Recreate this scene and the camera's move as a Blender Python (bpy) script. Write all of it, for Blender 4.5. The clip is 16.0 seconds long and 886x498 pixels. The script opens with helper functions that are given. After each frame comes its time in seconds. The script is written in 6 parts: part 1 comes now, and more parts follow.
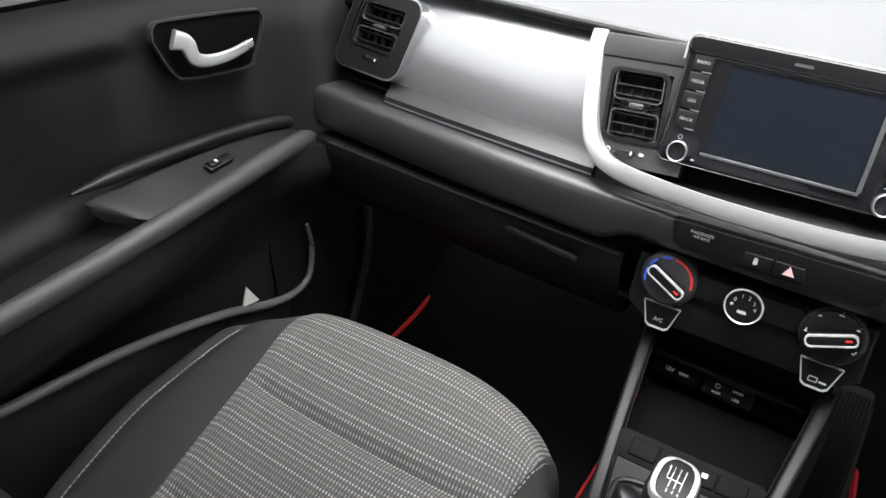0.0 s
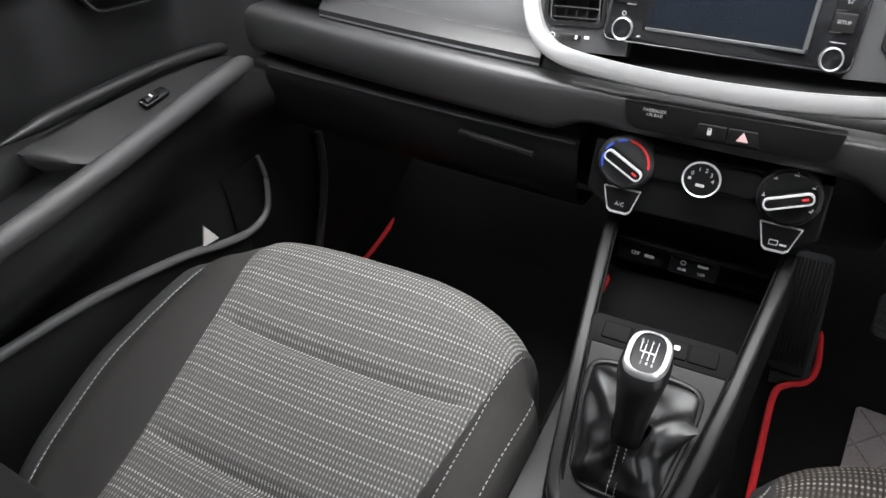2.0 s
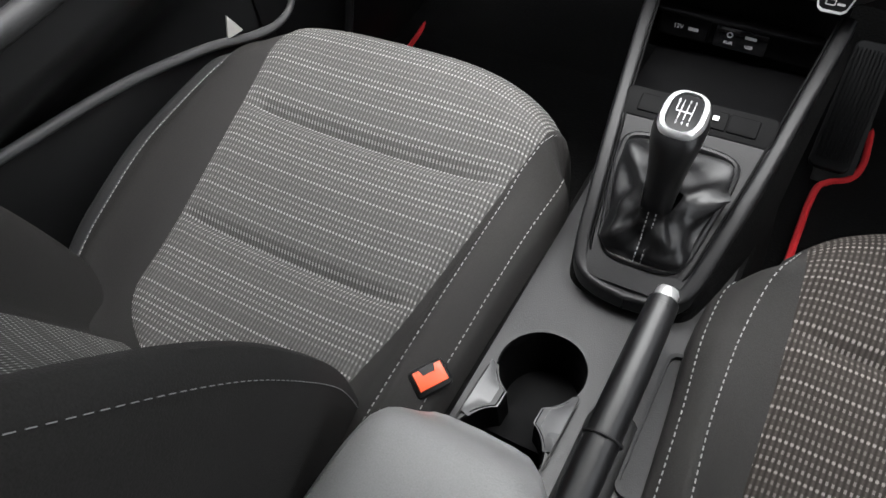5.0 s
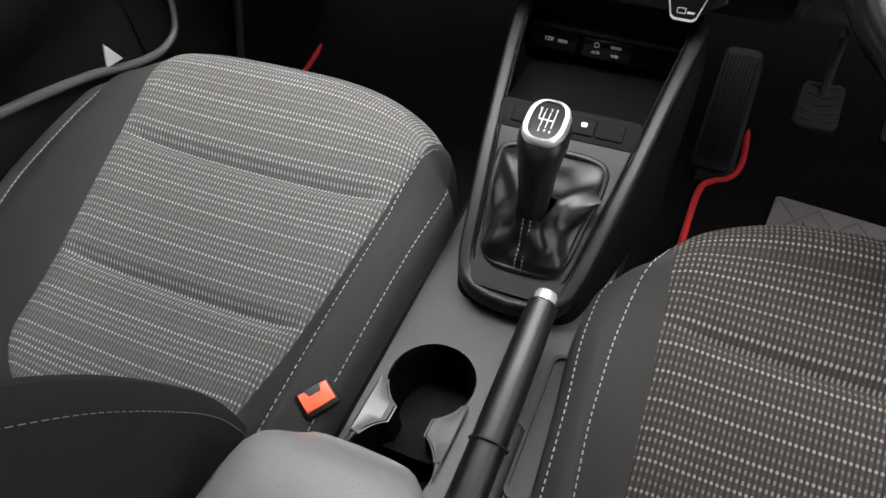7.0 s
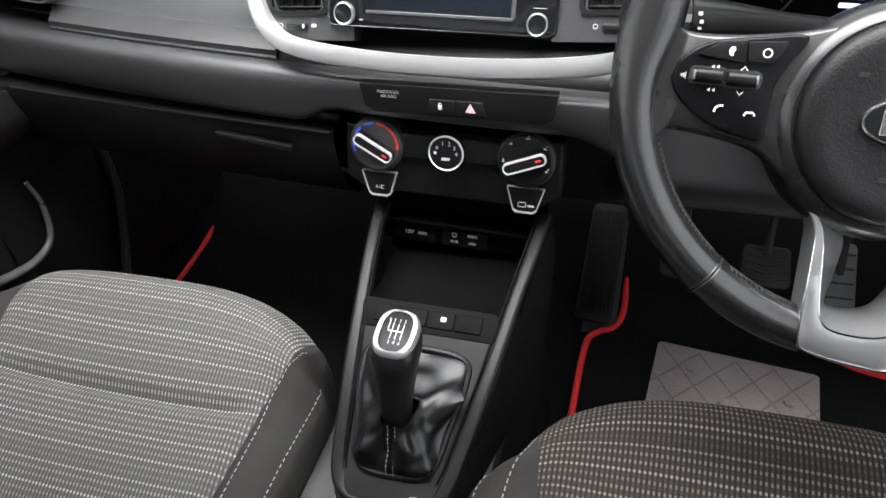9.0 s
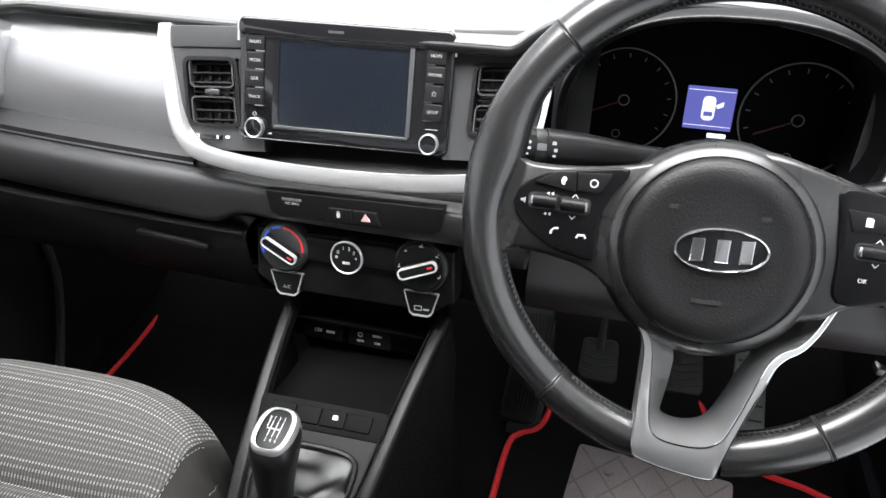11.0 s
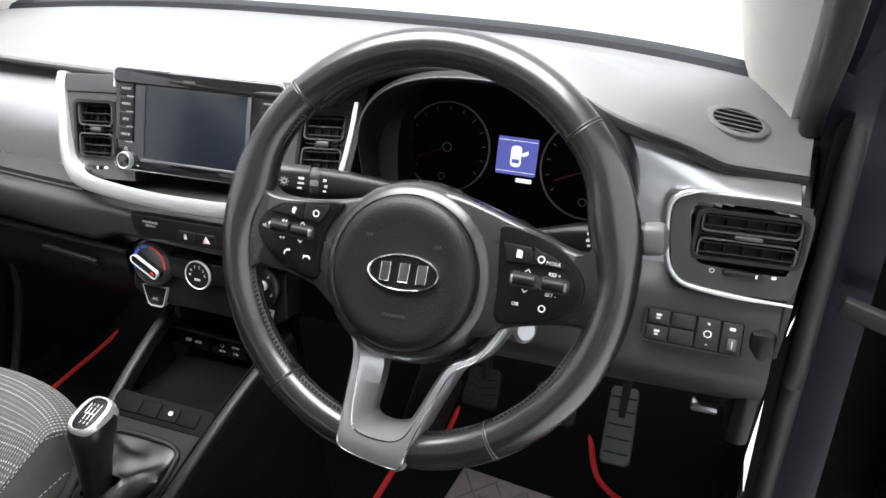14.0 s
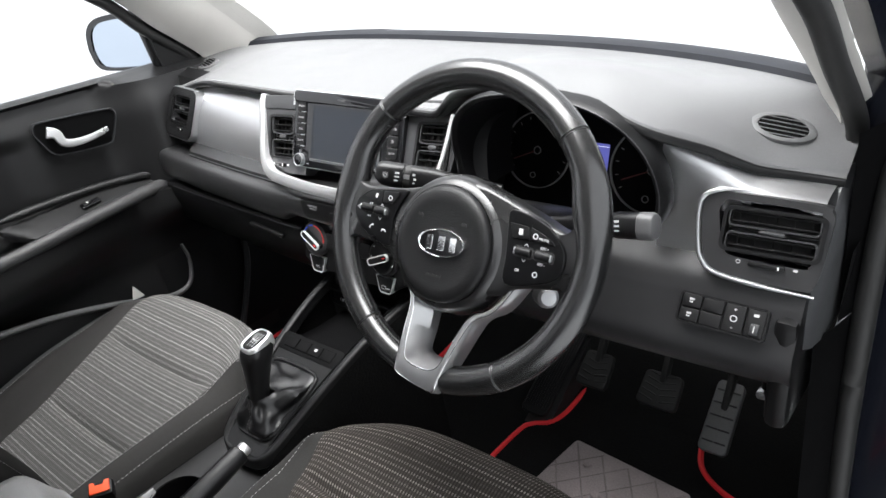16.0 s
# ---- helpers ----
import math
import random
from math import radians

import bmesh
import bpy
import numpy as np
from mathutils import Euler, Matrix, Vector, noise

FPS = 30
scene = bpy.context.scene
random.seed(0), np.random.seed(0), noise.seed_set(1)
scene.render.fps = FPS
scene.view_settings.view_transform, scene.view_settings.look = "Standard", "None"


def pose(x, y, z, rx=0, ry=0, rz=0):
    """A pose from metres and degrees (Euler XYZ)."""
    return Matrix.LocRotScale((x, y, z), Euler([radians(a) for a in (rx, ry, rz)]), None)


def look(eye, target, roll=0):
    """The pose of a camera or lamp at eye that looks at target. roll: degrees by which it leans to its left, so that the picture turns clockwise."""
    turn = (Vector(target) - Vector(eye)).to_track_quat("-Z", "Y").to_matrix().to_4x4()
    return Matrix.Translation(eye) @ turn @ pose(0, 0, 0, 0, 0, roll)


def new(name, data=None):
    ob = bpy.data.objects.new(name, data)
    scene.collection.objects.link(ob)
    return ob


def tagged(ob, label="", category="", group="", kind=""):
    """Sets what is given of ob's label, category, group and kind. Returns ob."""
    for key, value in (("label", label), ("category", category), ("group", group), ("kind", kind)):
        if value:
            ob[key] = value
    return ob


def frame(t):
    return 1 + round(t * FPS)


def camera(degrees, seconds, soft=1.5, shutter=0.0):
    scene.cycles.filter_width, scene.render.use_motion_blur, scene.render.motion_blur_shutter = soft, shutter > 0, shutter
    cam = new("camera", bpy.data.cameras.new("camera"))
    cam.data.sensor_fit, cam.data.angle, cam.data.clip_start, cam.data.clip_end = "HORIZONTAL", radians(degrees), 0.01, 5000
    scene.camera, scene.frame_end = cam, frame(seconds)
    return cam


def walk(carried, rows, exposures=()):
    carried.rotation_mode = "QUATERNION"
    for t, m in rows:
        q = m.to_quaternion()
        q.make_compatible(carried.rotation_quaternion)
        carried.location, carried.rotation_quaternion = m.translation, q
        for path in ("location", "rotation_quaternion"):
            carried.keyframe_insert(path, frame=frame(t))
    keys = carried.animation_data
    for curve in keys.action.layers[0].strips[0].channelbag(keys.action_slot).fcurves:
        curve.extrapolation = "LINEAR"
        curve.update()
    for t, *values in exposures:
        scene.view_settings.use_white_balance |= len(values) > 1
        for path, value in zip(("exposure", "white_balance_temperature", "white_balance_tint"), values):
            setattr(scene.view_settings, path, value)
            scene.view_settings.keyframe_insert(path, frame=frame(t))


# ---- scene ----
cam = camera(64.0, 16.0)
PATH = [
    (0, (0.062, 0.365, 0.91), (-0.868, 1.797, -0.131), 1.4),
    (0.5, (0.066, 0.364, 0.913), (-0.817, 1.792, -0.173), -0.8),
    (1, (0.068, 0.364, 0.904), (-0.767, 1.8, -0.21), -1.8),
    (1.5, (0.07, 0.359, 0.896), (-0.752, 1.783, -0.243), -2.5),
    (2, (0.071, 0.364, 0.883), (-0.725, 1.748, -0.321), -3.6),
    (2.5, (0.074, 0.36, 0.872), (-0.701, 1.716, -0.376), -3.1),
    (3, (0.075, 0.353, 0.864), (-0.724, 1.628, -0.454), -4.8),
    (3.5, (0.078, 0.344, 0.854), (-0.712, 1.563, -0.52), -5.0),
    (4, (0.085, 0.334, 0.839), (-0.699, 1.45, -0.625), -6.7),
    (6.5, (0.118, 0.341, 0.821), (-0.569, 1.41, -0.723), -7.2),
    (7, (0.138, 0.351, 0.821), (-0.469, 1.527, -0.678), -5.2),
    (7.5, (0.157, 0.366, 0.836), (-0.369, 1.618, -0.632), -3.9),
    (8, (0.163, 0.377, 0.846), (-0.383, 1.699, -0.552), -4.6),
    (8.5, (0.176, 0.401, 0.861), (-0.377, 1.767, -0.491), -5.7),
    (9, (0.195, 0.418, 0.877), (-0.31, 1.893, -0.376), -5.1),
    (11.5, (0.335, 0.42, 0.919), (-0.167, 2.093, -0.055), -1.7),
    (12, (0.382, 0.421, 0.933), (-0.167, 2.128, 0.047), -2.3),
    (12.5, (0.431, 0.417, 0.933), (-0.152, 2.122, 0.064), -2.9),
    (13, (0.485, 0.411, 0.928), (-0.13, 2.095, 0.043), -3.5),
    (13.5, (0.533, 0.414, 0.931), (-0.095, 2.084, 0.026), -3.4),
    (14, (0.586, 0.412, 0.931), (-0.074, 2.053, -0.003), -2.2),
    (14.5, (0.641, 0.419, 0.944), (-0.185, 2.009, 0.057), -2.7),
    (15, (0.709, 0.412, 0.949), (-0.298, 1.94, 0.142), -3.0),
    (15.5, (0.782, 0.396, 0.95), (-0.342, 1.852, 0.166), -3.7),
    (16, (0.855, 0.357, 0.971), (-0.383, 1.672, 0.112), -8.9),
]
EXPOSURE = [(0, -0.12), (1.5, 0.0), (3, 0.08), (4.2, 0.08), (6.5, 0.05), (7.5, 0.05), (9.5, 0.1), (11.5, 0.15), (13, 0.1), (14.5, 0.0), (16, -0.08)]
walk(cam, [(t, look(eye, target, roll)) for t, eye, target, roll in PATH], EXPOSURE)

# ---- world and light: a white photo studio ----
world = bpy.data.worlds.new("studio_world")
scene.world = world
world.use_nodes = True
world.node_tree.nodes["Background"].inputs[0].default_value = (0.93, 0.96, 1.0, 1)
world.node_tree.nodes["Background"].inputs[1].default_value = 1.95


def area_lamp(name, place, target, w, h, power, colour=(1, 1, 1)):
    data = bpy.data.lights.new(name, "AREA")
    data.shape, data.size, data.size_y, data.energy, data.color = "RECTANGLE", w, h, power, colour
    ob = new(name, data)
    ob.matrix_world = look(place, target)
    return tagged(ob, "large white studio softbox lamp above the car", "lamp")


area_lamp("studio_softbox", (0.1, 0.5, 3.0), (0.1, 0.55, 0.6), 3.2, 2.2, 310)


# ---- materials ----
def mat(name, colour, rough=0.5, metal=0.0, grain=0.0, size=0.002, vary=0.15, blotch=0.08, coat=0.0, spec=0.5, sheen=0.0):
    """Principled surface with fine grain relief and colour variation at two scales (metres)."""
    m = bpy.data.materials.new(name)
    m.use_nodes = True
    nt = m.node_tree
    b = nt.nodes["Principled BSDF"]
    b.inputs["Metallic"].default_value = metal
    b.inputs["Coat Weight"].default_value = coat
    b.inputs["Specular IOR Level"].default_value = spec
    b.inputs["Sheen Weight"].default_value = sheen
    co = nt.nodes.new("ShaderNodeTexCoord")
    fine = nt.nodes.new("ShaderNodeTexNoise")
    fine.inputs["Scale"].default_value, fine.inputs["Detail"].default_value = 1 / size, 3
    big = nt.nodes.new("ShaderNodeTexNoise")
    big.inputs["Scale"].default_value, big.inputs["Detail"].default_value = 1 / blotch, 4
    nt.links.new(co.outputs["Object"], fine.inputs["Vector"])
    nt.links.new(co.outputs["Object"], big.inputs["Vector"])
    add = nt.nodes.new("ShaderNodeMath")
    add.operation = "ADD"
    nt.links.new(fine.outputs["Fac"], add.inputs[0])
    nt.links.new(big.outputs["Fac"], add.inputs[1])
    ramp = nt.nodes.new("ShaderNodeMapRange")
    ramp.inputs["From Min"].default_value, ramp.inputs["From Max"].default_value = 0.6, 1.4
    nt.links.new(add.outputs[0], ramp.inputs["Value"])
    mix = nt.nodes.new("ShaderNodeMix")
    mix.data_type = "RGBA"
    mix.inputs[6].default_value = (*[c * (1 - vary) for c in colour], 1)
    mix.inputs[7].default_value = (*[min(1, c * (1 + vary)) for c in colour], 1)
    nt.links.new(ramp.outputs[0], mix.inputs[0])
    nt.links.new(mix.outputs[2], b.inputs["Base Color"])
    rr = nt.nodes.new("ShaderNodeMapRange")
    rr.inputs["From Min"].default_value, rr.inputs["From Max"].default_value = 0.3, 0.7
    rr.inputs["To Min"].default_value, rr.inputs["To Max"].default_value = max(0.02, rough * 0.88), min(1, rough * 1.12)
    nt.links.new(big.outputs["Fac"], rr.inputs["Value"])
    nt.links.new(rr.outputs[0], b.inputs["Roughness"])
    if grain:
        bump = nt.nodes.new("ShaderNodeBump")
        bump.inputs["Strength"].default_value, bump.inputs["Distance"].default_value = grain, size * 0.4
        nt.links.new(fine.outputs["Fac"], bump.inputs["Height"])
        nt.links.new(bump.outputs[0], b.inputs["Normal"])
    return m


def glow(name, colour, strength):
    m = bpy.data.materials.new(name)
    m.use_nodes = True
    b = m.node_tree.nodes["Principled BSDF"]
    b.inputs["Base Color"].default_value = (0.01, 0.01, 0.01, 1)
    b.inputs["Emission Color"].default_value = (*colour, 1)
    b.inputs["Emission Strength"].default_value = strength
    return m


def woven(name, dark, mid, light, rib=0.0055, row=0.0085):
    """Seat cloth: upright ribs crossed by rows of pale dashes, with wider tonal bands."""
    m = bpy.data.materials.new(name)
    m.use_nodes = True
    nt = m.node_tree
    b = nt.nodes["Principled BSDF"]
    b.inputs["Roughness"].default_value = 0.92
    b.inputs["Specular IOR Level"].default_value = 0.06
    b.inputs["Sheen Weight"].default_value = 0.0
    uv = nt.nodes.new("ShaderNodeUVMap")
    sep = nt.nodes.new("ShaderNodeSeparateXYZ")
    nt.links.new(uv.outputs[0], sep.inputs[0])

    def op(kind, a, c=None, c2=None):
        n = nt.nodes.new("ShaderNodeMath")
        n.operation = kind
        for i, v in enumerate((a, c, c2)):
            if v is None:
                continue
            if isinstance(v, (int, float)):
                n.inputs[i].default_value = v
            else:
                nt.links.new(v, n.inputs[i])
        return n.outputs[0]

    x, y = sep.outputs[0], sep.outputs[1]
    fx = op("FRACT", op("MULTIPLY", x, 1 / rib))
    ribs = op("SUBTRACT", 1, op("SMOOTH_MIN", 1, op("MULTIPLY", op("ABSOLUTE", op("SUBTRACT", fx, 0.5)), 2.6), 0.3))
    fy = op("FRACT", op("MULTIPLY", y, 1 / row))
    dash = op("LESS_THAN", op("ABSOLUTE", op("SUBTRACT", fy, 0.5)), 0.2)
    row_no = op("FLOOR", op("MULTIPLY", y, 1 / row))
    wn = nt.nodes.new("ShaderNodeTexWhiteNoise")
    wn.noise_dimensions = "1D"
    nt.links.new(row_no, wn.inputs["W"])
    band = op("MULTIPLY_ADD", op("SINE", op("MULTIPLY", y, 2 * math.pi / 0.055)), 0.3, 0.5)
    level = op("ADD", op("MULTIPLY", wn.outputs["Value"], 0.45), op("MULTIPLY", band, 0.55))
    line = op("LESS_THAN", op("ABSOLUTE", op("SUBTRACT", op("FRACT", op("MULTIPLY", y, 1 / (row * 3))), 0.5)), 0.035)
    thread = op("MULTIPLY", op("GREATER_THAN", ribs, 0.42), op("MULTIPLY", dash, level))
    thread = op("MINIMUM", op("ADD", thread, op("MULTIPLY", line, op("MULTIPLY", op("GREATER_THAN", ribs, 0.2), 0.5))), 1)
    noise_tex = nt.nodes.new("ShaderNodeTexNoise")
    noise_tex.inputs["Scale"].default_value = 900
    nt.links.new(uv.outputs[0], noise_tex.inputs["Vector"])
    base = nt.nodes.new("ShaderNodeMix")
    base.data_type = "RGBA"
    base.inputs[6].default_value, base.inputs[7].default_value = (*dark, 1), (*mid, 1)
    nt.links.new(op("MULTIPLY", op("ADD", ribs, op("MULTIPLY", noise_tex.outputs["Fac"], 0.5)), 0.8), base.inputs[0])
    top = nt.nodes.new("ShaderNodeMix")
    top.data_type = "RGBA"
    top.inputs[7].default_value = (*light, 1)
    nt.links.new(base.outputs[2], top.inputs[6])
    nt.links.new(thread, top.inputs[0])
    nt.links.new(top.outputs[2], b.inputs["Base Color"])
    bump = nt.nodes.new("ShaderNodeBump")
    bump.inputs["Strength"].default_value, bump.inputs["Distance"].default_value = 0.6, 0.0015
    nt.links.new(op("ADD", ribs, op("MULTIPLY", thread, 0.5)), bump.inputs["Height"])
    nt.links.new(bump.outputs[0], b.inputs["Normal"])
    return m


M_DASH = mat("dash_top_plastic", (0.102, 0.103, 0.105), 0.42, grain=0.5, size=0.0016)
M_BLACK = mat("black_grained_plastic", (0.007, 0.007, 0.0074), 0.38, grain=0.35, size=0.0014, vary=0.2, spec=0.24)
M_DOOR = mat("door_plastic", (0.01, 0.01, 0.0105), 0.36, grain=0.3, size=0.0013, vary=0.15, spec=0.4)
M_GREY = mat("dark_grey_plastic", (0.028, 0.0285, 0.03), 0.38, grain=0.2, size=0.0012)
M_SILVER = mat("satin_silver_panel", (0.56, 0.565, 0.575), 0.29, metal=0.9, vary=0.02, blotch=0.6)
M_TRIM = mat("bright_satin_trim", (0.8, 0.805, 0.81), 0.28, metal=0.78, vary=0.02, blotch=0.6)
M_BRIGHT = mat("bright_button_rim", (0.7, 0.705, 0.71), 0.3, metal=0.45, vary=0.02)
M_SPOKE = mat("satin_spoke_metal", (0.42, 0.425, 0.43), 0.31, metal=0.78, vary=0.03)
M_CHROME = mat("chrome", (0.8, 0.8, 0.8), 0.08, metal=1.0, vary=0.02)
M_GLOSS = mat("piano_black", (0.006, 0.006, 0.007), 0.12, vary=0.1, coat=0.5)
M_SCREEN = mat("screen_glass", (0.006, 0.008, 0.012), 0.14, vary=0.1)
M_RUBBER = mat("black_rubber", (0.012, 0.012, 0.012), 0.6, grain=0.3, size=0.002)
M_LEATHER = mat("black_leather", (0.006, 0.006, 0.0065), 0.33, grain=0.12, size=0.001, vary=0.2)
M_RIM = mat("wheel_leather", (0.011, 0.011, 0.0115), 0.25, grain=0.05, size=0.0009, vary=0.1, spec=1.0)
M_HUB = mat("hub_plastic", (0.0115, 0.0115, 0.012), 0.28, grain=0.1, size=0.001, vary=0.12, spec=0.85)
M_POD = mat("key_pod_plastic", (0.003, 0.003, 0.0034), 0.3, grain=0.1, size=0.001, vary=0.12, spec=0.2)
M_PAD = mat("airbag_cover", (0.008, 0.008, 0.0085), 0.42, grain=0.5, size=0.0016, vary=0.15, spec=0.3)
M_ARMREST = mat("armrest_vinyl", (0.23, 0.23, 0.23), 0.34, grain=0.5, size=0.0012)
M_BOLSTER = mat("bolster_cloth", (0.022, 0.021, 0.0203), 0.92, grain=0.9, size=0.0012, vary=0.25, spec=0.25)
M_PIPING = mat("bolster_vinyl", (0.035, 0.035, 0.036), 0.5, grain=0.4, size=0.0012)
M_CLOTH = woven("woven_seat_cloth", (0.04, 0.039, 0.0375), (0.115, 0.113, 0.11), (0.33, 0.326, 0.318), rib=0.0043, row=0.0074)
# same cloth for the driver seat, darkened to carry the shade on that side
M_CLOTH_SHADED = woven("shaded_seat_cloth", (0.018, 0.0155, 0.014), (0.05, 0.044, 0.04), (0.2, 0.184, 0.174), rib=0.0046, row=0.0086)
M_PADDED = mat("padded_strip", (0.022, 0.022, 0.0228), 0.34, grain=0.2, size=0.0012, vary=0.15, spec=0.6)
M_SATIN = mat("dark_satin_frame", (0.3, 0.305, 0.315), 0.36, metal=0.75, vary=0.05)
M_LIP = mat("worn_lip_plastic", (0.075, 0.075, 0.077), 0.4, grain=0.3, size=0.0012)
M_STITCH = mat("grey_thread", (0.26, 0.26, 0.255), 0.8)
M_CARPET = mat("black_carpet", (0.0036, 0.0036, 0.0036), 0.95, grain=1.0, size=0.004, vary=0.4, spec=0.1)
M_SEAM = mat("dark_felt", (0.17, 0.147, 0.145), 0.95, grain=0.6, size=0.003, vary=0.3, spec=0.1)
# blacker than real plastic: the shade of deep recesses is put into its colour
M_SHADE = mat("shade_black_plastic", (0.0024, 0.0024, 0.0026), 0.6, grain=0.3, size=0.0014, vary=0.2, spec=0.06)
M_RAIL = mat("console_rail_plastic", (0.009, 0.009, 0.0095), 0.36, grain=0.25, size=0.0014, vary=0.2, spec=0.22)
M_DECK = mat("console_deck_plastic", (0.0125, 0.0125, 0.013), 0.36, grain=0.4, size=0.0014, vary=0.2)
M_GRIP = mat("satin_grey_grip", (0.1, 0.1, 0.102), 0.28, metal=0.2, vary=0.05)
M_HEEL = mat("heel_pad_felt", (0.22, 0.19, 0.187), 0.9, grain=0.8, size=0.003, vary=0.3, spec=0.2)
M_RED = mat("red_binding", (0.62, 0.012, 0.018), 0.7, grain=0.6, size=0.002)
M_BUCKLE = mat("orange_red_plastic", (0.85, 0.1, 0.03), 0.4)
M_PAINT = mat("navy_car_paint", (0.007, 0.008, 0.0125), 0.24, coat=0.15, spec=0.35, vary=0.1)
M_PILLAR = mat("pale_pillar_trim", (0.5, 0.49, 0.465), 0.85, grain=0.5, size=0.0015, vary=0.06)
M_WHITE = mat("white_print", (0.56, 0.56, 0.56), 0.6)
M_REDP = mat("red_print", (0.7, 0.03, 0.03), 0.5)
M_BLUEP = mat("blue_print", (0.03, 0.09, 0.62), 0.5)
M_PINKP = mat("pink_print", (0.7, 0.46, 0.46), 0.5)
M_STUDIO = mat("white_studio_paint", (0.82, 0.83, 0.84), 0.7, vary=0.02, blotch=1.5)
M_WALL = mat("grey_wall_paint", (0.25, 0.25, 0.255), 0.8, vary=0.1, blotch=0.6)
M_KNEE = mat("knee_panel_plastic", (0.02, 0.02, 0.021), 0.4, grain=0.3, size=0.0014, vary=0.12)
M_EDGE = mat("dark_screen_edge", (0.042, 0.0435, 0.046), 0.4, vary=0.05)
M_STALK = mat("stalk_plastic", (0.0075, 0.0075, 0.008), 0.3, grain=0.1, size=0.001, vary=0.1, spec=0.4)
M_DIM = mat("gauge_print", (0.2, 0.2, 0.2), 0.5)
M_DIMRED = mat("gauge_needle", (0.09, 0.008, 0.007), 0.5)
M_FAINT = mat("faint_grey_print", (0.26, 0.26, 0.265), 0.6)
M_STEEL = mat("worn_pedal_steel", (0.12, 0.12, 0.12), 0.5, metal=0.3, grain=0.3, size=0.003)
M_BLUE = glow("blue_display", (0.13, 0.14, 0.52), 0.9)
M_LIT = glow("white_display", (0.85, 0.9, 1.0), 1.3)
M_MIRROR = mat("mirror_glass", (0.5, 0.56, 0.64), 0.02, metal=1.0, vary=0.0)
M_GLASS = bpy.data.materials.new("clear_glass")
M_GLASS.use_nodes = True
_g = M_GLASS.node_tree.nodes["Principled BSDF"]
_g.inputs["Transmission Weight"].default_value, _g.inputs["Roughness"].default_value = 1.0, 0.0
_g.inputs["IOR"].default_value = 1.02


# ---- mesh helpers ----
def part(name, bm, material, parent=None, label="", smooth=True):
    me = bpy.data.meshes.new(name)
    bmesh.ops.recalc_face_normals(bm, faces=bm.faces)
    bm.to_mesh(me)
    bm.free()
    me.materials.append(material)
    if smooth:
        me.polygons.foreach_set("use_smooth", [True] * len(me.polygons))
        me.set_sharp_from_angle(angle=radians(38))
    ob = new(name, me)
    ob.parent = parent
    if label:
        ob["label"] = label
    return ob


def thing(name, label, category, m=None, group="", kind=""):
    ob = new(name)
    ob.empty_display_size = 0.02
    if m is not None:
        ob.matrix_basis = m
    return tagged(ob, label, category, group, kind)


def box(cx, cy, cz, sx, sy, sz, r=0.003, seg=2, m=None, bm=None):
    bm = bm or bmesh.new()
    made = bmesh.ops.create_cube(bm, size=1)
    vs = made["verts"]
    bmesh.ops.scale(bm, vec=(sx, sy, sz), verts=vs)
    bmesh.ops.translate(bm, vec=(cx, cy, cz), verts=vs)
    if m is not None:
        bmesh.ops.transform(bm, matrix=m, verts=vs)
    if r > 0:
        es = list({e for v in vs for e in v.link_edges})
        bmesh.ops.bevel(bm, geom=es, offset=min(r, min(sx, sy, sz) * 0.45), segments=seg, affect="EDGES", profile=0.5)
    return bm


def grid(rows, bm=None, close_u=False, close_v=False, uvs=None):
    """A sheet through rows of points."""
    bm = bm or bmesh.new()
    vs = [[bm.verts.new(p) for p in row] for row in rows]
    n, k = len(rows), len(rows[0])
    layer = bm.loops.layers.uv.verify() if uvs else None
    for i in range(n if close_u else n - 1):
        for j in range(k if close_v else k - 1):
            a, b, c, d = (i, j), (i, (j + 1) % k), ((i + 1) % n, (j + 1) % k), ((i + 1) % n, j)
            try:
                f = bm.faces.new([vs[p][q] for p, q in (a, b, c, d)])
            except ValueError:
                continue
            if uvs:
                for loop, (p, q) in zip(f.loops, (a, b, c, d)):
                    loop[layer].uv = uvs[p][q]
    return bm


def shell(rows, thick, inward=(0, 0, -1), close_u=False):
    """A sheet with thickness along a fixed direction."""
    d = Vector(inward) * thick
    ring = [list(r) + [tuple(Vector(p) + d) for p in reversed(r)] for r in rows]
    bm = grid(ring, close_v=True, close_u=close_u)
    if not close_u:
        k = len(ring[0])
        bm.verts.ensure_lookup_table()
        for base in (0, (len(ring) - 1) * k):
            h = k // 2
            for j in range(h - 1):
                try:
                    bm.faces.new([bm.verts[base + q] for q in (j, j + 1, k - 2 - j, k - 1 - j)])
                except ValueError:
                    pass
    return bm


def spline(points, n=10):
    """Catmull-Rom points through the given ones."""
    p = [Vector(q) for q in points]
    p = [p[0] * 2 - p[1]] + p + [p[-1] * 2 - p[-2]]
    out = []
    for i in range(1, len(p) - 2):
        for s in range(n):
            t = s / n
            a, b, c, d = p[i - 1 : i + 3]
            out.append(0.5 * (2 * b + (c - a) * t + (2 * a - 5 * b + 4 * c - d) * t * t + (3 * b - a - 3 * c + d) * t**3))
    return out + [p[-2]]


def rounded(points, times=3):
    """Corner cutting: a smooth line that never overshoots its points."""
    p = [Vector(q) for q in points]
    for _ in range(times):
        p = [p[0]] + [v for a, b in zip(p, p[1:]) for v in (a * 0.75 + b * 0.25, a * 0.25 + b * 0.75)] + [p[-1]]
    return p


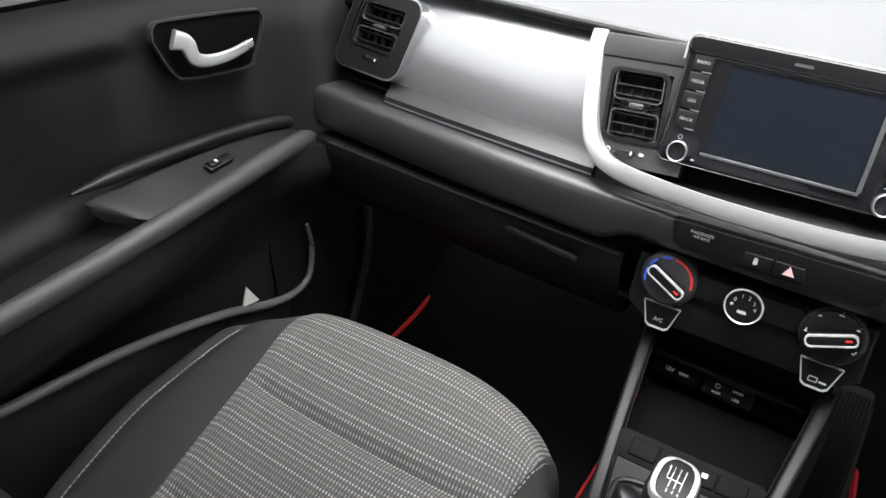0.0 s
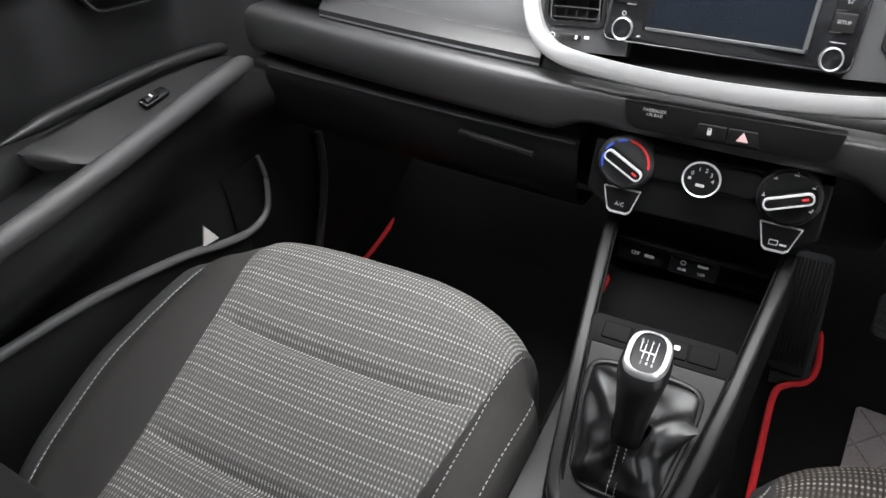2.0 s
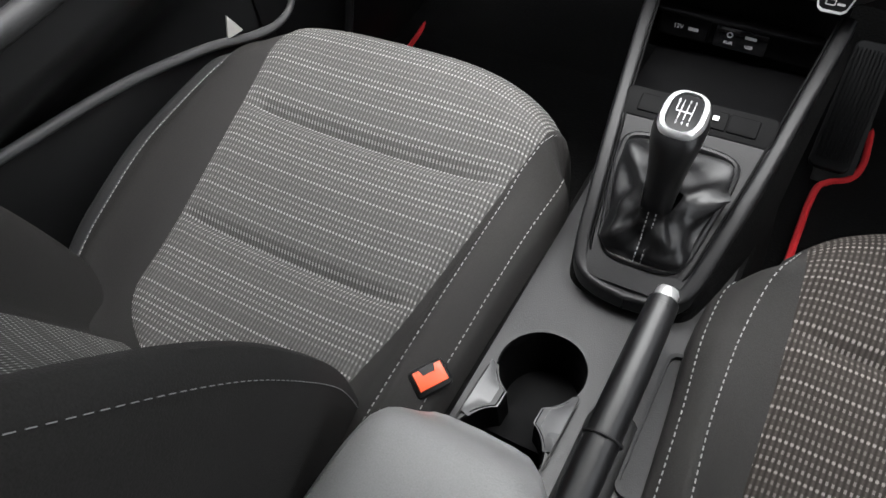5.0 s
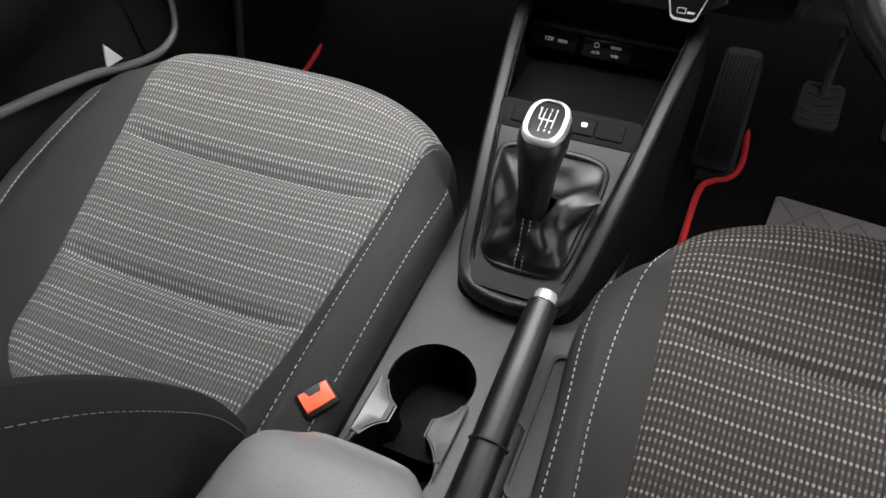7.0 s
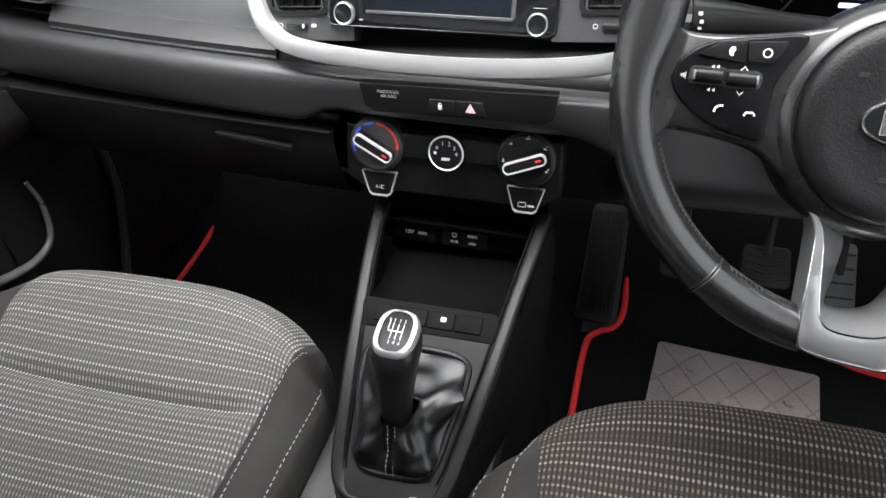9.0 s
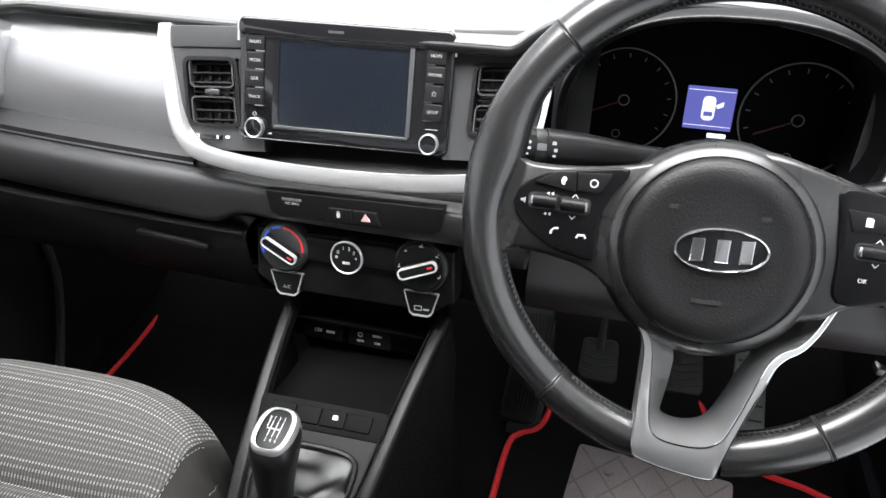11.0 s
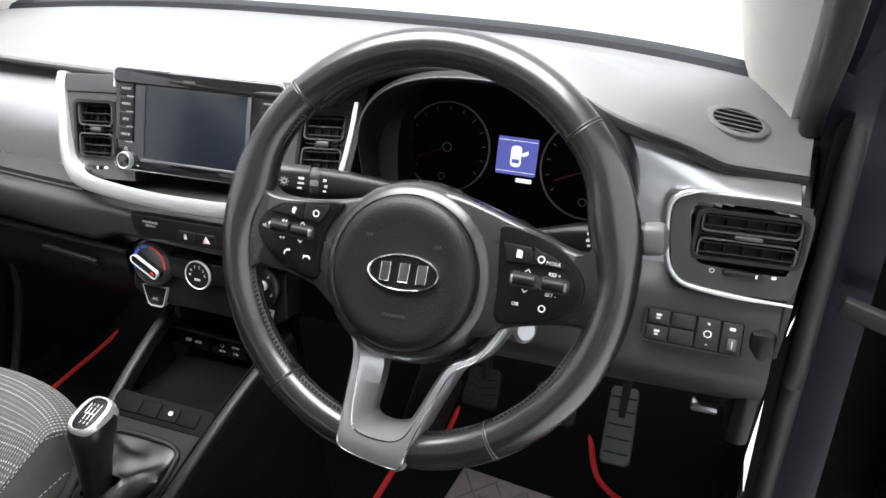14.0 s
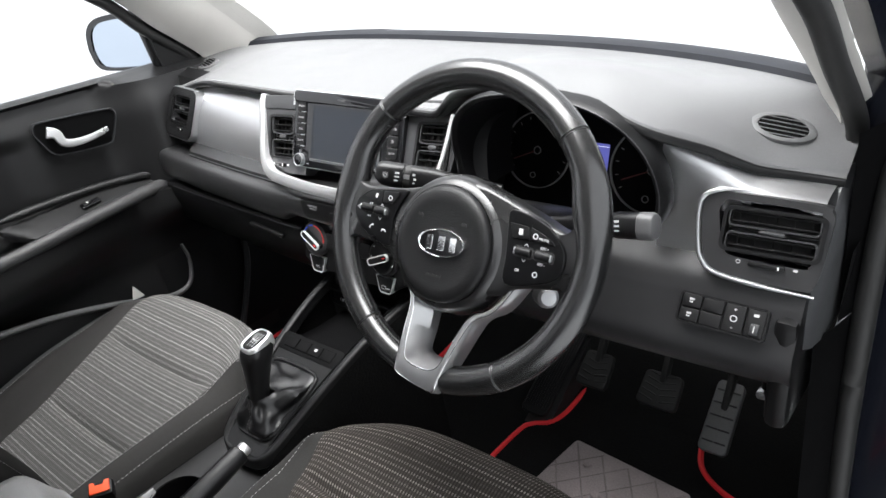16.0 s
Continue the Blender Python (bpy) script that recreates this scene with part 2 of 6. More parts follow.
def sweep(path, section, up=(0, 0, 1), closed=False, bm=None, scale=None):
    """A section (list of (side, up)) carried along a path."""
    path = [Vector(p) for p in path]
    n, rows = len(path), []
    for i, p in enumerate(path):
        a, b = (path[i - 1], path[(i + 1) % n]) if closed else (path[max(i - 1, 0)], path[min(i + 1, n - 1)])
        t = (b - a).normalized()
        side = t.cross(Vector(up))
        side = side.normalized() if side.length > 1e-6 else Vector((1, 0, 0))
        over = side.cross(t).normalized()
        s = scale[i] if scale else 1
        rows.append([p + side * u * s + over * v * s for u, v in section])
    bm = grid(rows, bm=bm, close_u=closed, close_v=True)
    if not closed:
        bm.verts.ensure_lookup_table()
        k, first = len(section), len(bm.verts) - n * len(section)
        for base in (first, first + (n - 1) * k):
            try:
                bm.faces.new([bm.verts[base + j] for j in range(k)])
            except ValueError:
                pass
    return bm


def ring(r, n=12, rx=None):
    return [(r * math.cos(2 * math.pi * k / n), (rx or r) * math.sin(2 * math.pi * k / n)) for k in range(n)]


def rrect(w, h, r, n=5):
    """Rounded rectangle outline, counter-clockwise."""
    out = []
    for cx, cy, a in ((w / 2 - r, h / 2 - r, 0), (-w / 2 + r, h / 2 - r, 90), (-w / 2 + r, -h / 2 + r, 180), (w / 2 - r, -h / 2 + r, 270)):
        out += [(cx + r * math.cos(radians(a + 90 * k / n)), cy + r * math.sin(radians(a + 90 * k / n))) for k in range(n + 1)]
    return out


def plate(outline, z0, z1, m=None, r=0.0, bm=None):
    """An outline in x, y extruded from z0 to z1, its upper edge rounded by r, then moved by m."""
    bm = bm or bmesh.new()
    m = m or Matrix()
    cx, cy = sum(p[0] for p in outline) / len(outline), sum(p[1] for p in outline) / len(outline)
    hx = max(abs(p[0] - cx) for p in outline)
    hy = max(abs(p[1] - cy) for p in outline)

    def at(inset, z):
        sx, sy = max(0.02, 1 - inset / hx), max(0.02, 1 - inset / hy)
        return [bm.verts.new(m @ Vector((cx + (x - cx) * sx, cy + (y - cy) * sy, z))) for x, y in outline]

    steps = [at(0, z0)]
    if r > 0:
        sgn = 1 if z1 > z0 else -1
        steps += [at(r * (1 - math.cos(radians(a))), z1 - sgn * r * (1 - math.sin(radians(a)))) for a in (0, 30, 60, 90)]
    else:
        steps.append(at(0, z1))
    k = len(outline)
    for a, b in zip(steps, steps[1:]):
        for j in range(k):
            bm.faces.new([a[j], a[(j + 1) % k], b[(j + 1) % k], b[j]])
    bm.faces.new(steps[0])
    bm.faces.new(steps[-1])
    return bm


def frame_plate(outer, inner, z0, z1, m=None, bm=None):
    """A flat frame between two outlines of the same count."""
    bm = bm or bmesh.new()
    m = m or Matrix()
    loops = [[bm.verts.new(m @ Vector((x, y, z))) for x, y in o] for o, z in ((outer, z0), (outer, z1), (inner, z1), (inner, z0))]
    k = len(outer)
    for i in range(4):
        a, b = loops[i], loops[(i + 1) % 4]
        for j in range(k):
            bm.faces.new([a[j], a[(j + 1) % k], b[(j + 1) % k], b[j]])
    return bm


def lathe(profile, m=None, n=32, bm=None):
    """Profile of (radius, z) turned about z."""
    m = m or Matrix()
    rows = [[m @ Vector((r * math.cos(2 * math.pi * k / n), r * math.sin(2 * math.pi * k / n), z)) for k in range(n)] for r, z in profile]
    return grid(rows, bm=bm, close_v=True)


def text_part(words, size, m, parent, material=None, align="CENTER", name="lettering", label=""):
    cu = bpy.data.curves.new("letters", "FONT")
    cu.body, cu.size, cu.align_x, cu.align_y, cu.extrude = words, size, align, "CENTER", 0.0002
    cu.resolution_u = 2
    tmp = bpy.data.objects.new("letters", cu)
    me = bpy.data.meshes.new_from_object(tmp)
    bpy.data.objects.remove(tmp)
    me.transform(m)
    me.materials.append(material or M_WHITE)
    ob = new(name, me)
    ob.parent = parent
    return ob


def bar(parent, m, x, y, w, h, material=None, name="mark", r=0.0):
    return part(name, plate(rrect(w, h, max(min(w, h) * 0.2, r)), 0, 0.0004, m @ Matrix.Translation((x, y, 0))), material or M_WHITE, parent, smooth=False)


def stitches(path, parent, length=0.0035, gap=0.0025, w=0.0009, up=(0, 0, 1), material=None):
    """A row of thread stitches along a path."""
    bm = bmesh.new()
    path = [Vector(p) for p in path]
    acc, nxt = 0.0, 0.0
    for a, b in zip(path, path[1:]):
        seg = (b - a).length
        if seg < 1e-7:
            continue
        t = (b - a) / seg
        side = t.cross(Vector(up))
        side = side.normalized() * w if side.length > 1e-6 else Vector((w, 0, 0))
        over = Vector(up).normalized() * w
        while nxt < acc + seg:
            p = a + t * (nxt - acc)
            q = p + t * length
            vs = [bm.verts.new(v) for v in (p - side, p + over, p + side, q - side, q + over, q + side)]
            for f in ((0, 1, 4, 3), (1, 2, 5, 4), (0, 2, 1), (3, 4, 5)):
                bm.faces.new([vs[i] for i in f])
            nxt += length + gap
        acc += seg
    return part("stitching", bm, material or M_STITCH, parent, smooth=False)


def lerp(a, b, t):
    return a + (b - a) * t


def curve1(x, keys):
    """Smooth value at x through sorted (x, value) keys, with no overshoot."""
    if x <= keys[0][0]:
        return keys[0][1]
    if x >= keys[-1][0]:
        return keys[-1][1]
    n = len(keys)
    d = [(keys[i + 1][1] - keys[i][1]) / (keys[i + 1][0] - keys[i][0]) for i in range(n - 1)]
    g = [d[0]] + [2 * p * q / (p + q) if p * q > 0 else 0.0 for p, q in zip(d, d[1:])] + [d[-1]]
    i = next(k for k in range(n - 1) if x <= keys[k + 1][0])
    h = keys[i + 1][0] - keys[i][0]
    t = (x - keys[i][0]) / h
    return (2 * t**3 - 3 * t * t + 1) * keys[i][1] + (t**3 - 2 * t * t + t) * h * g[i] + (3 * t * t - 2 * t**3) * keys[i + 1][1] + (t**3 - t * t) * h * g[i + 1]


def bell(x, c, w):
    return math.exp(-(((x - c) / w) ** 2))


def smooth01(t):
    t = min(1, max(0, t))
    return t * t * (3 - 2 * t)


# the dashboard sits a touch lower on the driver's side
DASH = Matrix.Translation((0, 0, 0.6)) @ pose(0, 0, 0, 0, 2.3, 0) @ Matrix.Translation((0, 0, -0.6))

# the centre stack stands level
CENTRE = Matrix.Translation((0, 0, 0.607)) @ pose(0, 0, 0, 0, 0.3, 0) @ Matrix.Translation((0, 0, -0.6))


# ---- dashboard ----
def dash_shift(x):
    return 0.045 * (abs(x) / 0.65) ** 2


def brow_y(x):
    """Front edge of the dash top."""
    hood = smooth01((x - 0.17) / 0.08) * (1 - smooth01((x - 0.48) / 0.09))
    return 1.112 + 0.6 * dash_shift(x) - 0.042 * hood + 0.068 * smooth01((x - 0.5) / 0.185)


def hood_z(x):
    u = (x - 0.335) / (0.17 if x < 0.335 else 0.27)
    if abs(u) >= 1:
        return 0.0
    return 0.062 * (1 - abs(u) ** 2.6) if u < 0 else 0.062 * smooth01(1 - u) ** 0.6


def screen_y(x):
    return 1.462 - 0.20 * (abs(x) / 0.66) ** 3.2 * 0.5 - 0.02 * (x / 0.66) ** 2


def top_z(x, s):
    """Height of the dash top; s runs from its front edge (0) to the windscreen (1)."""
    base = lerp(0.716 - 0.055 * smooth01((abs(x) - 0.42) / 0.28), 0.731 - 0.012 * (abs(x) / 0.65) ** 3, smooth01(s))
    return base + 0.012 * math.sin(math.pi * s) + hood_z(x) * (1 - smooth01((s - 0.12) / 0.75))


dashboard = thing("dashboard", "black and satin silver plastic car dashboard with white trim", "dashboard", DASH)

xs = [-0.69 + 1.38 * i / 138 for i in range(139)]
rows = []
for x in xs:
    yf, yb = brow_y(x), screen_y(x)
    z0 = top_z(x, 0)
    row = [(x, yf + 0.05, z0 - 0.022), (x, yf + 0.014, z0 - 0.017), (x, yf + 0.003, z0 - 0.012), (x, yf, z0 - 0.006), (x, yf + 0.004, z0)]
    row += [(x, lerp(yf + 0.004, yb, k / 28), top_z(x, k / 28)) for k in range(1, 29)]
    row += [(x, yb + 0.02, 0.70)]
    rows.append(row)
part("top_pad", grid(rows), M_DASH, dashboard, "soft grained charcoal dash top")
# black strip over the front lip stands in for the overhang's shadow line
part("brow_edge", sweep([(x, brow_y(x) + 0.002, top_z(x, 0) - 0.0085) for x in xs], rrect(0.009, 0.011, 0.004, 3)), M_BLACK, dashboard, "black strip for the shade line under the dash top")


def strip(profile, x0, x1, n, shift=1.0, end=0.0):
    """Profile of (y, z) carried across the car, following the dash's bow."""
    out = []
    for i in range(n + 1):
        x = lerp(x0, x1, i / n)
        out.append([(x, y + shift * dash_shift(x), z) for y, z in profile])
    return out


# passenger panel, satin silver with a finger ledge under the brow
face = [(v.x, v.y) for v in spline([(1.15, 0.704, 0), (1.128, 0.699, 0), (1.108, 0.686, 0), (1.092, 0.664, 0), (1.080, 0.635, 0), (1.073, 0.605, 0), (1.068, 0.582, 0), (1.057, 0.571, 0), (1.056, 0.562, 0), (1.09, 0.556, 0)], 5)]
part("passenger_panel", grid(strip(face, -0.50, -0.192, 30)), M_SILVER, dashboard, "satin silver dash panel")
part("panel_lip", grid(strip([(1.07, 0.588), (1.0655, 0.582), (1.0545, 0.5725), (1.0535, 0.562), (1.07, 0.556)], -0.50, -0.192, 30)), M_PADDED, dashboard, "dark lip under the silver panel")
# end cap behind the passenger vent
part("end_panel", grid(strip([(1.16, 0.71), (1.13, 0.7), (1.12, 0.66), (1.105, 0.61), (1.09, 0.575), (1.10, 0.56)], -0.695, -0.475, 10)), M_BLACK, dashboard)
# soft lower pad under the silver panel
pad = [(v.x, v.y) for v in spline([(1.09, 0.562, 0), (1.052, 0.561, 0), (1.039, 0.557, 0), (1.033, 0.547, 0), (1.031, 0.527, 0), (1.033, 0.509, 0), (1.04, 0.5, 0), (1.055, 0.496, 0), (1.09, 0.494, 0)], 5)]
rows = strip(pad, -0.662, 0.2, 80)
rows = [[(x, y, 0.562 - (0.562 - z) * (1 - 0.3 * (1 - smooth01((abs(x - 0.002) - 0.125) / 0.05)))) for x, y, z in r] for r in rows]
part("lower_pad", grid(rows), M_PADDED, dashboard, "dark grey padded strip")
band = [(v.x, v.y) for v in spline([(1.1, 0.59, 0), (1.072, 0.578, 0), (1.06, 0.568, 0), (1.056, 0.556, 0), (1.075, 0.55, 0)], 5)]
part("centre_band", grid(strip(band, -0.21, 0.2, 24)), M_BLACK, dashboard)
# core behind the centre stack
part("stack_core", box(0.0, 1.285, 0.56, 0.44, 0.18, 0.30, 0.01), M_BLACK, dashboard)
part("lower_core", box(-0.215, 1.2, 0.44, 0.83, 0.16, 0.12, 0.02), M_BLACK, dashboard)
# driver's lower panel
knee = [(v.x, v.y) for v in spline([(1.13, 0.575, 0), (1.10, 0.55, 0), (1.088, 0.53, 0), (1.082, 0.515, 0), (1.07, 0.485, 0), (1.062, 0.46, 0), (1.075, 0.43, 0), (1.11, 0.405, 0), (1.18, 0.385, 0)], 5)]
part("knee_panel", grid(strip(knee, 0.2, 0.685, 34, 0.6)), M_KNEE, dashboard, "black driver knee panel")
part("knee_end", box(0.672, 1.165, 0.44, 0.03, 0.13, 0.16, 0.012), M_BLACK, dashboard)

# glove box with its pull
gb = thing("glove_box", "closed black glove box with a slim pull handle", "glove box", DASH)
lid = [(v.x, v.y) for v in spline([(1.08, 0.49, 0), (1.058, 0.488, 0), (1.05, 0.478, 0), (1.053, 0.45, 0), (1.07, 0.4, 0), (1.1, 0.37, 0), (1.15, 0.36, 0)], 5)]
part("lid", grid(strip(lid, -0.69, -0.135, 30, 0.5)), M_BLACK, gb)
part("pull_handle", box(-0.235, 1.047, 0.463, 0.1, 0.010, 0.009, 0.004, m=Matrix.Translation((-0.235, 1.047, 0.463)) @ pose(0, 0, 0, 0, 4, 0) @ Matrix.Translation((0.235, -1.047, -0.463))), M_BLACK, gb)
part("seam", sweep([(x, 1.0505 + 0.5 * dash_shift(x), 0.483) for x in [-0.59 + 0.45 * k / 20 for k in range(21)]], ring(0.0014, 6)), M_PADDED, gb)


def on_plane(cx, cy, cz, tilt, yaw=0.0, roll=0.0):
    """A plane facing the driver: x right, y up, z towards the cabin, leaning back by tilt degrees."""
    return pose(cx, cy, cz, 90 - tilt, 0, yaw) @ pose(0, 0, 0, 0, 0, roll)


def vent(name, m, w, h, slats, parent_m, label, wheel_below=True, skew=0.0, tabs=True, surround=0.0):
    """Air vent: dark housing, frame, two louvre groups, tab and thumb wheel. m: its plane."""
    t = thing(name, label, "air vent", parent_m, group="dashboard air vents")

    def sk(o):
        return [(x + skew * y, y) for x, y in o]

    part("housing", plate(sk(rrect(w * 0.97, h * 0.97, 0.008)), -0.045, -0.024, m), M_RUBBER, t)
    part("frame", frame_plate(sk(rrect(w, h, 0.009)), sk(rrect(w - 0.008, h - 0.008, 0.007)), -0.03, 0.002, m), M_BLACK, t)
    half = slats // 2 + (1 if h > 0.07 else 0)
    for g, (lo, hi) in enumerate(((0.06, 0.47), (-0.47, -0.06))):
        cy, hh = (lo + hi) / 2 * h, (hi - lo) * h
        o, i = sk([(x, y + cy) for x, y in rrect(w - 0.012, hh, 0.006)]), sk([(x, y + cy) for x, y in rrect(w - 0.0155, hh - 0.0035, 0.005)])
        part("louvre_frame", frame_plate(o, i, -0.014, 0.0005, m), M_GREY, t)
        for k in range(half):
            yy = cy + hh * ((k + 0.5) / half - 0.5)
            part("slat", box(0, 0, 0, w - 0.016, 0.0022, 0.0065, 0.0008, 1, m @ Matrix.Translation((skew * yy, yy, -0.006)) @ pose(0, 0, 0, -14, 0, 0)), M_BLACK, t, smooth=False)
    for k in range(5):
        part("fin", box((k - 2) * w / 5.6, 0, -0.022, 0.0015, h * 0.9, 0.010, 0, 1, m), M_RUBBER, t, smooth=False)
    if tabs:
        part("tab", box(0, 0.0, -0.002, w * 0.26, h * 0.1, 0.008, 0.0025, 2, m), M_GREY, t)
        part("crossbar", box(0, 0.0, -0.008, w - 0.014, h * 0.03, 0.006, 0.0008, 1, m), M_GREY, t)
    if wheel_below:
        part("thumb_wheel", box(0, -h / 2 - 0.011, 0.001, w * 0.36, 0.0065, 0.006, 0.002, 2, m), M_BLACK, t)
        bar(t, m @ Matrix.Translation((0, 0, 0.0042)), w * 0.12, -h / 2 - 0.011, 0.002, 0.004)
        ringm = m @ Matrix.Translation((-w * 0.28, -h / 2 - 0.0105, 0.0008))
        part("closed_mark", frame_plate(ring(0.0026, 10), ring(0.0019, 10), 0, 0.0004, ringm), M_WHITE, t, smooth=False)
        bar(t, m @ Matrix.Translation((0, 0, 0.0006)), w * 0.28, -h / 2 - 0.0105, 0.005, 0.003)
    return t


# passenger end vent in its dark surround
mv = on_plane(-0.532, 1.108, 0.642, 20, -8)
sur = thing("vent_surround", "dark grey vent surround with a rounded silver edge", "vent trim", DASH)
part("surround_frame", frame_plate([(x + 0.18 * y, y) for x, y in rrect(0.118, 0.104, 0.02)], [(x + 0.18 * y, y + 0.008) for x, y in rrect(0.088, 0.064, 0.012)], -0.03, 0.006, mv), M_BLACK, sur)
part("edge_trim", frame_plate([(x + 0.18 * y, y) for x, y in rrect(0.123, 0.109, 0.022)], [(x + 0.18 * y, y) for x, y in rrect(0.118, 0.104, 0.02)], -0.03, 0.004, mv), M_SILVER, sur)
vent("passenger_vent", mv @ Matrix.Translation((0.002, 0.009, 0.004)), 0.086, 0.062, 4, DASH, "black passenger air vent with horizontal slats", skew=0.18)

# white U-shaped trim round the centre
utrim = thing("centre_trim", "bright satin white U-shaped trim round the centre stack", "trim", CENTRE)
upath = spline([(-0.222, 1.113, 0.707), (-0.221, 1.103, 0.69), (-0.214, 1.088, 0.655), (-0.203, 1.068, 0.618), (-0.186, 1.054, 0.596), (-0.155, 1.045, 0.585), (-0.08, 1.041, 0.578), (0.0, 1.040, 0.576), (0.08, 1.041, 0.578), (0.15, 1.045, 0.585), (0.182, 1.054, 0.597), (0.199, 1.068, 0.622), (0.206, 1.09, 0.66), (0.209, 1.112, 0.70)], 6)
tsec = [(0.006, -0.0095), (0.006, 0.003), (0.004, 0.0085), (0.0, 0.0105), (-0.005, 0.0095), (-0.007, 0.004), (-0.007, -0.0095)]
upath = [p + Vector((0, -0.005, 0.001)) for p in upath]
part("trim_bar", sweep(upath, [(v * 0.9, u * 1.15) for u, v in [(-a, b) for a, b in tsec]], up=(0, -0.93, 0.36), scale=[lerp(1.0, 0.3, smooth01((k - 52) / 18)) for k in range(len(upath))]), M_TRIM, utrim)
part("shadow_gap", sweep([p + Vector((0, 0.004, -0.0115)) for p in upath[14:-14]], ring(0.0022, 6)), M_TRIM, utrim, "thin silver pinstripe under the trim")

# centre stack back plate, inside the trim
cplate = thing("centre_fascia", "dark grey fascia holding the centre vents", "fascia", CENTRE)
mc = on_plane(-0.004, 1.0975, 0.645, 23, 6)
part("plate", plate([(-0.196, -0.05), (-0.17, -0.066), (0.17, -0.066), (0.196, -0.05), (0.212, 0.068), (-0.212, 0.068)], -0.07, -0.05, mc), M_BLACK, cplate)
for sx in (-1, 1):
    o = [(sx * x, y) for x, y in [(0.1, -0.064), (0.175, -0.064), (0.192, -0.05), (0.202, 0.0), (0.208, 0.05), (0.1, 0.05)]]
    i = [(sx * (0.1595 + x * 0.97), -0.001 + y * 1.08) for x, y in [(-0.031, -0.033), (0.021, -0.034), (0.029, -0.028), (0.031, 0.0), (0.033, 0.034), (-0.031, 0.034)]]
    part("vent_frame", frame_plate(o, i, -0.05, 0.001, mc), M_GREY, cplate)
part("top_strip", plate([(-0.212, 0.046), (0.212, 0.046), (0.214, 0.07), (-0.214, 0.07)], -0.01, 0.003, mc, 0.002), M_GREY, cplate)
vent("centre_vent", mc @ Matrix.Translation((-0.160, -0.001, 0.002)), 0.064, 0.076, 4, CENTRE, "black square air vent beside the screen", skew=-0.08)
vent("centre_vent", mc @ Matrix.Translation((0.159, -0.001, 0.002)), 0.064, 0.076, 4, CENTRE, "black square air vent beside the screen", skew=0.08)

# infotainment unit
hu = thing("infotainment_unit", "piano-black infotainment screen standing proud, switched off", "screen", CENTRE)
mh = on_plane(-0.012, 1.0995, 0.649, 18.7, 6.6, -3.4) @ Matrix.Diagonal((0.935, 1.01, 1, 1))
part("body", plate(rrect(0.248, 0.127, 0.009), -0.03, 0.012, mh @ Matrix.Translation((0, 0.004, 0)), 0.003), M_GLOSS, hu)
part("top_visor", plate(rrect(0.25, 0.02, 0.008), -0.03, 0.0155, mh @ Matrix.Translation((0, 0.058, 0)), 0.003), M_GLOSS, hu)
part("edge_strip", sweep([mh @ Vector((x, y, 0.012)) for x, y in [(-0.1255, 0.043), (-0.1255, 0.061), (-0.12, 0.0682), (0.0, 0.0684), (0.12, 0.0682), (0.1255, 0.061), (0.1255, 0.043)]], ring(0.0013, 6), up=(0, -1, 0.3)), M_TRIM, hu)
part("bezel", frame_plate(rrect(0.164, 0.098, 0.002, 1), rrect(0.15, 0.085, 0.001, 1), 0.0122, 0.0136, mh @ Matrix.Translation((-0.001, 0.003, 0))), M_GLOSS, hu)
part("bezel_edge", box(-0.001, -0.0435, 0.0138, 0.158, 0.0035, 0.002, 0.0008, 1, mh), M_EDGE, hu)
part("bezel_side", box(0.0775, 0.003, 0.0137, 0.005, 0.09, 0.0018, 0.0006, 1, mh), M_EDGE, hu)
part("display", plate(rrect(0.15, 0.085, 0.001, 1), 0.0121, 0.0126, mh @ Matrix.Translation((-0.001, 0.003, 0))), M_SCREEN, hu, "switched-off dark display", smooth=False)
bar(hu, mh @ Matrix.Translation((0, 0, 0.0157)), -0.01, 0.058, 0.018, 0.003, M_GREY, "badge")
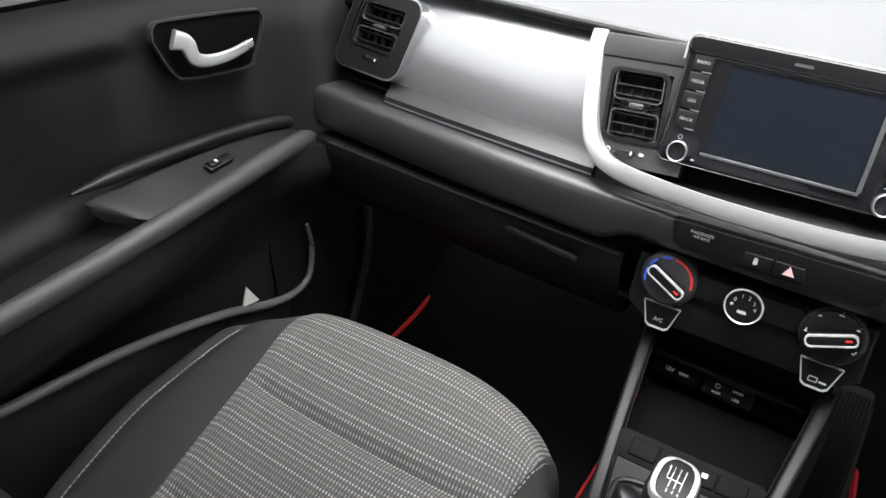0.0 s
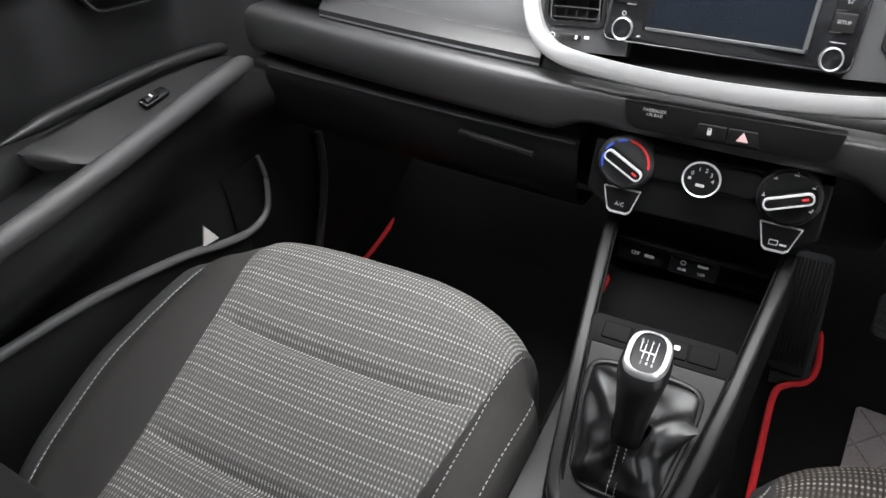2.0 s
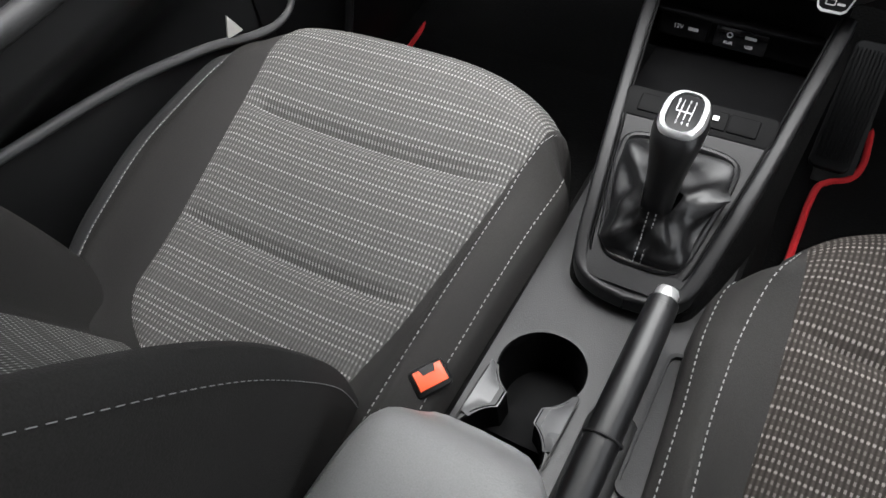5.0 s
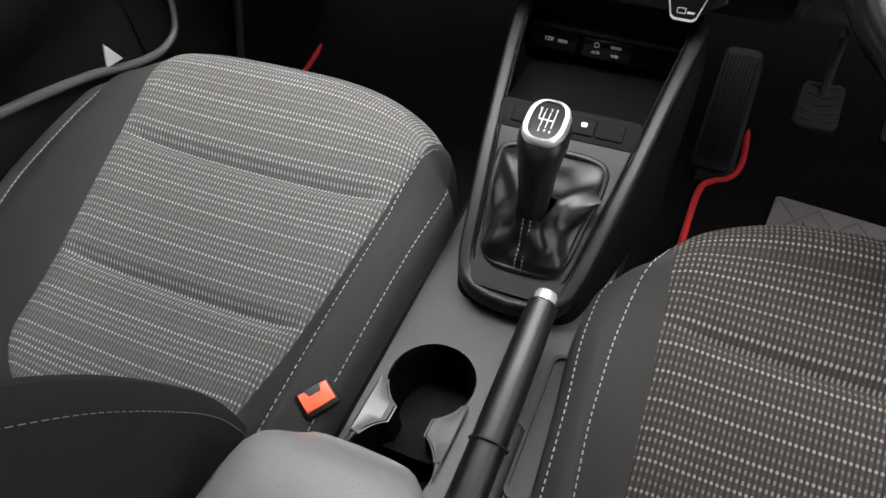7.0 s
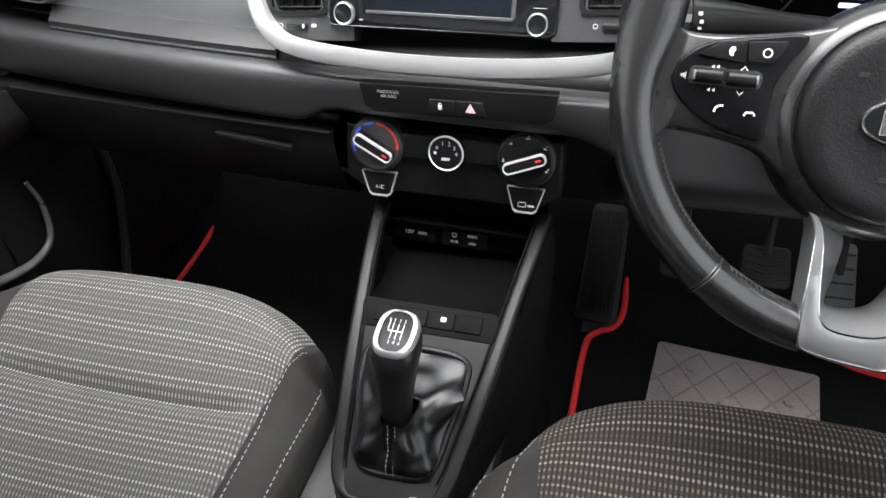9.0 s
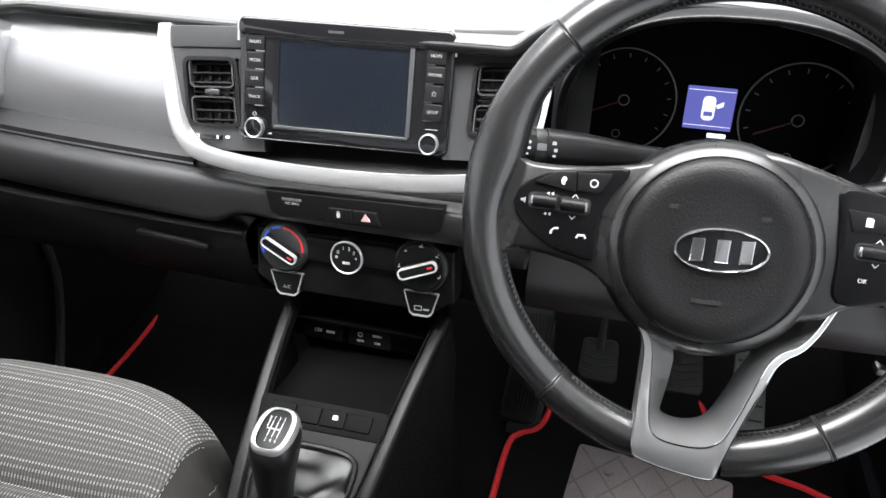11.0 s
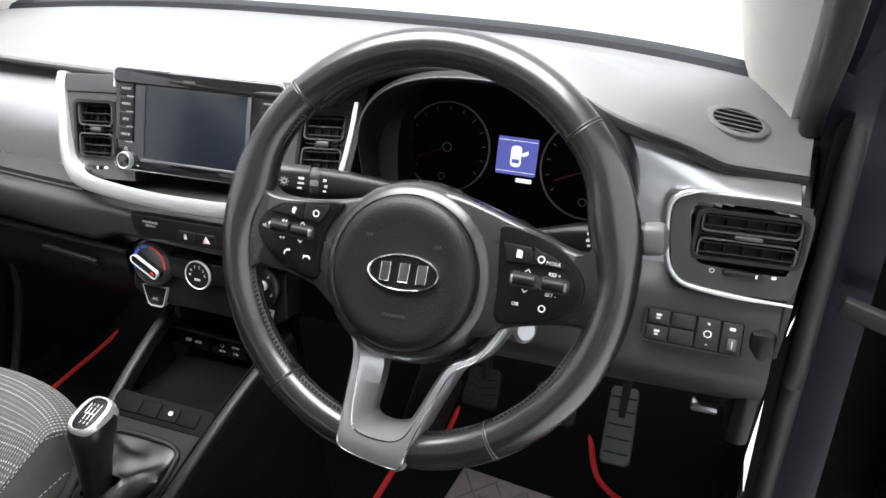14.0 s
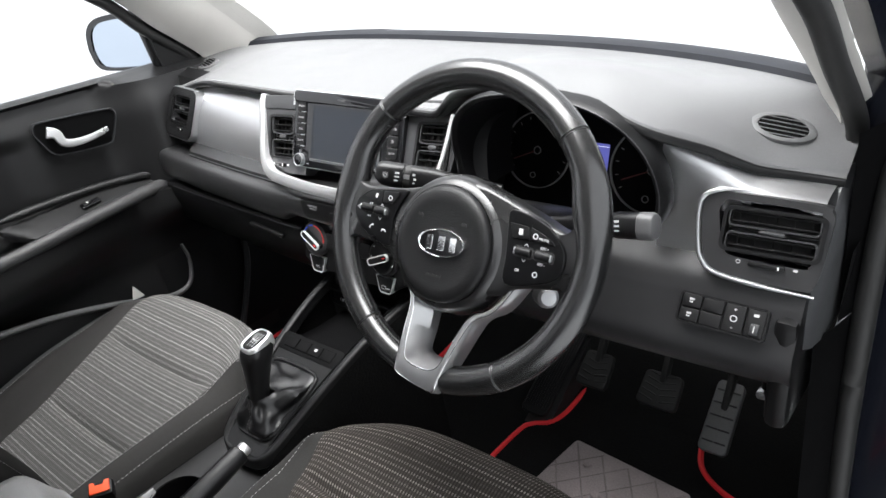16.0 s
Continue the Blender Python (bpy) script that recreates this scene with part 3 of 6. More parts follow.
for side, words in ((-1, ("RADIO", "MEDIA", "SEEK", "TRACK")), (1, ("HOME", "PHONE", "STAR", "SETUP"))):
    for k, w in enumerate(words):
        y = 0.0425 - 0.0188 * k
        key = part("key", plate(rrect(0.021, 0.0168, 0.0012, 2), 0.012, 0.0142, mh @ Matrix.Translation((side * 0.1045, y, 0)), 0.0008), M_BLACK, hu)
        mt = mh @ Matrix.Translation((side * 0.1045, y, 0.0144))
        if w == "STAR":
            pts = [(0.0034 * (1 if i % 2 == 0 else 0.5) * math.sin(radians(36 * i)), 0.0034 * (1 if i % 2 == 0 else 0.5) * math.cos(radians(36 * i))) for i in range(10)]
            part("star_mark", frame_plate(pts, [(a * 0.7, b * 0.7) for a, b in pts], 0, 0.0004, mt), M_FAINT, key, smooth=False)
        else:
            text_part(w, 0.0046, mt, key, M_FAINT)
        part("key_edge", box(side * 0.1045 - side * 0.006, y - 0.0089, 0.0141, 0.010, 0.0012, 0.001, 0, 1, mh), M_SATIN if side < 0 else M_RUBBER, hu, smooth=False)
    if side < 0:
        part("power_mark", frame_plate(ring(0.0024, 10), ring(0.0017, 10), 0, 0.0004, mh @ Matrix.Translation((-0.1045, -0.032, 0.0126))), M_FAINT, hu, smooth=False)
    else:
        bar(hu, mh @ Matrix.Translation((0, 0, 0.0126)), 0.1045, -0.0315, 0.014, 0.0008, M_FAINT)
    mk = mh @ Matrix.Translation((side * 0.103, -0.0465, 0.012)) @ Matrix.Diagonal((0.87, 0.87, 1, 1))
    knob = part("knob", lathe([(0.0128, 0), (0.0128, 0.005), (0.0122, 0.0072), (0.0114, 0.0077), (0.0104, 0.007)], mk, 32), M_SATIN, hu, "satin silver rotary knob")
    part("knob_face", lathe([(0.0105, 0.0072), (0.0102, 0.006), (0.0, 0.0064)], mk, 32), M_GLOSS, knob)
bar(hu, mh @ Matrix.Translation((0, 0, 0.0126)), -0.085, -0.0515, 0.004, 0.0015, M_FAINT)

# airbag indicator, lock and hazard keys
hz = thing("switch_strip", "black switch strip with lock and hazard keys", "switch panel", CENTRE)
ms = on_plane(0.01, 1.0285, 0.5405, 6)
part("strip_plate", plate([(-0.098, 0.016), (0.104, 0.016), (0.1, -0.008), (0.092, -0.014), (-0.084, -0.014), (-0.094, -0.008)], -0.012, 0.0015, ms, 0.001), M_BLACK, hz)
text_part("PASSENGER\nAIR BAG", 0.0045, ms @ Matrix.Translation((-0.067, 0.006, 0.0018)), hz, M_FAINT)
for cx, w in ((-0.012, 0.03), (0.02, 0.03)):
    part("key", plate([(-w / 2, -0.0075), (w / 2, -0.0075), (w / 2 - (0.004 if cx > 0 else 0), 0.0075), (-w / 2 + (0.004 if cx < 0 else 0), 0.0075)], 0.001, 0.004, ms @ Matrix.Translation((cx, -0.003, 0)), 0.001), M_BLACK, hz)
mz = ms @ Matrix.Translation((0, -0.002, 0.0042))
part("hazard_mark", plate([(0.0135, -0.0045), (0.0245, -0.0045), (0.019, 0.005)], 0, 0.0004, mz), M_PINKP, hz, "pale red hazard triangle", smooth=False)
bar(hz, mz, -0.012, -0.001, 0.004, 0.005)
part("lock_shackle", frame_plate(ring(0.0019, 10), ring(0.0012, 10), 0, 0.0004, mz @ Matrix.Translation((-0.012, 0.002, 0))), M_WHITE, hz, smooth=False)

# climate panel
cl = thing("climate_panel", "black climate control panel with three rotary dials", "climate control", DASH)
mp = on_plane(0.003, 1.045, 0.473, 12, 0, 1.0)
part("panel", plate([(-0.118, 0.03), (0.12, 0.03), (0.122, -0.03), (0.1, -0.045), (-0.098, -0.045), (-0.12, -0.03)], -0.03, 0.004, mp, 0.004), M_BLACK, cl)
part("bridge", plate(rrect(0.115, 0.03, 0.008), 0, 0.011, mp @ Matrix.Translation((0.0, 0.013, 0)), 0.004), M_BLACK, cl)
part("underside", grid([[(x, y, z) for y, z in ((1.035, 0.434), (1.05, 0.42), (1.075, 0.405), (1.11, 0.4))] for x in [-0.1 + 0.2 * k / 12 for k in range(13)]]), M_GLOSS, cl)
for side, cx in ((-1, -0.08), (1, 0.084)):
    md = mp @ Matrix.Translation((cx, 0.011, 0.003))
    dial = part("dial", lathe([(0.0305, -0.006), (0.0305, 0.006), (0.0285, 0.0105), (0.0262, 0.012), (0.0225, 0.0105), (0.0, 0.0105)], md, 40), M_BLACK if side > 0 else M_GREY, cl, "round climate dial")
    part("dial_rim", lathe([(0.0305, 0.004), (0.031, 0.0055), (0.0298, 0.0095), (0.0285, 0.0106)], md, 40), M_GREY, dial)
    tilt = -28 if side < 0 else 22
    mk = md @ pose(0, 0, 0.0105, 0, 0, tilt)
    part("pointer", plate(rrect(0.046, 0.012, 0.005), 0, 0.012, mk, 0.003), M_BLACK, dial)
    part("pointer_edge", frame_plate(rrect(0.0465, 0.0125, 0.0055), rrect(0.0432, 0.0092, 0.004), 0.008, 0.0126, mk), M_BRIGHT, dial, "chrome pointer rim")
    part("pointer_mark", plate(rrect(0.006, 0.0022, 0.0008), 0.012, 0.0124, mk @ Matrix.Translation((0.015, 0, 0))), M_REDP, dial, smooth=False)
    if side < 0:
        for a0, a1, mm in ((-5, 86, M_REDP), (94, 200, M_BLUEP)):
            n = 9
            for k in range(n):
                if mm is M_BLUEP and k % 3 == 2 and k < 8:
                    continue
                s0, s1 = lerp(a0, a1, k / n), lerp(a0, a1, (k + 0.98) / n)
                o = [(0.0262 * math.cos(radians(lerp(s0, s1, q / 3))), 0.0262 * math.sin(radians(lerp(s0, s1, q / 3)))) for q in range(4)]
                i = [(0.0238 * math.cos(radians(lerp(s1, s0, q / 3))), 0.0238 * math.sin(radians(lerp(s1, s0, q / 3)))) for q in range(4)]
                part("temperature_mark", plate(o + i, 0.0112, 0.0124, md), mm, dial, smooth=False)
    else:
        for a in (185, 135, 88, 38, -22):
            c, s = math.cos(radians(a)) * 0.0245, math.sin(radians(a)) * 0.0245
            bar(dial, md @ Matrix.Translation((0, 0, 0.0112)), c, s, 0.0045, 0.0016)
            bar(dial, md @ Matrix.Translation((0, 0, 0.0112)), c + 0.0008, s + 0.0022, 0.0012, 0.002)
    # button hanging below the dial
    o = [(-0.0205, 0.012), (0.0205, 0.012), (0.013, -0.014), (0.009, -0.017), (-0.009, -0.017), (-0.013, -0.014)]
    mb = mp @ Matrix.Translation((cx + 0.001, -0.033, 0.002))
    part("button_edge", frame_plate(o, [(x * 0.94, y * 0.93 + 0.0012) for x, y in o], -0.004, 0.0072, mb), M_BRIGHT, cl, "bright button rim")
    button = part("button", plate([(x * 0.945, y * 0.935 + 0.001) for x, y in o], -0.004, 0.0068, mb, 0.001), M_BLACK, cl)
    if side < 0:
        text_part("A/C", 0.0062, mb @ Matrix.Translation((0, -0.006, 0.0068)), button)
    else:
        part("heat_mark", frame_plate(rrect(0.009, 0.006, 0.001), rrect(0.0072, 0.0042, 0.0006), 0.0066, 0.007, mb @ Matrix.Translation((-0.003, -0.007, 0))), M_WHITE, button, smooth=False)
        bar(button, mb @ Matrix.Translation((0, 0, 0.0067)), 0.0065, -0.008, 0.007, 0.0022)
mf = mp @ Matrix.Translation((0.0, 0.012, 0.008))
fan = part("fan_dial", lathe([(0.019, -0.004), (0.019, 0.009), (0.0185, 0.0105)], mf, 36), M_BLACK, cl, "small black fan dial with chrome ring")
part("fan_ring", lathe([(0.019, 0.008), (0.0196, 0.0105), (0.0186, 0.0125), (0.0174, 0.0115)], mf, 36), M_BRIGHT, fan)
part("fan_face", lathe([(0.0168, 0.0112), (0.0, 0.0112)], mf, 36), M_BLACK, fan)
for w, a in (("0", 150), ("1", 108), ("2", 72), ("3", 36), ("4", 2)):
    text_part(w, 0.0062, mf @ Matrix.Translation((0.0112 * math.cos(radians(a)), 0.0112 * math.sin(radians(a)), 0.0114)), fan)
bar(fan, mf @ Matrix.Translation((0, 0, 0.0114)), 0, -0.006, 0.009, 0.003)
bar(fan, mf @ Matrix.Translation((0, 0, 0.0114)), -0.0115, 0.0, 0.003, 0.003)

# instrument binnacle
binn = thing("instrument_cluster", "dark instrument cluster with two dials and a lit blue display", "instrument cluster", DASH)
arch = []
for k in range(49):
    a = radians(-28 + 236 * k / 48)
    c, s = math.cos(a), math.sin(a)
    arch.append((0.365 + 0.158 * math.copysign(abs(c) ** 0.8, c), 0.645 + (0.128 if s > 0 else 0.09) * math.copysign(abs(s) ** 0.85, s)))
rows = []
for x, z in arch:
    f = 0.93
    ix, iz = 0.365 + (x - 0.365) * f, 0.645 + (z - 0.645) * f
    jx, jz = 0.365 + (x - 0.365) * 0.9, 0.645 + (z - 0.645) * 0.9
    fy = 1.1 - 0.3 * max(0, z - 0.645)
    rows.append([(x, fy + 0.03, z), (x, fy + 0.004, z), (lerp(x, ix, 0.4), fy - 0.002, lerp(z, iz, 0.4)), (ix, fy + 0.002, iz), (jx, fy + 0.05, jz), (0.365 + (x - 0.365) * 0.88, 1.225, 0.645 + (z - 0.645) * 0.88)])
part("hood_ring", grid(rows), M_RAIL, binn)
part("ring_edge", sweep([Vector(r[2]) + Vector((0, -0.0012, 0)) for r in rows], ring(0.0011, 6), up=(0, -1, 0)), M_GREY, binn, "thin satin edge round the cluster")
mg = on_plane(0.365, 1.214, 0.635, 16)
part("back_plate", plate([(x * 1.0, y) for x, y in rrect(0.31, 0.2, 0.05, 8)], -0.01, 0, mg), M_SHADE, binn)
for cx, cy, gr_ in ((-0.091, 0.0, 0.92), (0.092, -0.004, 0.98)):
    mm = mg @ Matrix.Translation((cx, cy, 0.001)) @ Matrix.Diagonal((gr_, gr_, 1, 1))
    g = part("gauge_ring", lathe([(0.062, 0), (0.0622, 0.004), (0.0605, 0.0042), (0.0605, 0)], mm, 48), M_DIM, binn)
    part("gauge_face", lathe([(0.06, 0.0005), (0.0, 0.0005)], mm, 48), M_SHADE, g)
    part("hub_ring", frame_plate(ring(0.0068, 20), ring(0.0055, 20), 0.001, 0.002, mm), M_DIM, g)
    part("small_hub_ring", frame_plate(ring(0.0052, 16), ring(0.0042, 16), 0.001, 0.002, mm @ Matrix.Translation((-0.004, -0.041, 0))), M_DIM, g)
    part("needle", box(-0.026, 0, 0.003, 0.042, 0.0018, 0.001, 0, 1, mm @ pose(0, 0, 0, 0, 0, 24)), M_DIMRED, g, smooth=False)
    for k in range(0, 13):
        a = radians(215 - 250 * k / 12)
        bar(g, mm @ Matrix.Translation((0.053 * math.cos(a), 0.053 * math.sin(a), 0.001)) @ pose(0, 0, 0, 0, 0, math.degrees(a)), 0, 0, 0.005, 0.0012, M_DIM)
mdsp = mg @ Matrix.Translation((0.001, 0.0, 0.002))
part("blue_display", plate(rrect(0.051, 0.046, 0.001, 1), 0, 0.0006, mdsp), M_BLUE, binn, "lit blue display with a car pictogram", smooth=False)
part("car_pictogram", plate(rrect(0.0135, 0.026, 0.005), 0.0006, 0.0012, mdsp @ Matrix.Translation((-0.001, 0.0, 0))), M_LIT, binn, smooth=False)
part("pictogram_window", plate(rrect(0.0095, 0.005, 0.0015), 0.0013, 0.0016, mdsp @ Matrix.Translation((-0.001, -0.006, 0))), M_BLUE, binn, smooth=False)
part("pictogram_door", plate([(0.006, 0.004), (0.014, 0.008), (0.014, 0.003), (0.008, 0.0)], 0.0006, 0.0012, mdsp), M_LIT, binn, smooth=False)
bar(binn, mdsp @ Matrix.Translation((0, 0, 0.0006)), 0, 0.019, 0.049, 0.0006, M_LIT)
bar(binn, mdsp @ Matrix.Translation((0, 0, 0.0006)), 0, -0.019, 0.049, 0.0006, M_LIT)
bar(binn, mdsp, 0.012, -0.029, 0.02, 0.005, M_LIT, "odometer_mark")

# driver-side silver panel and end vent
dpan = [(v.x, v.y) for v in spline([(1.18, 0.702, 0), (1.15, 0.698, 0), (1.132, 0.687, 0), (1.122, 0.667, 0), (1.119, 0.635, 0), (1.119, 0.605, 0), (1.114, 0.57, 0), (1.108, 0.545, 0), (1.1, 0.532, 0), (1.13, 0.52, 0)], 5)]
rows = []
for i in range(61):
    x = lerp(0.5, 0.683, i / 60)
    top = top_z(x, 0) - 0.012
    row = [(x, y + 0.75 * dash_shift(x), z if z < 0.6 else 0.6 + (z - 0.6) * (top - 0.6) / 0.1) for y, z in dpan]
    # hollow that the vent sits in
    rows.append([(a, b + 0.05 * (1 - smooth01((math.hypot((a - 0.634) / 0.068, (c - 0.598) / 0.039) ** 2 - 0.85) / 0.2)), c) for a, b, c in row])
part("driver_panel", grid(rows), M_SILVER, dashboard, "satin silver panel round the driver vent")
rows = []
for k in range(25):
    z = lerp(0.668, 0.47, k / 24)
    fy = curve1(z, [(0.36, 1.165), (0.45, 1.135), (0.52, 1.122), (0.56, 1.13), (0.6, 1.158), (0.64, 1.196), (0.668, 1.235)])
    rows.append([(0.668, fy + 0.02, z), (0.68, fy + 0.003, z), (0.688, fy, z), (0.695, fy + 0.008, z), (0.7, fy + 0.035, z), (0.703, fy + 0.12, z)])
part("dash_end", grid(rows), M_EDGE, dashboard, "satin grey end cap of the dash")
part("panel_left", grid(strip(dpan, 0.205, 0.245, 4, 0.7)), M_GREY, dashboard)
mdv = on_plane(0.634, 1.133, 0.603, 17, 7, -1)
dsur = thing("vent_surround", "satin silver frame round the driver air vent", "vent trim", DASH)
oo = [(-0.08, 0.03), (-0.074, 0.046), (-0.055, 0.052), (0.05, 0.05), (0.062, 0.044), (0.066, 0.028), (0.062, -0.03), (0.057, -0.048), (0.045, -0.055), (-0.045, -0.052), (-0.064, -0.042), (-0.072, -0.02)]
oo = [(p.x, p.y) for p in spline([(x, y, 0) for x, y in oo + oo[:1]], 5)][:-1]
edge_o = spline([(-0.02, 0.0535, 0), (-0.045, 0.053, 0), (-0.06, 0.0505, 0), (-0.0755, 0.042, 0), (-0.0795, 0.022, 0), (-0.0745, -0.018, 0), (-0.066, -0.038, 0), (-0.048, -0.049, 0), (0.0, -0.0545, 0), (0.058, -0.057, 0)], 6)
part("outer_frame", sweep([mdv @ Vector((p.x, p.y, 0.002)) for p in edge_o], rrect(0.006, 0.013, 0.0025, 3), up=tuple(mdv.to_3x3() @ Vector((0, 0, 1))), scale=[0.2 + 0.8 * smooth01(k / 14) - 0.5 * smooth01((k - 46) / 8) for k in range(len(edge_o))]), M_SILVER, dsur, "rounded silver outer edge")
part("inner_frame", frame_plate([(x * 0.968, y * 0.95) for x, y in oo], [(x * 0.76 + 0.004, y * 0.64 + 0.008) for x, y in oo], -0.02, 0.003, mdv), M_PADDED, dsur)
vent("driver_vent", mdv @ Matrix.Translation((0.004, 0.008, 0.004)), 0.11, 0.054, 4, DASH, "black driver air vent with horizontal slats", skew=0.03)

# oval demister vent on the dash top
def dash_top(x, y):
    return top_z(x, (y - brow_y(x)) / (screen_y(x) - brow_y(x)))


for sx in (1, -1):
    tv = thing("demister_vent", "oval slatted demister vent in the dash top", "air vent", DASH, group="demister vents")
    vx, vy, e = sx * 0.608, 1.243, 0.012
    ux = Vector((2 * e, 0, dash_top(vx + e, vy) - dash_top(vx - e, vy))).normalized()
    uy = Vector((0, 2 * e, dash_top(vx, vy + e) - dash_top(vx, vy - e))).normalized()
    uz = ux.cross(uy).normalized()
    uy = uz.cross(ux)
    mt = Matrix.Translation((vx, vy, dash_top(vx, vy))) @ Matrix((ux, uy, uz)).transposed().to_4x4()
    mt = mt @ pose(0, 0, 0.003, 0, 0, 20 * sx)
    oval = mt @ Matrix.Diagonal((0.034, 0.0205, 1, 1))
    part("rim", lathe([(1.2, -0.012), (1.13, 0.0008), (1.0, 0.0022), (0.88, 0.0018), (0.85, -0.001)], oval, 40), M_DASH, tv)
    part("well", lathe([(0.86, 0.0006), (0.0, 0.0006)], oval, 40), M_SHADE, tv)
    for k in range(5):
        yy = (k - 2) * 0.007
        ww = 0.057 * math.sqrt(max(0.05, 1 - (yy / 0.02) ** 2))
        part("slat", box(0, yy, 0.0010, ww, 0.0015, 0.0016, 0.0004, 1, mt), M_DASH, tv, smooth=False)

# driver's switch bank
sb = thing("switch_bank", "black bank of four switches with printed marks", "switch panel", DASH)
msw = on_plane(0.602, 1.0945, 0.511, 34, 3, -1) @ Matrix.Diagonal((0.93, 0.88, 1, 1))
part("frame", frame_plate(rrect(0.112, 0.044, 0.006), rrect(0.107, 0.039, 0.004), -0.01, 0.003, msw), M_BLACK, sb)
part("backing", plate(rrect(0.108, 0.04, 0.004), -0.012, -0.002, msw), M_RUBBER, sb)
for cx, cy, w, h in ((-0.04, 0.01, 0.025, 0.0185), (-0.04, -0.01, 0.025, 0.0185), (-0.0125, 0.01, 0.027, 0.0185), (-0.0125, -0.01, 0.027, 0.0185), (0.0155, 0, 0.026, 0.0385), (0.0415, 0, 0.023, 0.0385)):
    part("key", plate(rrect(w, h, 0.002), -0.004, 0.0025, msw @ Matrix.Translation((cx, cy, 0)), 0.001), M_BLACK, sb)
mw = msw @ Matrix.Translation((0, 0, 0.0028))
for cx, cy in ((-0.04, 0.011), (-0.04, -0.009)):
    bar(sb, mw, cx, cy + 0.0015, 0.0062, 0.003)
    bar(sb, mw, cx - 0.0005, cy - 0.0025, 0.0045, 0.002)
text_part("+", 0.009, mw @ Matrix.Translation((0.0155, 0.012, 0)), sb)
text_part("-", 0.009, mw @ Matrix.Translation((0.0155, -0.012, 0)), sb)
part("dimmer_mark", frame_plate(ring(0.0045, 14), ring(0.0034, 14), 0, 0.0004, mw @ Matrix.Translation((0.0155, 0, 0))), M_WHITE, sb, smooth=False)
bar(sb, mw, 0.0415, 0.011, 0.0065, 0.0038)
part("roller", box(0.0425, -0.008, 0.003, 0.011, 0.016, 0.006, 0.002, 2, msw), M_GREY, sb)
bar(sb, msw @ Matrix.Translation((0, 0, 0.0064)), 0.0425, -0.008, 0.001, 0.009)

# ---- steering wheel ----
MW = pose(0.3588, 0.9091, 0.6431, 64.1, 0, 1.76)
wheel = thing("steering_wheel", "black leather three-spoke steering wheel with satin metal lower spoke", "steering wheel", MW)
R, RT = 0.1748, 0.0167


def grip(a):
    """How much the rim swells at the thumb rests, a in degrees."""
    return bell(a % 360, 14, 11) + bell(a % 360, 166, 11)


def rim_arc(a0, a1, n):
    rows = []
    for k in range(n + 1):
        a = lerp(a0, a1, k / n)
        g = RT + 0.0042 * grip(a)
        c = Vector((math.cos(radians(a)), math.sin(radians(a)), 0))
        mid = R - 0.0036 * grip(a)
        rows.append([c * (mid + g * math.cos(t)) + Vector((0, 0, 1.06 * RT * math.sin(t))) for t in [2 * math.pi * q / 24 for q in range(24)]])
    return rows


SEAMS = (40.2, 133.0, 231.0, 300.6)
for a0, a1 in ((40.5, 132.7), (133.3, 230.7), (231.3, 257.2), (276.4, 300.3), (300.9, 399.9)):
    part("rim_section", grid(rim_arc(a0, a1, 48), close_v=True), M_RIM, wheel, "worn black leather rim")
for a in SEAMS:
    c = Vector((math.cos(radians(a)), math.sin(radians(a)), 0))
    for q in (-0.42, 0.42):
        d = Vector((math.cos(radians(a + q)), math.sin(radians(a + q)), 0))
        part("rim_seam", sweep([d * (R + (RT + 0.0001) * math.cos(t)) + Vector((0, 0, 1.066 * RT * math.sin(t))) for t in [2 * math.pi * w / 28 for w in range(28)]], ring(0.0006, 6), up=tuple(Vector((0, 0, 1)).cross(c)), closed=True), M_RIM, wheel)
    part("seam_groove", sweep([c * (R + (RT - 0.001) * math.cos(t)) + Vector((0, 0, 1.06 * (RT - 0.001) * math.sin(t))) for t in [2 * math.pi * w / 28 for w in range(28)]], ring(0.0011, 6), up=tuple(Vector((0, 0, 1)).cross(c)), closed=True), M_RUBBER, wheel)
# laced seam along the inside of the rim
for a0, a1 in ((44, 129), (137, 150), (186, 228), (234, 254), (279, 297), (304, 340)):
    pts = [Vector((math.cos(radians(a)), math.sin(radians(a)), 0)) * (R - RT * 0.985) + Vector((0, 0, 0.0042)) for a in [lerp(a0, a1, k / 60) for k in range(61)]]
    part("lacing_seam", sweep(pts, ring(0.0009, 6)), M_RUBBER, wheel)
    n = int(abs(a1 - a0) / 1.55)
    bm = bmesh.new()
    for k in range(n):
        a = radians(a0 + 1.55 * k)
        for sg in (-1, 1):
            p = Vector((math.cos(a), math.sin(a), 0)) * (R - RT * 0.99) + Vector((0, 0, 0.0042))
            q = Vector((math.cos(a + 0.011), math.sin(a + 0.011), 0)) * (R - RT * (0.9 if sg > 0 else 0.97)) + Vector((0, 0, 0.0042 + sg * 0.0032))
            sweep([p, q], ring(0.0004, 5), bm=bm)
    part("stitching", bm, M_GREY, wheel)

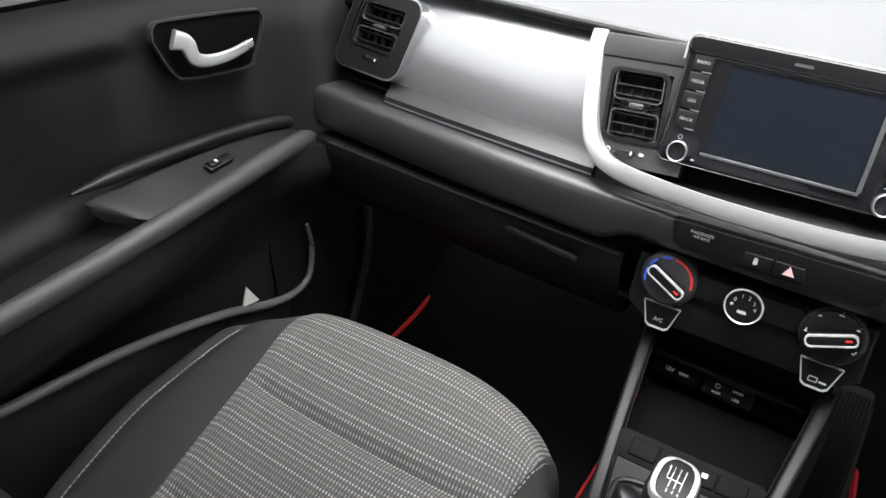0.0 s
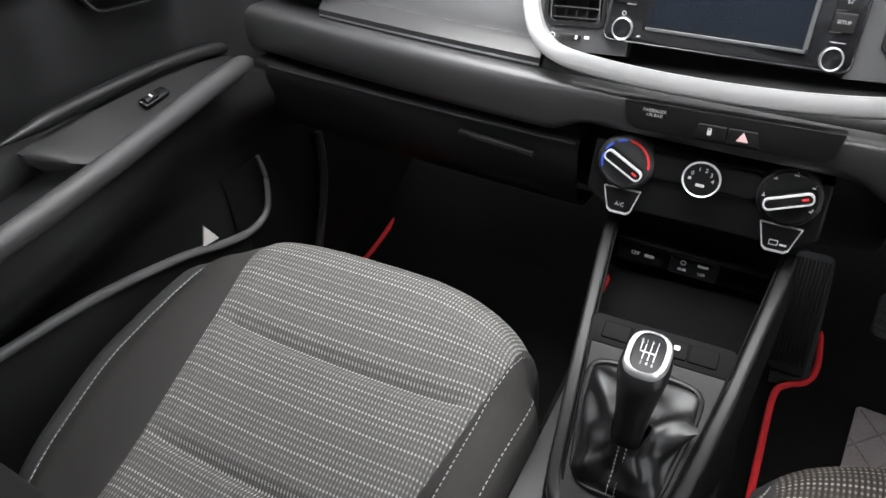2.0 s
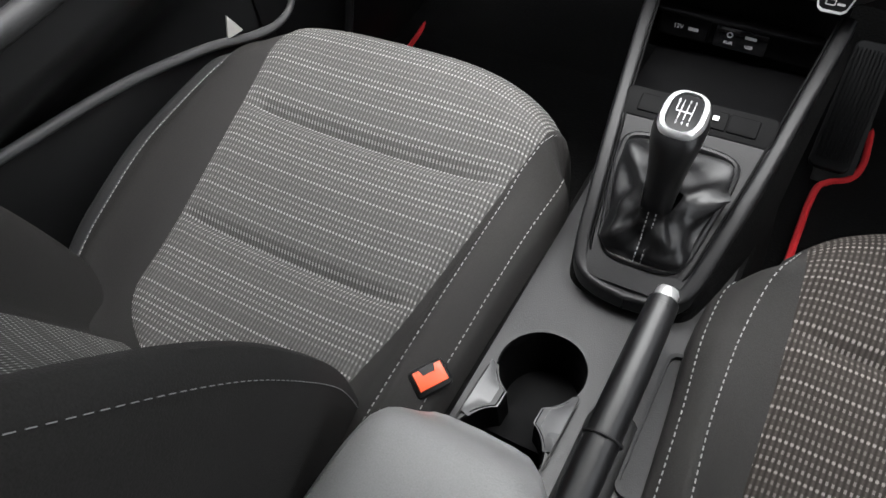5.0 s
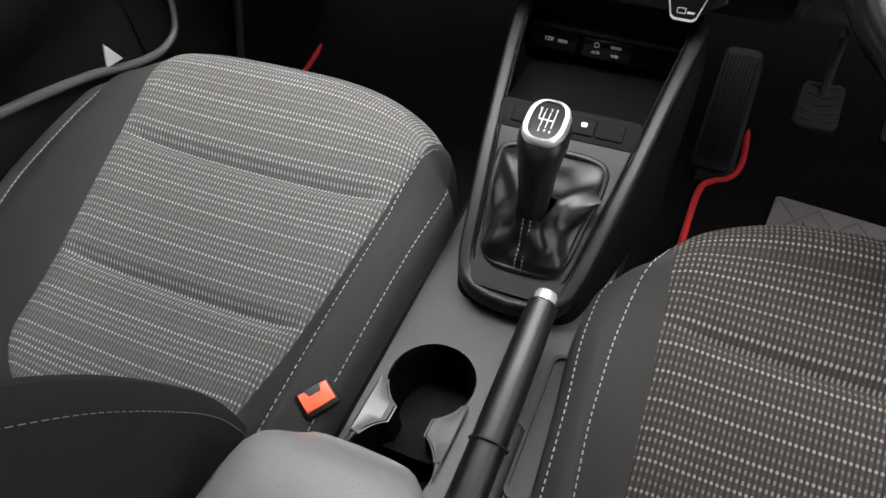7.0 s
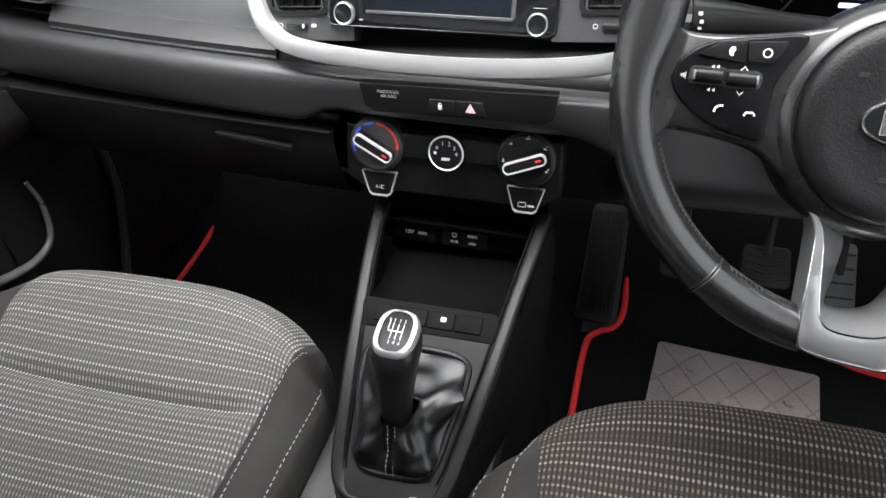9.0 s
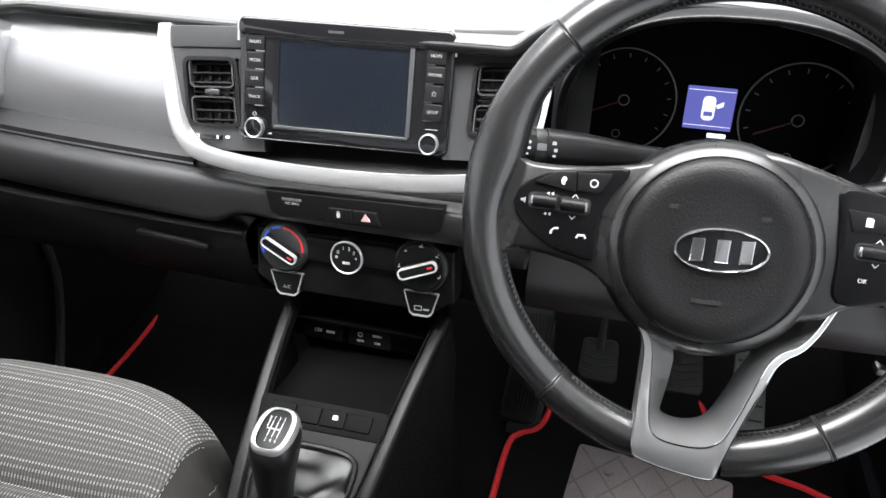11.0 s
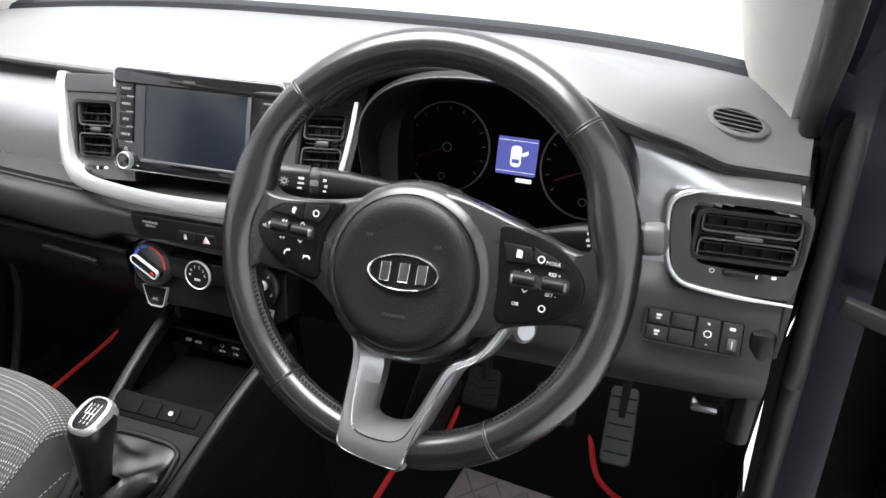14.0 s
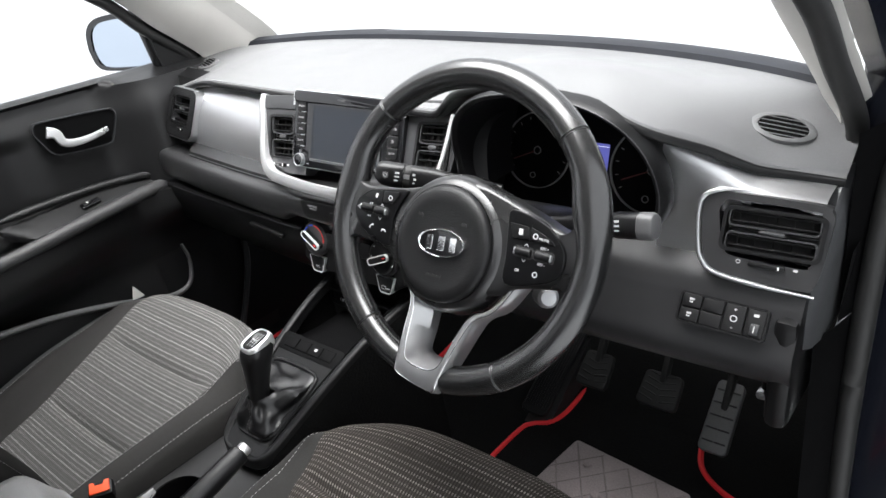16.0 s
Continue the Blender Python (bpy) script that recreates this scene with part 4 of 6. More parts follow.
# hub, airbag cover and emblem
HC = Matrix.Translation((-0.0025, -0.0205, 0))
part("hub_shell", lathe([(0.05, -0.05), (0.077, -0.042), (0.0825, -0.024), (0.0815, -0.006), (0.078, 0.005), (0.073, 0.0115), (0.068, 0.0135), (0.0645, 0.012), (0.06, 0.0115)], HC, 72), M_HUB, wheel, "smooth black hub shell")
cover = part("airbag_cover", lathe([(0.0652, 0.0085), (0.0662, 0.0135), (0.0652, 0.0175), (0.062, 0.0205), (0.056, 0.0222), (0.05, 0.0226), (0.046, 0.0218), (0.03, 0.022), (0.0, 0.0222)], HC @ Matrix.Diagonal((0.985, 1.015, 1, 1)), 72), M_PAD, wheel, "grained round airbag cover")
me_ = Matrix.Translation((0.001, -0.019, 0.0222)) @ pose(0, 0, 0, 0, 0, 0.8)


def ellipse(a, b, n=48):
    return [(a * math.cos(2 * math.pi * k / n), b * math.sin(2 * math.pi * k / n)) for k in range(n)]


rows = [[me_ @ Vector((x, y, z)) for x, y in ellipse(0.0327 - i, 0.0166 - i)] for i, z in ((0, -0.001), (0, 0.0018), (0.0007, 0.003), (0.0016, 0.0032), (0.0026, 0.002), (0.0027, 0.0008))]
part("emblem_ring", grid(rows, close_v=True), M_CHROME, wheel, "oval chrome emblem ring")
part("emblem_field", plate(ellipse(0.0302, 0.0141), -0.0005, 0.0012, me_), M_GLOSS, wheel)
for o in ([(c - 0.0045, -0.0082), (c + 0.0045, -0.0082), (c + 0.0058, 0.0082), (c - 0.0032, 0.0082)] for c in (-0.0165, 0.0005, 0.0165)):
    part("emblem_bar", plate(o, 0.0012, 0.0027, me_, 0.0007), M_CHROME, wheel, "plain chrome bar", smooth=False)
for x, y, w in ((-0.0335, 0.0098, 0.0065), (0.0285, 0.0055, 0.0065), (-0.0044, -0.0565, 0.021)):
    bar(cover, Matrix.Translation((0, 0, 0.0224)), x, y, w, 0.003, M_RUBBER)

# side spokes: leather arms flowing into the rim, each with a recessed key pod
ARMS = (
    [(0.0, 0.0535), (-0.03, 0.047), (-0.062, 0.0385), (-0.095, 0.0345), (-0.13, 0.034), (-0.148, 0.038), (-0.168, 0.052), (-0.174, 0.0), (-0.168, -0.045), (-0.152, -0.034), (-0.126, -0.0355), (-0.09, -0.045), (-0.066, -0.062), (-0.03, -0.06)],
    [(0.0, 0.0535), (0.03, 0.0535), (0.0613, 0.0445), (0.0815, 0.0373), (0.111, 0.0267), (0.131, 0.0185), (0.15, 0.0165), (0.17, 0.036), (0.174, -0.01), (0.168, -0.055), (0.152, -0.046), (0.125, -0.0475), (0.09, -0.055), (0.07, -0.066), (0.03, -0.06)],
)
PODS = (
    [(-0.1504, 0.004), (-0.1444, 0.0172), (-0.125, 0.0286), (-0.096, 0.0318), (-0.0665, 0.0335), (-0.0751, 0.0172), (-0.0828, 0.0011), (-0.0849, -0.0195), (-0.0865, -0.036), (-0.106, -0.0335), (-0.1217, -0.0275), (-0.1357, -0.0183), (-0.1466, -0.0066)],
    [(0.0765, 0.0273), (0.0822, 0.0312), (0.1, 0.0282), (0.1192, 0.0221), (0.134, 0.0126), (0.1488, -0.0048), (0.1496, -0.0235), (0.1401, -0.0358), (0.1204, -0.0435), (0.0825, -0.0494), (0.0796, -0.0169)],
)
TILT = (-3.0, -3.6)
for s, arm_o, pod_o, tl in zip((-1, 1), ARMS, PODS, TILT):
    o = [(p.x, p.y) for p in spline([(x, y, 0) for x, y in arm_o + arm_o[:1]], 5)][:-1]
    part("spoke", plate(o, -0.022, 0.0085, Matrix(), 0.009), M_HUB, wheel, "black side spoke")
    o = [(p.x, p.y) for p in spline([(x, y, 0) for x, y in pod_o + pod_o[:1]], 4)][:-1]
    pod = part("key_pod", plate(o, 0.0, 0.0118, Matrix(), 0.0022), M_POD, wheel, "satin black key pod")
    mm = Matrix.Translation((0, 0, 0.0119))
    up = [(-0.1345, 0.0195), (-0.119, 0.0285), (-0.079, 0.0295), (-0.0785, 0.0265), (-0.0845, 0.0165), (-0.0885, 0.0142), (-0.112, 0.0155)] if s < 0 else [(0.0818, 0.0168), (0.104, 0.015), (0.121, 0.0105), (0.1335, 0.0045), (0.1375, 0.0005), (0.11, 0.002), (0.0862, 0.0015)]
    cut = -0.1035 if s < 0 else 0.1075
    for lo, hi in ((-1, cut - 0.0005), (cut + 0.0005, 1)):
        pts = [(min(max(x, lo), hi), y) for x, y in up]
        pts = [p for k, p in enumerate(pts) if k == 0 or (Vector(p) - Vector(pts[k - 1])).length > 0.0004]
        part("key", plate(pts, -0.001, 0.0014, mm, 0.0006), M_BLACK, pod)
    rk = ((-0.1265, 0.0055), (-0.1045, 0.0038)) if s < 0 else ((0.1015, -0.0118), (0.1262, -0.0128))
    for k, (x, y) in enumerate(rk):
        part("rocker_well", plate(rrect(0.025, 0.0125, 0.004), -0.0002, 0.0003, mm @ Matrix.Translation((x, y, 0)) @ pose(0, 0, 0, 0, 0, tl)), M_RUBBER, pod)
        bm = sweep([mm @ pose(x, y, 0.0006, 0, 0, tl) @ Vector((d, 0, 0)) for d in (-0.0098, -0.0088, 0.0088, 0.0098)], ring(0.0048, 14, 0.004), scale=[0.8, 1, 1, 0.8])
        rocker = part("rocker", bm, M_BLACK, pod, "ribbed dark grey roller key")
        for e in (-0.0093, 0.0093):
            if (e < 0) == (k == 0):
                part("rocker_cap", box(e, 0, 0.002, 0.0022, 0.0072, 0.006, 0.001, 1, mm @ pose(x, y, 0, 0, 0, tl)), M_SATIN, rocker)

    def at(x, y, z=0.0002):
        return mm @ pose(x, y, z, 0, 0, tl)

    def caret(x, y, sg):
        part("up_mark" if sg > 0 else "down_mark", plate([(-0.0022, -0.001 * sg), (0.0, 0.0014 * sg), (0.0022, -0.001 * sg), (0.0022, -0.0002 * sg), (0.0, 0.0024 * sg), (-0.0022, -0.0002 * sg)], 0, 0.0003, at(x, y)), M_WHITE, pod, smooth=False)

    if s > 0:
        part("page_mark", plate([(-0.0024, -0.003), (0.0024, -0.003), (0.0024, 0.0022), (0.001, 0.0034), (-0.0024, 0.0034)], 0, 0.0003, at(0.096, 0.0088, 0.0015)), M_WHITE, pod, smooth=False)
        part("cruise_mark", frame_plate(ring(0.0031, 14), ring(0.0021, 14), 0, 0.0003, at(0.1142, 0.0066, 0.0015)), M_WHITE, pod, smooth=False)
        text_part("MODE", 0.0042, at(0.1243, 0.0042, 0.0015), pod)
        text_part("RES +", 0.0042, at(0.1262, -0.0047), pod)
        text_part("SET -", 0.0042, at(0.1245, -0.0213), pod)
        text_part("OK", 0.0042, at(0.0967, -0.0319), pod)
        part("circle_mark", frame_plate(ring(0.003, 16), ring(0.0021, 16), 0, 0.0003, at(0.1188, -0.0328)), M_WHITE, pod, smooth=False)
        caret(0.1042, -0.0045, 1)
        caret(0.1032, -0.0198, -1)
    else:
        part("voice_mark", plate([(-0.001, -0.003), (0.0012, -0.003), (0.0012, -0.0005), (0.0024, 0.001), (0.0014, 0.003), (-0.0008, 0.003), (-0.0022, 0.0)], 0, 0.0003, at(-0.1132, 0.022, 0.0015)), M_WHITE, pod, smooth=False)
        part("circle_mark", frame_plate(ring(0.0032, 16), ring(0.0022, 16), 0, 0.0003, at(-0.0909, 0.0214, 0.0015)), M_WHITE, pod, smooth=False)
        caret(-0.1037, 0.0103, 1)
        caret(-0.1049, -0.0046, -1)
        for x, y in ((-0.1225, 0.0116), (-0.1238, -0.0038)):
            for dx in (-0.0016, 0.0016):
                part("skip_mark", plate([(-0.0011, 0), (0.0011, -0.0014), (0.0011, 0.0014)], 0, 0.0003, at(x + dx, y)), M_WHITE, pod, smooth=False)
        part("mute_mark", plate([(-0.0022, -0.001), (-0.0006, -0.001), (0.0016, -0.0026), (0.0016, 0.0026), (-0.0006, 0.001), (-0.0022, 0.001)], 0, 0.0003, at(-0.1424, 0.0054)), M_FAINT, pod, smooth=False)
        part("call_mark", sweep([at(-0.117 + dx, -0.0164 + dy) @ Vector((0, 0, 0)) for dx, dy in ((-0.0028, -0.0022), (-0.0022, 0.0006), (0.0, 0.0022), (0.0028, 0.0022))], ring(0.0008, 6)), M_WHITE, pod)
        part("hang_mark", sweep([at(-0.097 + dx, -0.019 + dy) @ Vector((0, 0, 0)) for dx, dy in ((-0.0034, -0.0012), (-0.0022, 0.001), (0.0022, 0.001), (0.0034, -0.0012))], ring(0.0009, 6)), M_WHITE, pod)

# satin metal lower spoke: a U with a bevelled open middle, wrapped round the rim at the bottom
U_OUT = [(-0.0626, -0.068), (-0.0415, -0.0885), (-0.0432, -0.125), (-0.045, -0.16), (-0.0453, -0.1735), (-0.0425, -0.18), (-0.015, -0.1862), (0.0105, -0.189), (0.0158, -0.187), (0.0185, -0.174), (0.029, -0.145), (0.0415, -0.116), (0.0505, -0.0953), (0.0715, -0.0857), (0.0901, -0.0519)]
U_IN = [(-0.0605, -0.067), (-0.037, -0.089), (-0.036, -0.122), (-0.0349, -0.15), (-0.0318, -0.159), (-0.025, -0.1638), (-0.0091, -0.166), (0.006, -0.1652), (0.014, -0.161), (0.0196, -0.155), (0.027, -0.138), (0.037, -0.113), (0.0471, -0.091), (0.069, -0.0835), (0.0875, -0.051)]
U_LOW = [(-0.055, -0.066), (-0.018, -0.095), (-0.021, -0.125), (-0.0257, -0.148), (-0.0245, -0.153), (-0.02, -0.1565), (-0.0095, -0.1585), (0.001, -0.157), (0.008, -0.154), (0.0135, -0.148), (0.0205, -0.134), (0.03, -0.113), (0.04, -0.095), (0.06, -0.084), (0.08, -0.052)]
U_Z = [0.002, 0.006, 0.012, 0.017, 0.0185, 0.0185, 0.0185, 0.0185, 0.0185, 0.0185, 0.0175, 0.0155, 0.011, 0.004, -0.003]
cols = []
for k, (po, pi_, pl, z) in enumerate(zip(U_OUT, U_IN, U_LOW, U_Z)):
    wrap = smooth01(1 - abs(k - 6.5) / 3.4)
    off = Vector((0.001 if po[0] > 0 else -0.001, -0.0055 * wrap, 0)) + Vector((0.004 if k > 9 else 0, 0, 0))
    ov = Vector((*po, z))
    iv = Vector((*pi_, z + 0.0005))
    cols.append([ov + off * 1.0 + Vector((0, 0.004 * wrap, -0.03)), ov + off + Vector((0, 0, -0.014)), ov + off * 0.5 + Vector((0, 0, -0.004)), ov, ov.lerp(iv, 0.15) + Vector((0, 0, 0.0011)), ov.lerp(iv, 0.85) + Vector((0, 0, 0.0009)), iv, iv.lerp(Vector((*pl, -0.008)), 0.12) + Vector((0, 0, -0.002)), Vector((*pl, -0.008)), Vector((*pl, -0.024))])
tracks = [rounded([c[j] for c in cols]) for j in range(10)]
part("lower_spoke", grid([[tr[q] for tr in tracks] for q in range(len(tracks[0]))], close_v=True), M_SPOKE, wheel, "satin metal U-shaped lower spoke")
# highlights of the chamfers, drawn as thin chrome lines along both ridges
for j in (3, 6):
    part("spoke_edge", sweep([v + Vector((0, 0, 0.0002)) for v in tracks[j]], ring(0.0007, 6)), M_CHROME, wheel, "chrome line drawn as the highlight on the spoke's edge")

# column shroud, ignition and stalks
col = thing("steering_column", "black steering column shroud behind the wheel", "steering column")
part("shroud", sweep([MW @ Vector((0, -0.012, z)) for z in (-0.06, -0.08, -0.12, -0.2, -0.26)], [(x, y) for x, y in rrect(0.12, 0.1, 0.03, 4)], scale=[0.85, 1.0, 1.05, 1.05, 1.0], up=(0, 0.44, 0.9)), M_BLACK, col)
part("ignition", lathe([(0.0, 0.012), (0.009, 0.012), (0.0125, 0.009), (0.014, 0.0), (0.014, -0.02)], MW @ pose(0.085, -0.067, -0.085, 0, 40, 0), 24), M_SPOKE, col, "silver ignition lock")
STALKS = (
    ((0.168, 0.98, 0.661), (0.33, 1.042, 0.632), "black control stalk with printed marks, lights side"),
    ((0.562, 0.995, 0.642), (0.43, 1.0, 0.622), "black control stalk with printed marks, wiper side"),
)
for s, (tip, root, lab) in zip((-1, 1), STALKS):
    st = thing("control_stalk", lab, "stalk", group="column stalks")
    tip, root = Vector(tip), Vector(root)
    d = (tip - root).normalized()
    up = Vector((0, 0.35, 0.93))
    sec = [(x, y * (1.0 if s < 0 else 0.85)) for x, y in rrect(0.025, 0.034, 0.0115, 5)]
    r0, r1 = (0.7, 0.76) if s < 0 else (0.55, 0.66)
    part("stem", sweep([lerp(root, tip, f * r0) for f in (0.0, 0.3, 0.55, 0.75, 1.0)], sec, scale=[0.5, 0.6, 0.8, 0.95, 1.0], up=tuple(up)), M_STALK, st, "satin black stem")
    part("thumb_ring", sweep([lerp(root, tip, f) for f in (r0, r0 + 0.012, r1 - 0.012, r1)], sec, scale=[0.9, 0.96, 0.96, 0.9], up=tuple(up)), M_RUBBER, st, "ribbed twist ring")
    part("end_knob", sweep([lerp(root, tip, f) for f in (r1, r1 + 0.012, 0.93, 0.97, 0.99, 1.0)], sec, scale=[0.98, 1.02, 1.02, 0.96, 0.82, 0.5], up=tuple(up)), M_STALK, st)
    if s > 0:
        part("end_cap", sweep([lerp(root, tip, f) for f in (0.87, 0.88, 0.97, 1.0, 1.015)], sec, scale=[0.98, 1.06, 1.04, 0.9, 0.55], up=tuple(up)), M_LIP, st, "pale grey end cap")
    # printed marks on the side facing the driver
    side = d.cross(up).normalized()
    side = side if side.y < 0 else -side
    upn = side.cross(d).normalized()
    upn = upn if upn.z > 0 else -upn
    ax = d if d.x > 0 else -d
    rot = Matrix((ax, upn, ax.cross(upn))).transposed().to_4x4()
    mf_ = rot.to_3x3() @ Vector((0, 0, 1))

    def on(f, h, lift=0.0131):
        return Matrix.Translation(lerp(root, tip, f) + mf_ * lift + upn * h) @ rot

    for f, h, w, g in ((r0 - 0.03, 0.005, 0.0036, 0.003), (r0 - 0.04, -0.001, 0.0032, 0.003), (r0 - 0.035, -0.006, 0.003, 0.002), (r1 + 0.045, 0.0045, 0.006, 0.0025), (r1 + 0.045, -0.0005, 0.0065, 0.002), (r1 + 0.05, -0.0055, 0.005, 0.0018)):
        bar(st, on(f, h), 0, 0, w, g)
    part("ring_window", plate(rrect(0.0085, 0.006, 0.001), 0, 0.0006, on((r0 + r1) / 2, 0.001, 0.0121)), M_SATIN, st, smooth=False)
    if s < 0:
        part("lamp_mark", frame_plate(ring(0.0028, 14), ring(0.0019, 14), 0, 0.0004, on(0.9, 0)), M_WHITE, st, smooth=False)
        for k in range(8):
            bar(st, on(0.9, 0) @ pose(0, 0, 0, 0, 0, 45 * k), 0.0042, 0, 0.0014, 0.0006)

# ---- centre console ----
console = thing("centre_console", "black plastic centre console between the seats", "console")

# tunnel: sides and rear top deck, with the cup holder opening left free
CUP = (-0.042, 0.652, 0.0405)
REAR = (-0.045, 0.563, 0.0405)


def well_half(y):
    """Half width of the two joined cup wells at y."""
    a = math.sqrt(max(0.0, CUP[2] ** 2 - (y - CUP[1]) ** 2))
    b = math.sqrt(max(0.0, REAR[2] ** 2 - (y - REAR[1]) ** 2))
    return max(a, b, 0.0185 if REAR[1] < y < CUP[1] else 0.0)


def well_mid(y):
    return lerp(REAR[0], CUP[0], (y - REAR[1]) / (CUP[1] - REAR[1]))


ws = [REAR[1] - REAR[2] * math.cos(math.pi * k / 24) for k in range(16)] + [lerp(0.5735, 0.641, k / 24) for k in range(1, 24)] + [CUP[1] - CUP[2] * math.cos(math.pi * k / 24) for k in range(9, 25)]
ws = sorted(set(round(w, 5) for w in ws))
for sgn, edge in ((-1, -0.096), (1, 0.006)):
    part("well_side", grid([[(well_mid(y) + sgn * (well_half(y) + d), y, z) for d, z in ((0.0015, 0.2405), (0.0, 0.239), (-0.0012, 0.225), (-0.003, 0.17))] for y in ws]), M_SHADE, console)
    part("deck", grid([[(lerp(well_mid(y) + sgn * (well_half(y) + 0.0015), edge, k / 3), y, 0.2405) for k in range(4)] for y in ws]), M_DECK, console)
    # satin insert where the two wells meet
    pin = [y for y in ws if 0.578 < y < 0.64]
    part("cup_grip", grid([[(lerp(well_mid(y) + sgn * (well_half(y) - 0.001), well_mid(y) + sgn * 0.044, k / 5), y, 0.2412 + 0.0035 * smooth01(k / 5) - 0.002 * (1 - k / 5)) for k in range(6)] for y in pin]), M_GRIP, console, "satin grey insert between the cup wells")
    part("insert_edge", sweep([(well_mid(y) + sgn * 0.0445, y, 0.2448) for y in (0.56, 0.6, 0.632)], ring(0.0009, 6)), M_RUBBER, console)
part("well_floor", grid([[(well_mid(y) + u * (well_half(y) - 0.002), y, 0.171 + (0.03 if 0.59 < y < 0.626 else 0.0)) for u in (-1, -0.5, 0, 0.5, 1)] for y in ws]), M_SHADE, console, "floor of the cup wells, shade put into its colour")
for (x0, x1, y0, y1) in ((-0.096, 0.086, CUP[1] + CUP[2], 1.06), (-0.096, 0.086, 0.1, REAR[1] - REAR[2]), (0.006, 0.086, REAR[1] - REAR[2], CUP[1] + CUP[2])):
    part("deck", grid([[(lerp(x0, x1, i / 8), lerp(y0, y1, j / 6), 0.2405) for j in range(7)] for i in range(9)]), M_DECK, console)
for x in (-0.1, 0.09):
    s = 1 if x > 0 else -1
    rows = [[(x + s * dx, y, z) for dx, z in ((-0.004, 0.2405), (0.001, 0.2385), (0.004, 0.232), (0.006, 0.2), (0.012, 0.1), (0.02, 0.0))] for y in [0.1 + 1.0 * k / 20 for k in range(21)]]
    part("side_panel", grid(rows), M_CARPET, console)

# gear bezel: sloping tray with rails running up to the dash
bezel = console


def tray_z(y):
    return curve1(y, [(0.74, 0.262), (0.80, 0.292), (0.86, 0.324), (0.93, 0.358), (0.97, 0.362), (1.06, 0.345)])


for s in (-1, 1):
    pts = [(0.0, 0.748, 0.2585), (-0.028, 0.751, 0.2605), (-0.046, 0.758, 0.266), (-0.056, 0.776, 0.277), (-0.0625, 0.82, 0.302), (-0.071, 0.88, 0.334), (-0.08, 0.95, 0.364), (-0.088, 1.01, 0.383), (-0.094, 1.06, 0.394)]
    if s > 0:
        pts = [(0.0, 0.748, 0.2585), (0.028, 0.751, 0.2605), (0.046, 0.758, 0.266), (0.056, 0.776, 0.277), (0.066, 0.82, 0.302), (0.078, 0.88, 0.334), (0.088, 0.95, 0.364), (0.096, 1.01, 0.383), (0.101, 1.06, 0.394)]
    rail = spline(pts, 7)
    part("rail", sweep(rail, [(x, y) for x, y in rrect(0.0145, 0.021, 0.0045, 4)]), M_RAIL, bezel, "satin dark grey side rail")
    part("rail_edge", sweep([p + Vector((-s * 0.0085 * smooth01((p.y - 0.75) / 0.02), 0.0085 * (1 - smooth01((p.y - 0.75) / 0.03)), 0.0095)) for p in rail], ring(0.0013, 6)), M_SHADE, bezel, "dark joint inside the rail")
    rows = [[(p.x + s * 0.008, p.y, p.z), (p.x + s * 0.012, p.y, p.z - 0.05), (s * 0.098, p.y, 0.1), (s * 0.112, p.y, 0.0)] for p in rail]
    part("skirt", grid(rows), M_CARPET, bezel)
rows = [[(lerp(-1, 1, i / 12) * curve1(y, [(0.75, 0.04), (0.775, 0.054), (0.85, 0.068), (0.94, 0.084)]), y, tray_z(y) + 0.006) for i in range(13)] for y in [0.75 + 0.148 * k / 14 for k in range(15)]]
part("tray", grid(rows), M_RAIL, bezel)
# rounded frame round the gaiter
fr = [(p.x, p.y) for p in spline([(-0.041, 0.786, 0), (-0.028, 0.774, 0), (0.0, 0.772, 0), (0.028, 0.774, 0), (0.041, 0.786, 0), (0.048, 0.82, 0), (0.055, 0.86, 0), (0.048, 0.88, 0), (0.0, 0.884, 0), (-0.048, 0.88, 0), (-0.055, 0.86, 0), (-0.048, 0.82, 0), (-0.041, 0.786, 0)], 5)][:-1]
part("gaiter_frame", sweep([(x, y, tray_z(y) + 0.0075) for x, y in fr], ring(0.0036, 8), closed=True), M_RAIL, bezel)
# key row in front of the lever
mk = pose(0.002, 0.913, 0.3585, 26, 0, 0)
part("key_base", plate(rrect(0.15, 0.034, 0.008), -0.01, 0.001, mk, 0.002), M_SHADE, bezel)
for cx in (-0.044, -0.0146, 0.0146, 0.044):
    key = part("key", plate(rrect(0.0282, 0.019, 0.002), 0, 0.0026, mk @ Matrix.Translation((cx, 0, 0)), 0.001), M_SHADE, bezel)
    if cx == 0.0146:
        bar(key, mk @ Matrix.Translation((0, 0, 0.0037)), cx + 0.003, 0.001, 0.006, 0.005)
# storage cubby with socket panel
# the cubby's shade is in its near-black colour
part("cubby_floor", grid([[(x, y, z) for y, z in ((0.93, 0.352), (0.96, 0.335), (1.0, 0.33), (1.06, 0.33))] for x in (-0.082, -0.045, 0.0, 0.045, 0.092)]), M_SHADE, bezel)
part("cubby_back", box(0, 1.085, 0.37, 0.2, 0.01, 0.12, 0.002), M_SHADE, bezel)
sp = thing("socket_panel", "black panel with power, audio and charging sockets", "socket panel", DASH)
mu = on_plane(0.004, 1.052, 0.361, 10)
part("panel", plate(rrect(0.19, 0.03, 0.006), -0.02, 0, mu, 0.003), M_SHADE, sp)
part("panel_lip", box(0.0, 0.017, 0.004, 0.18, 0.005, 0.016, 0.002, 2, mu), M_SHADE, sp)
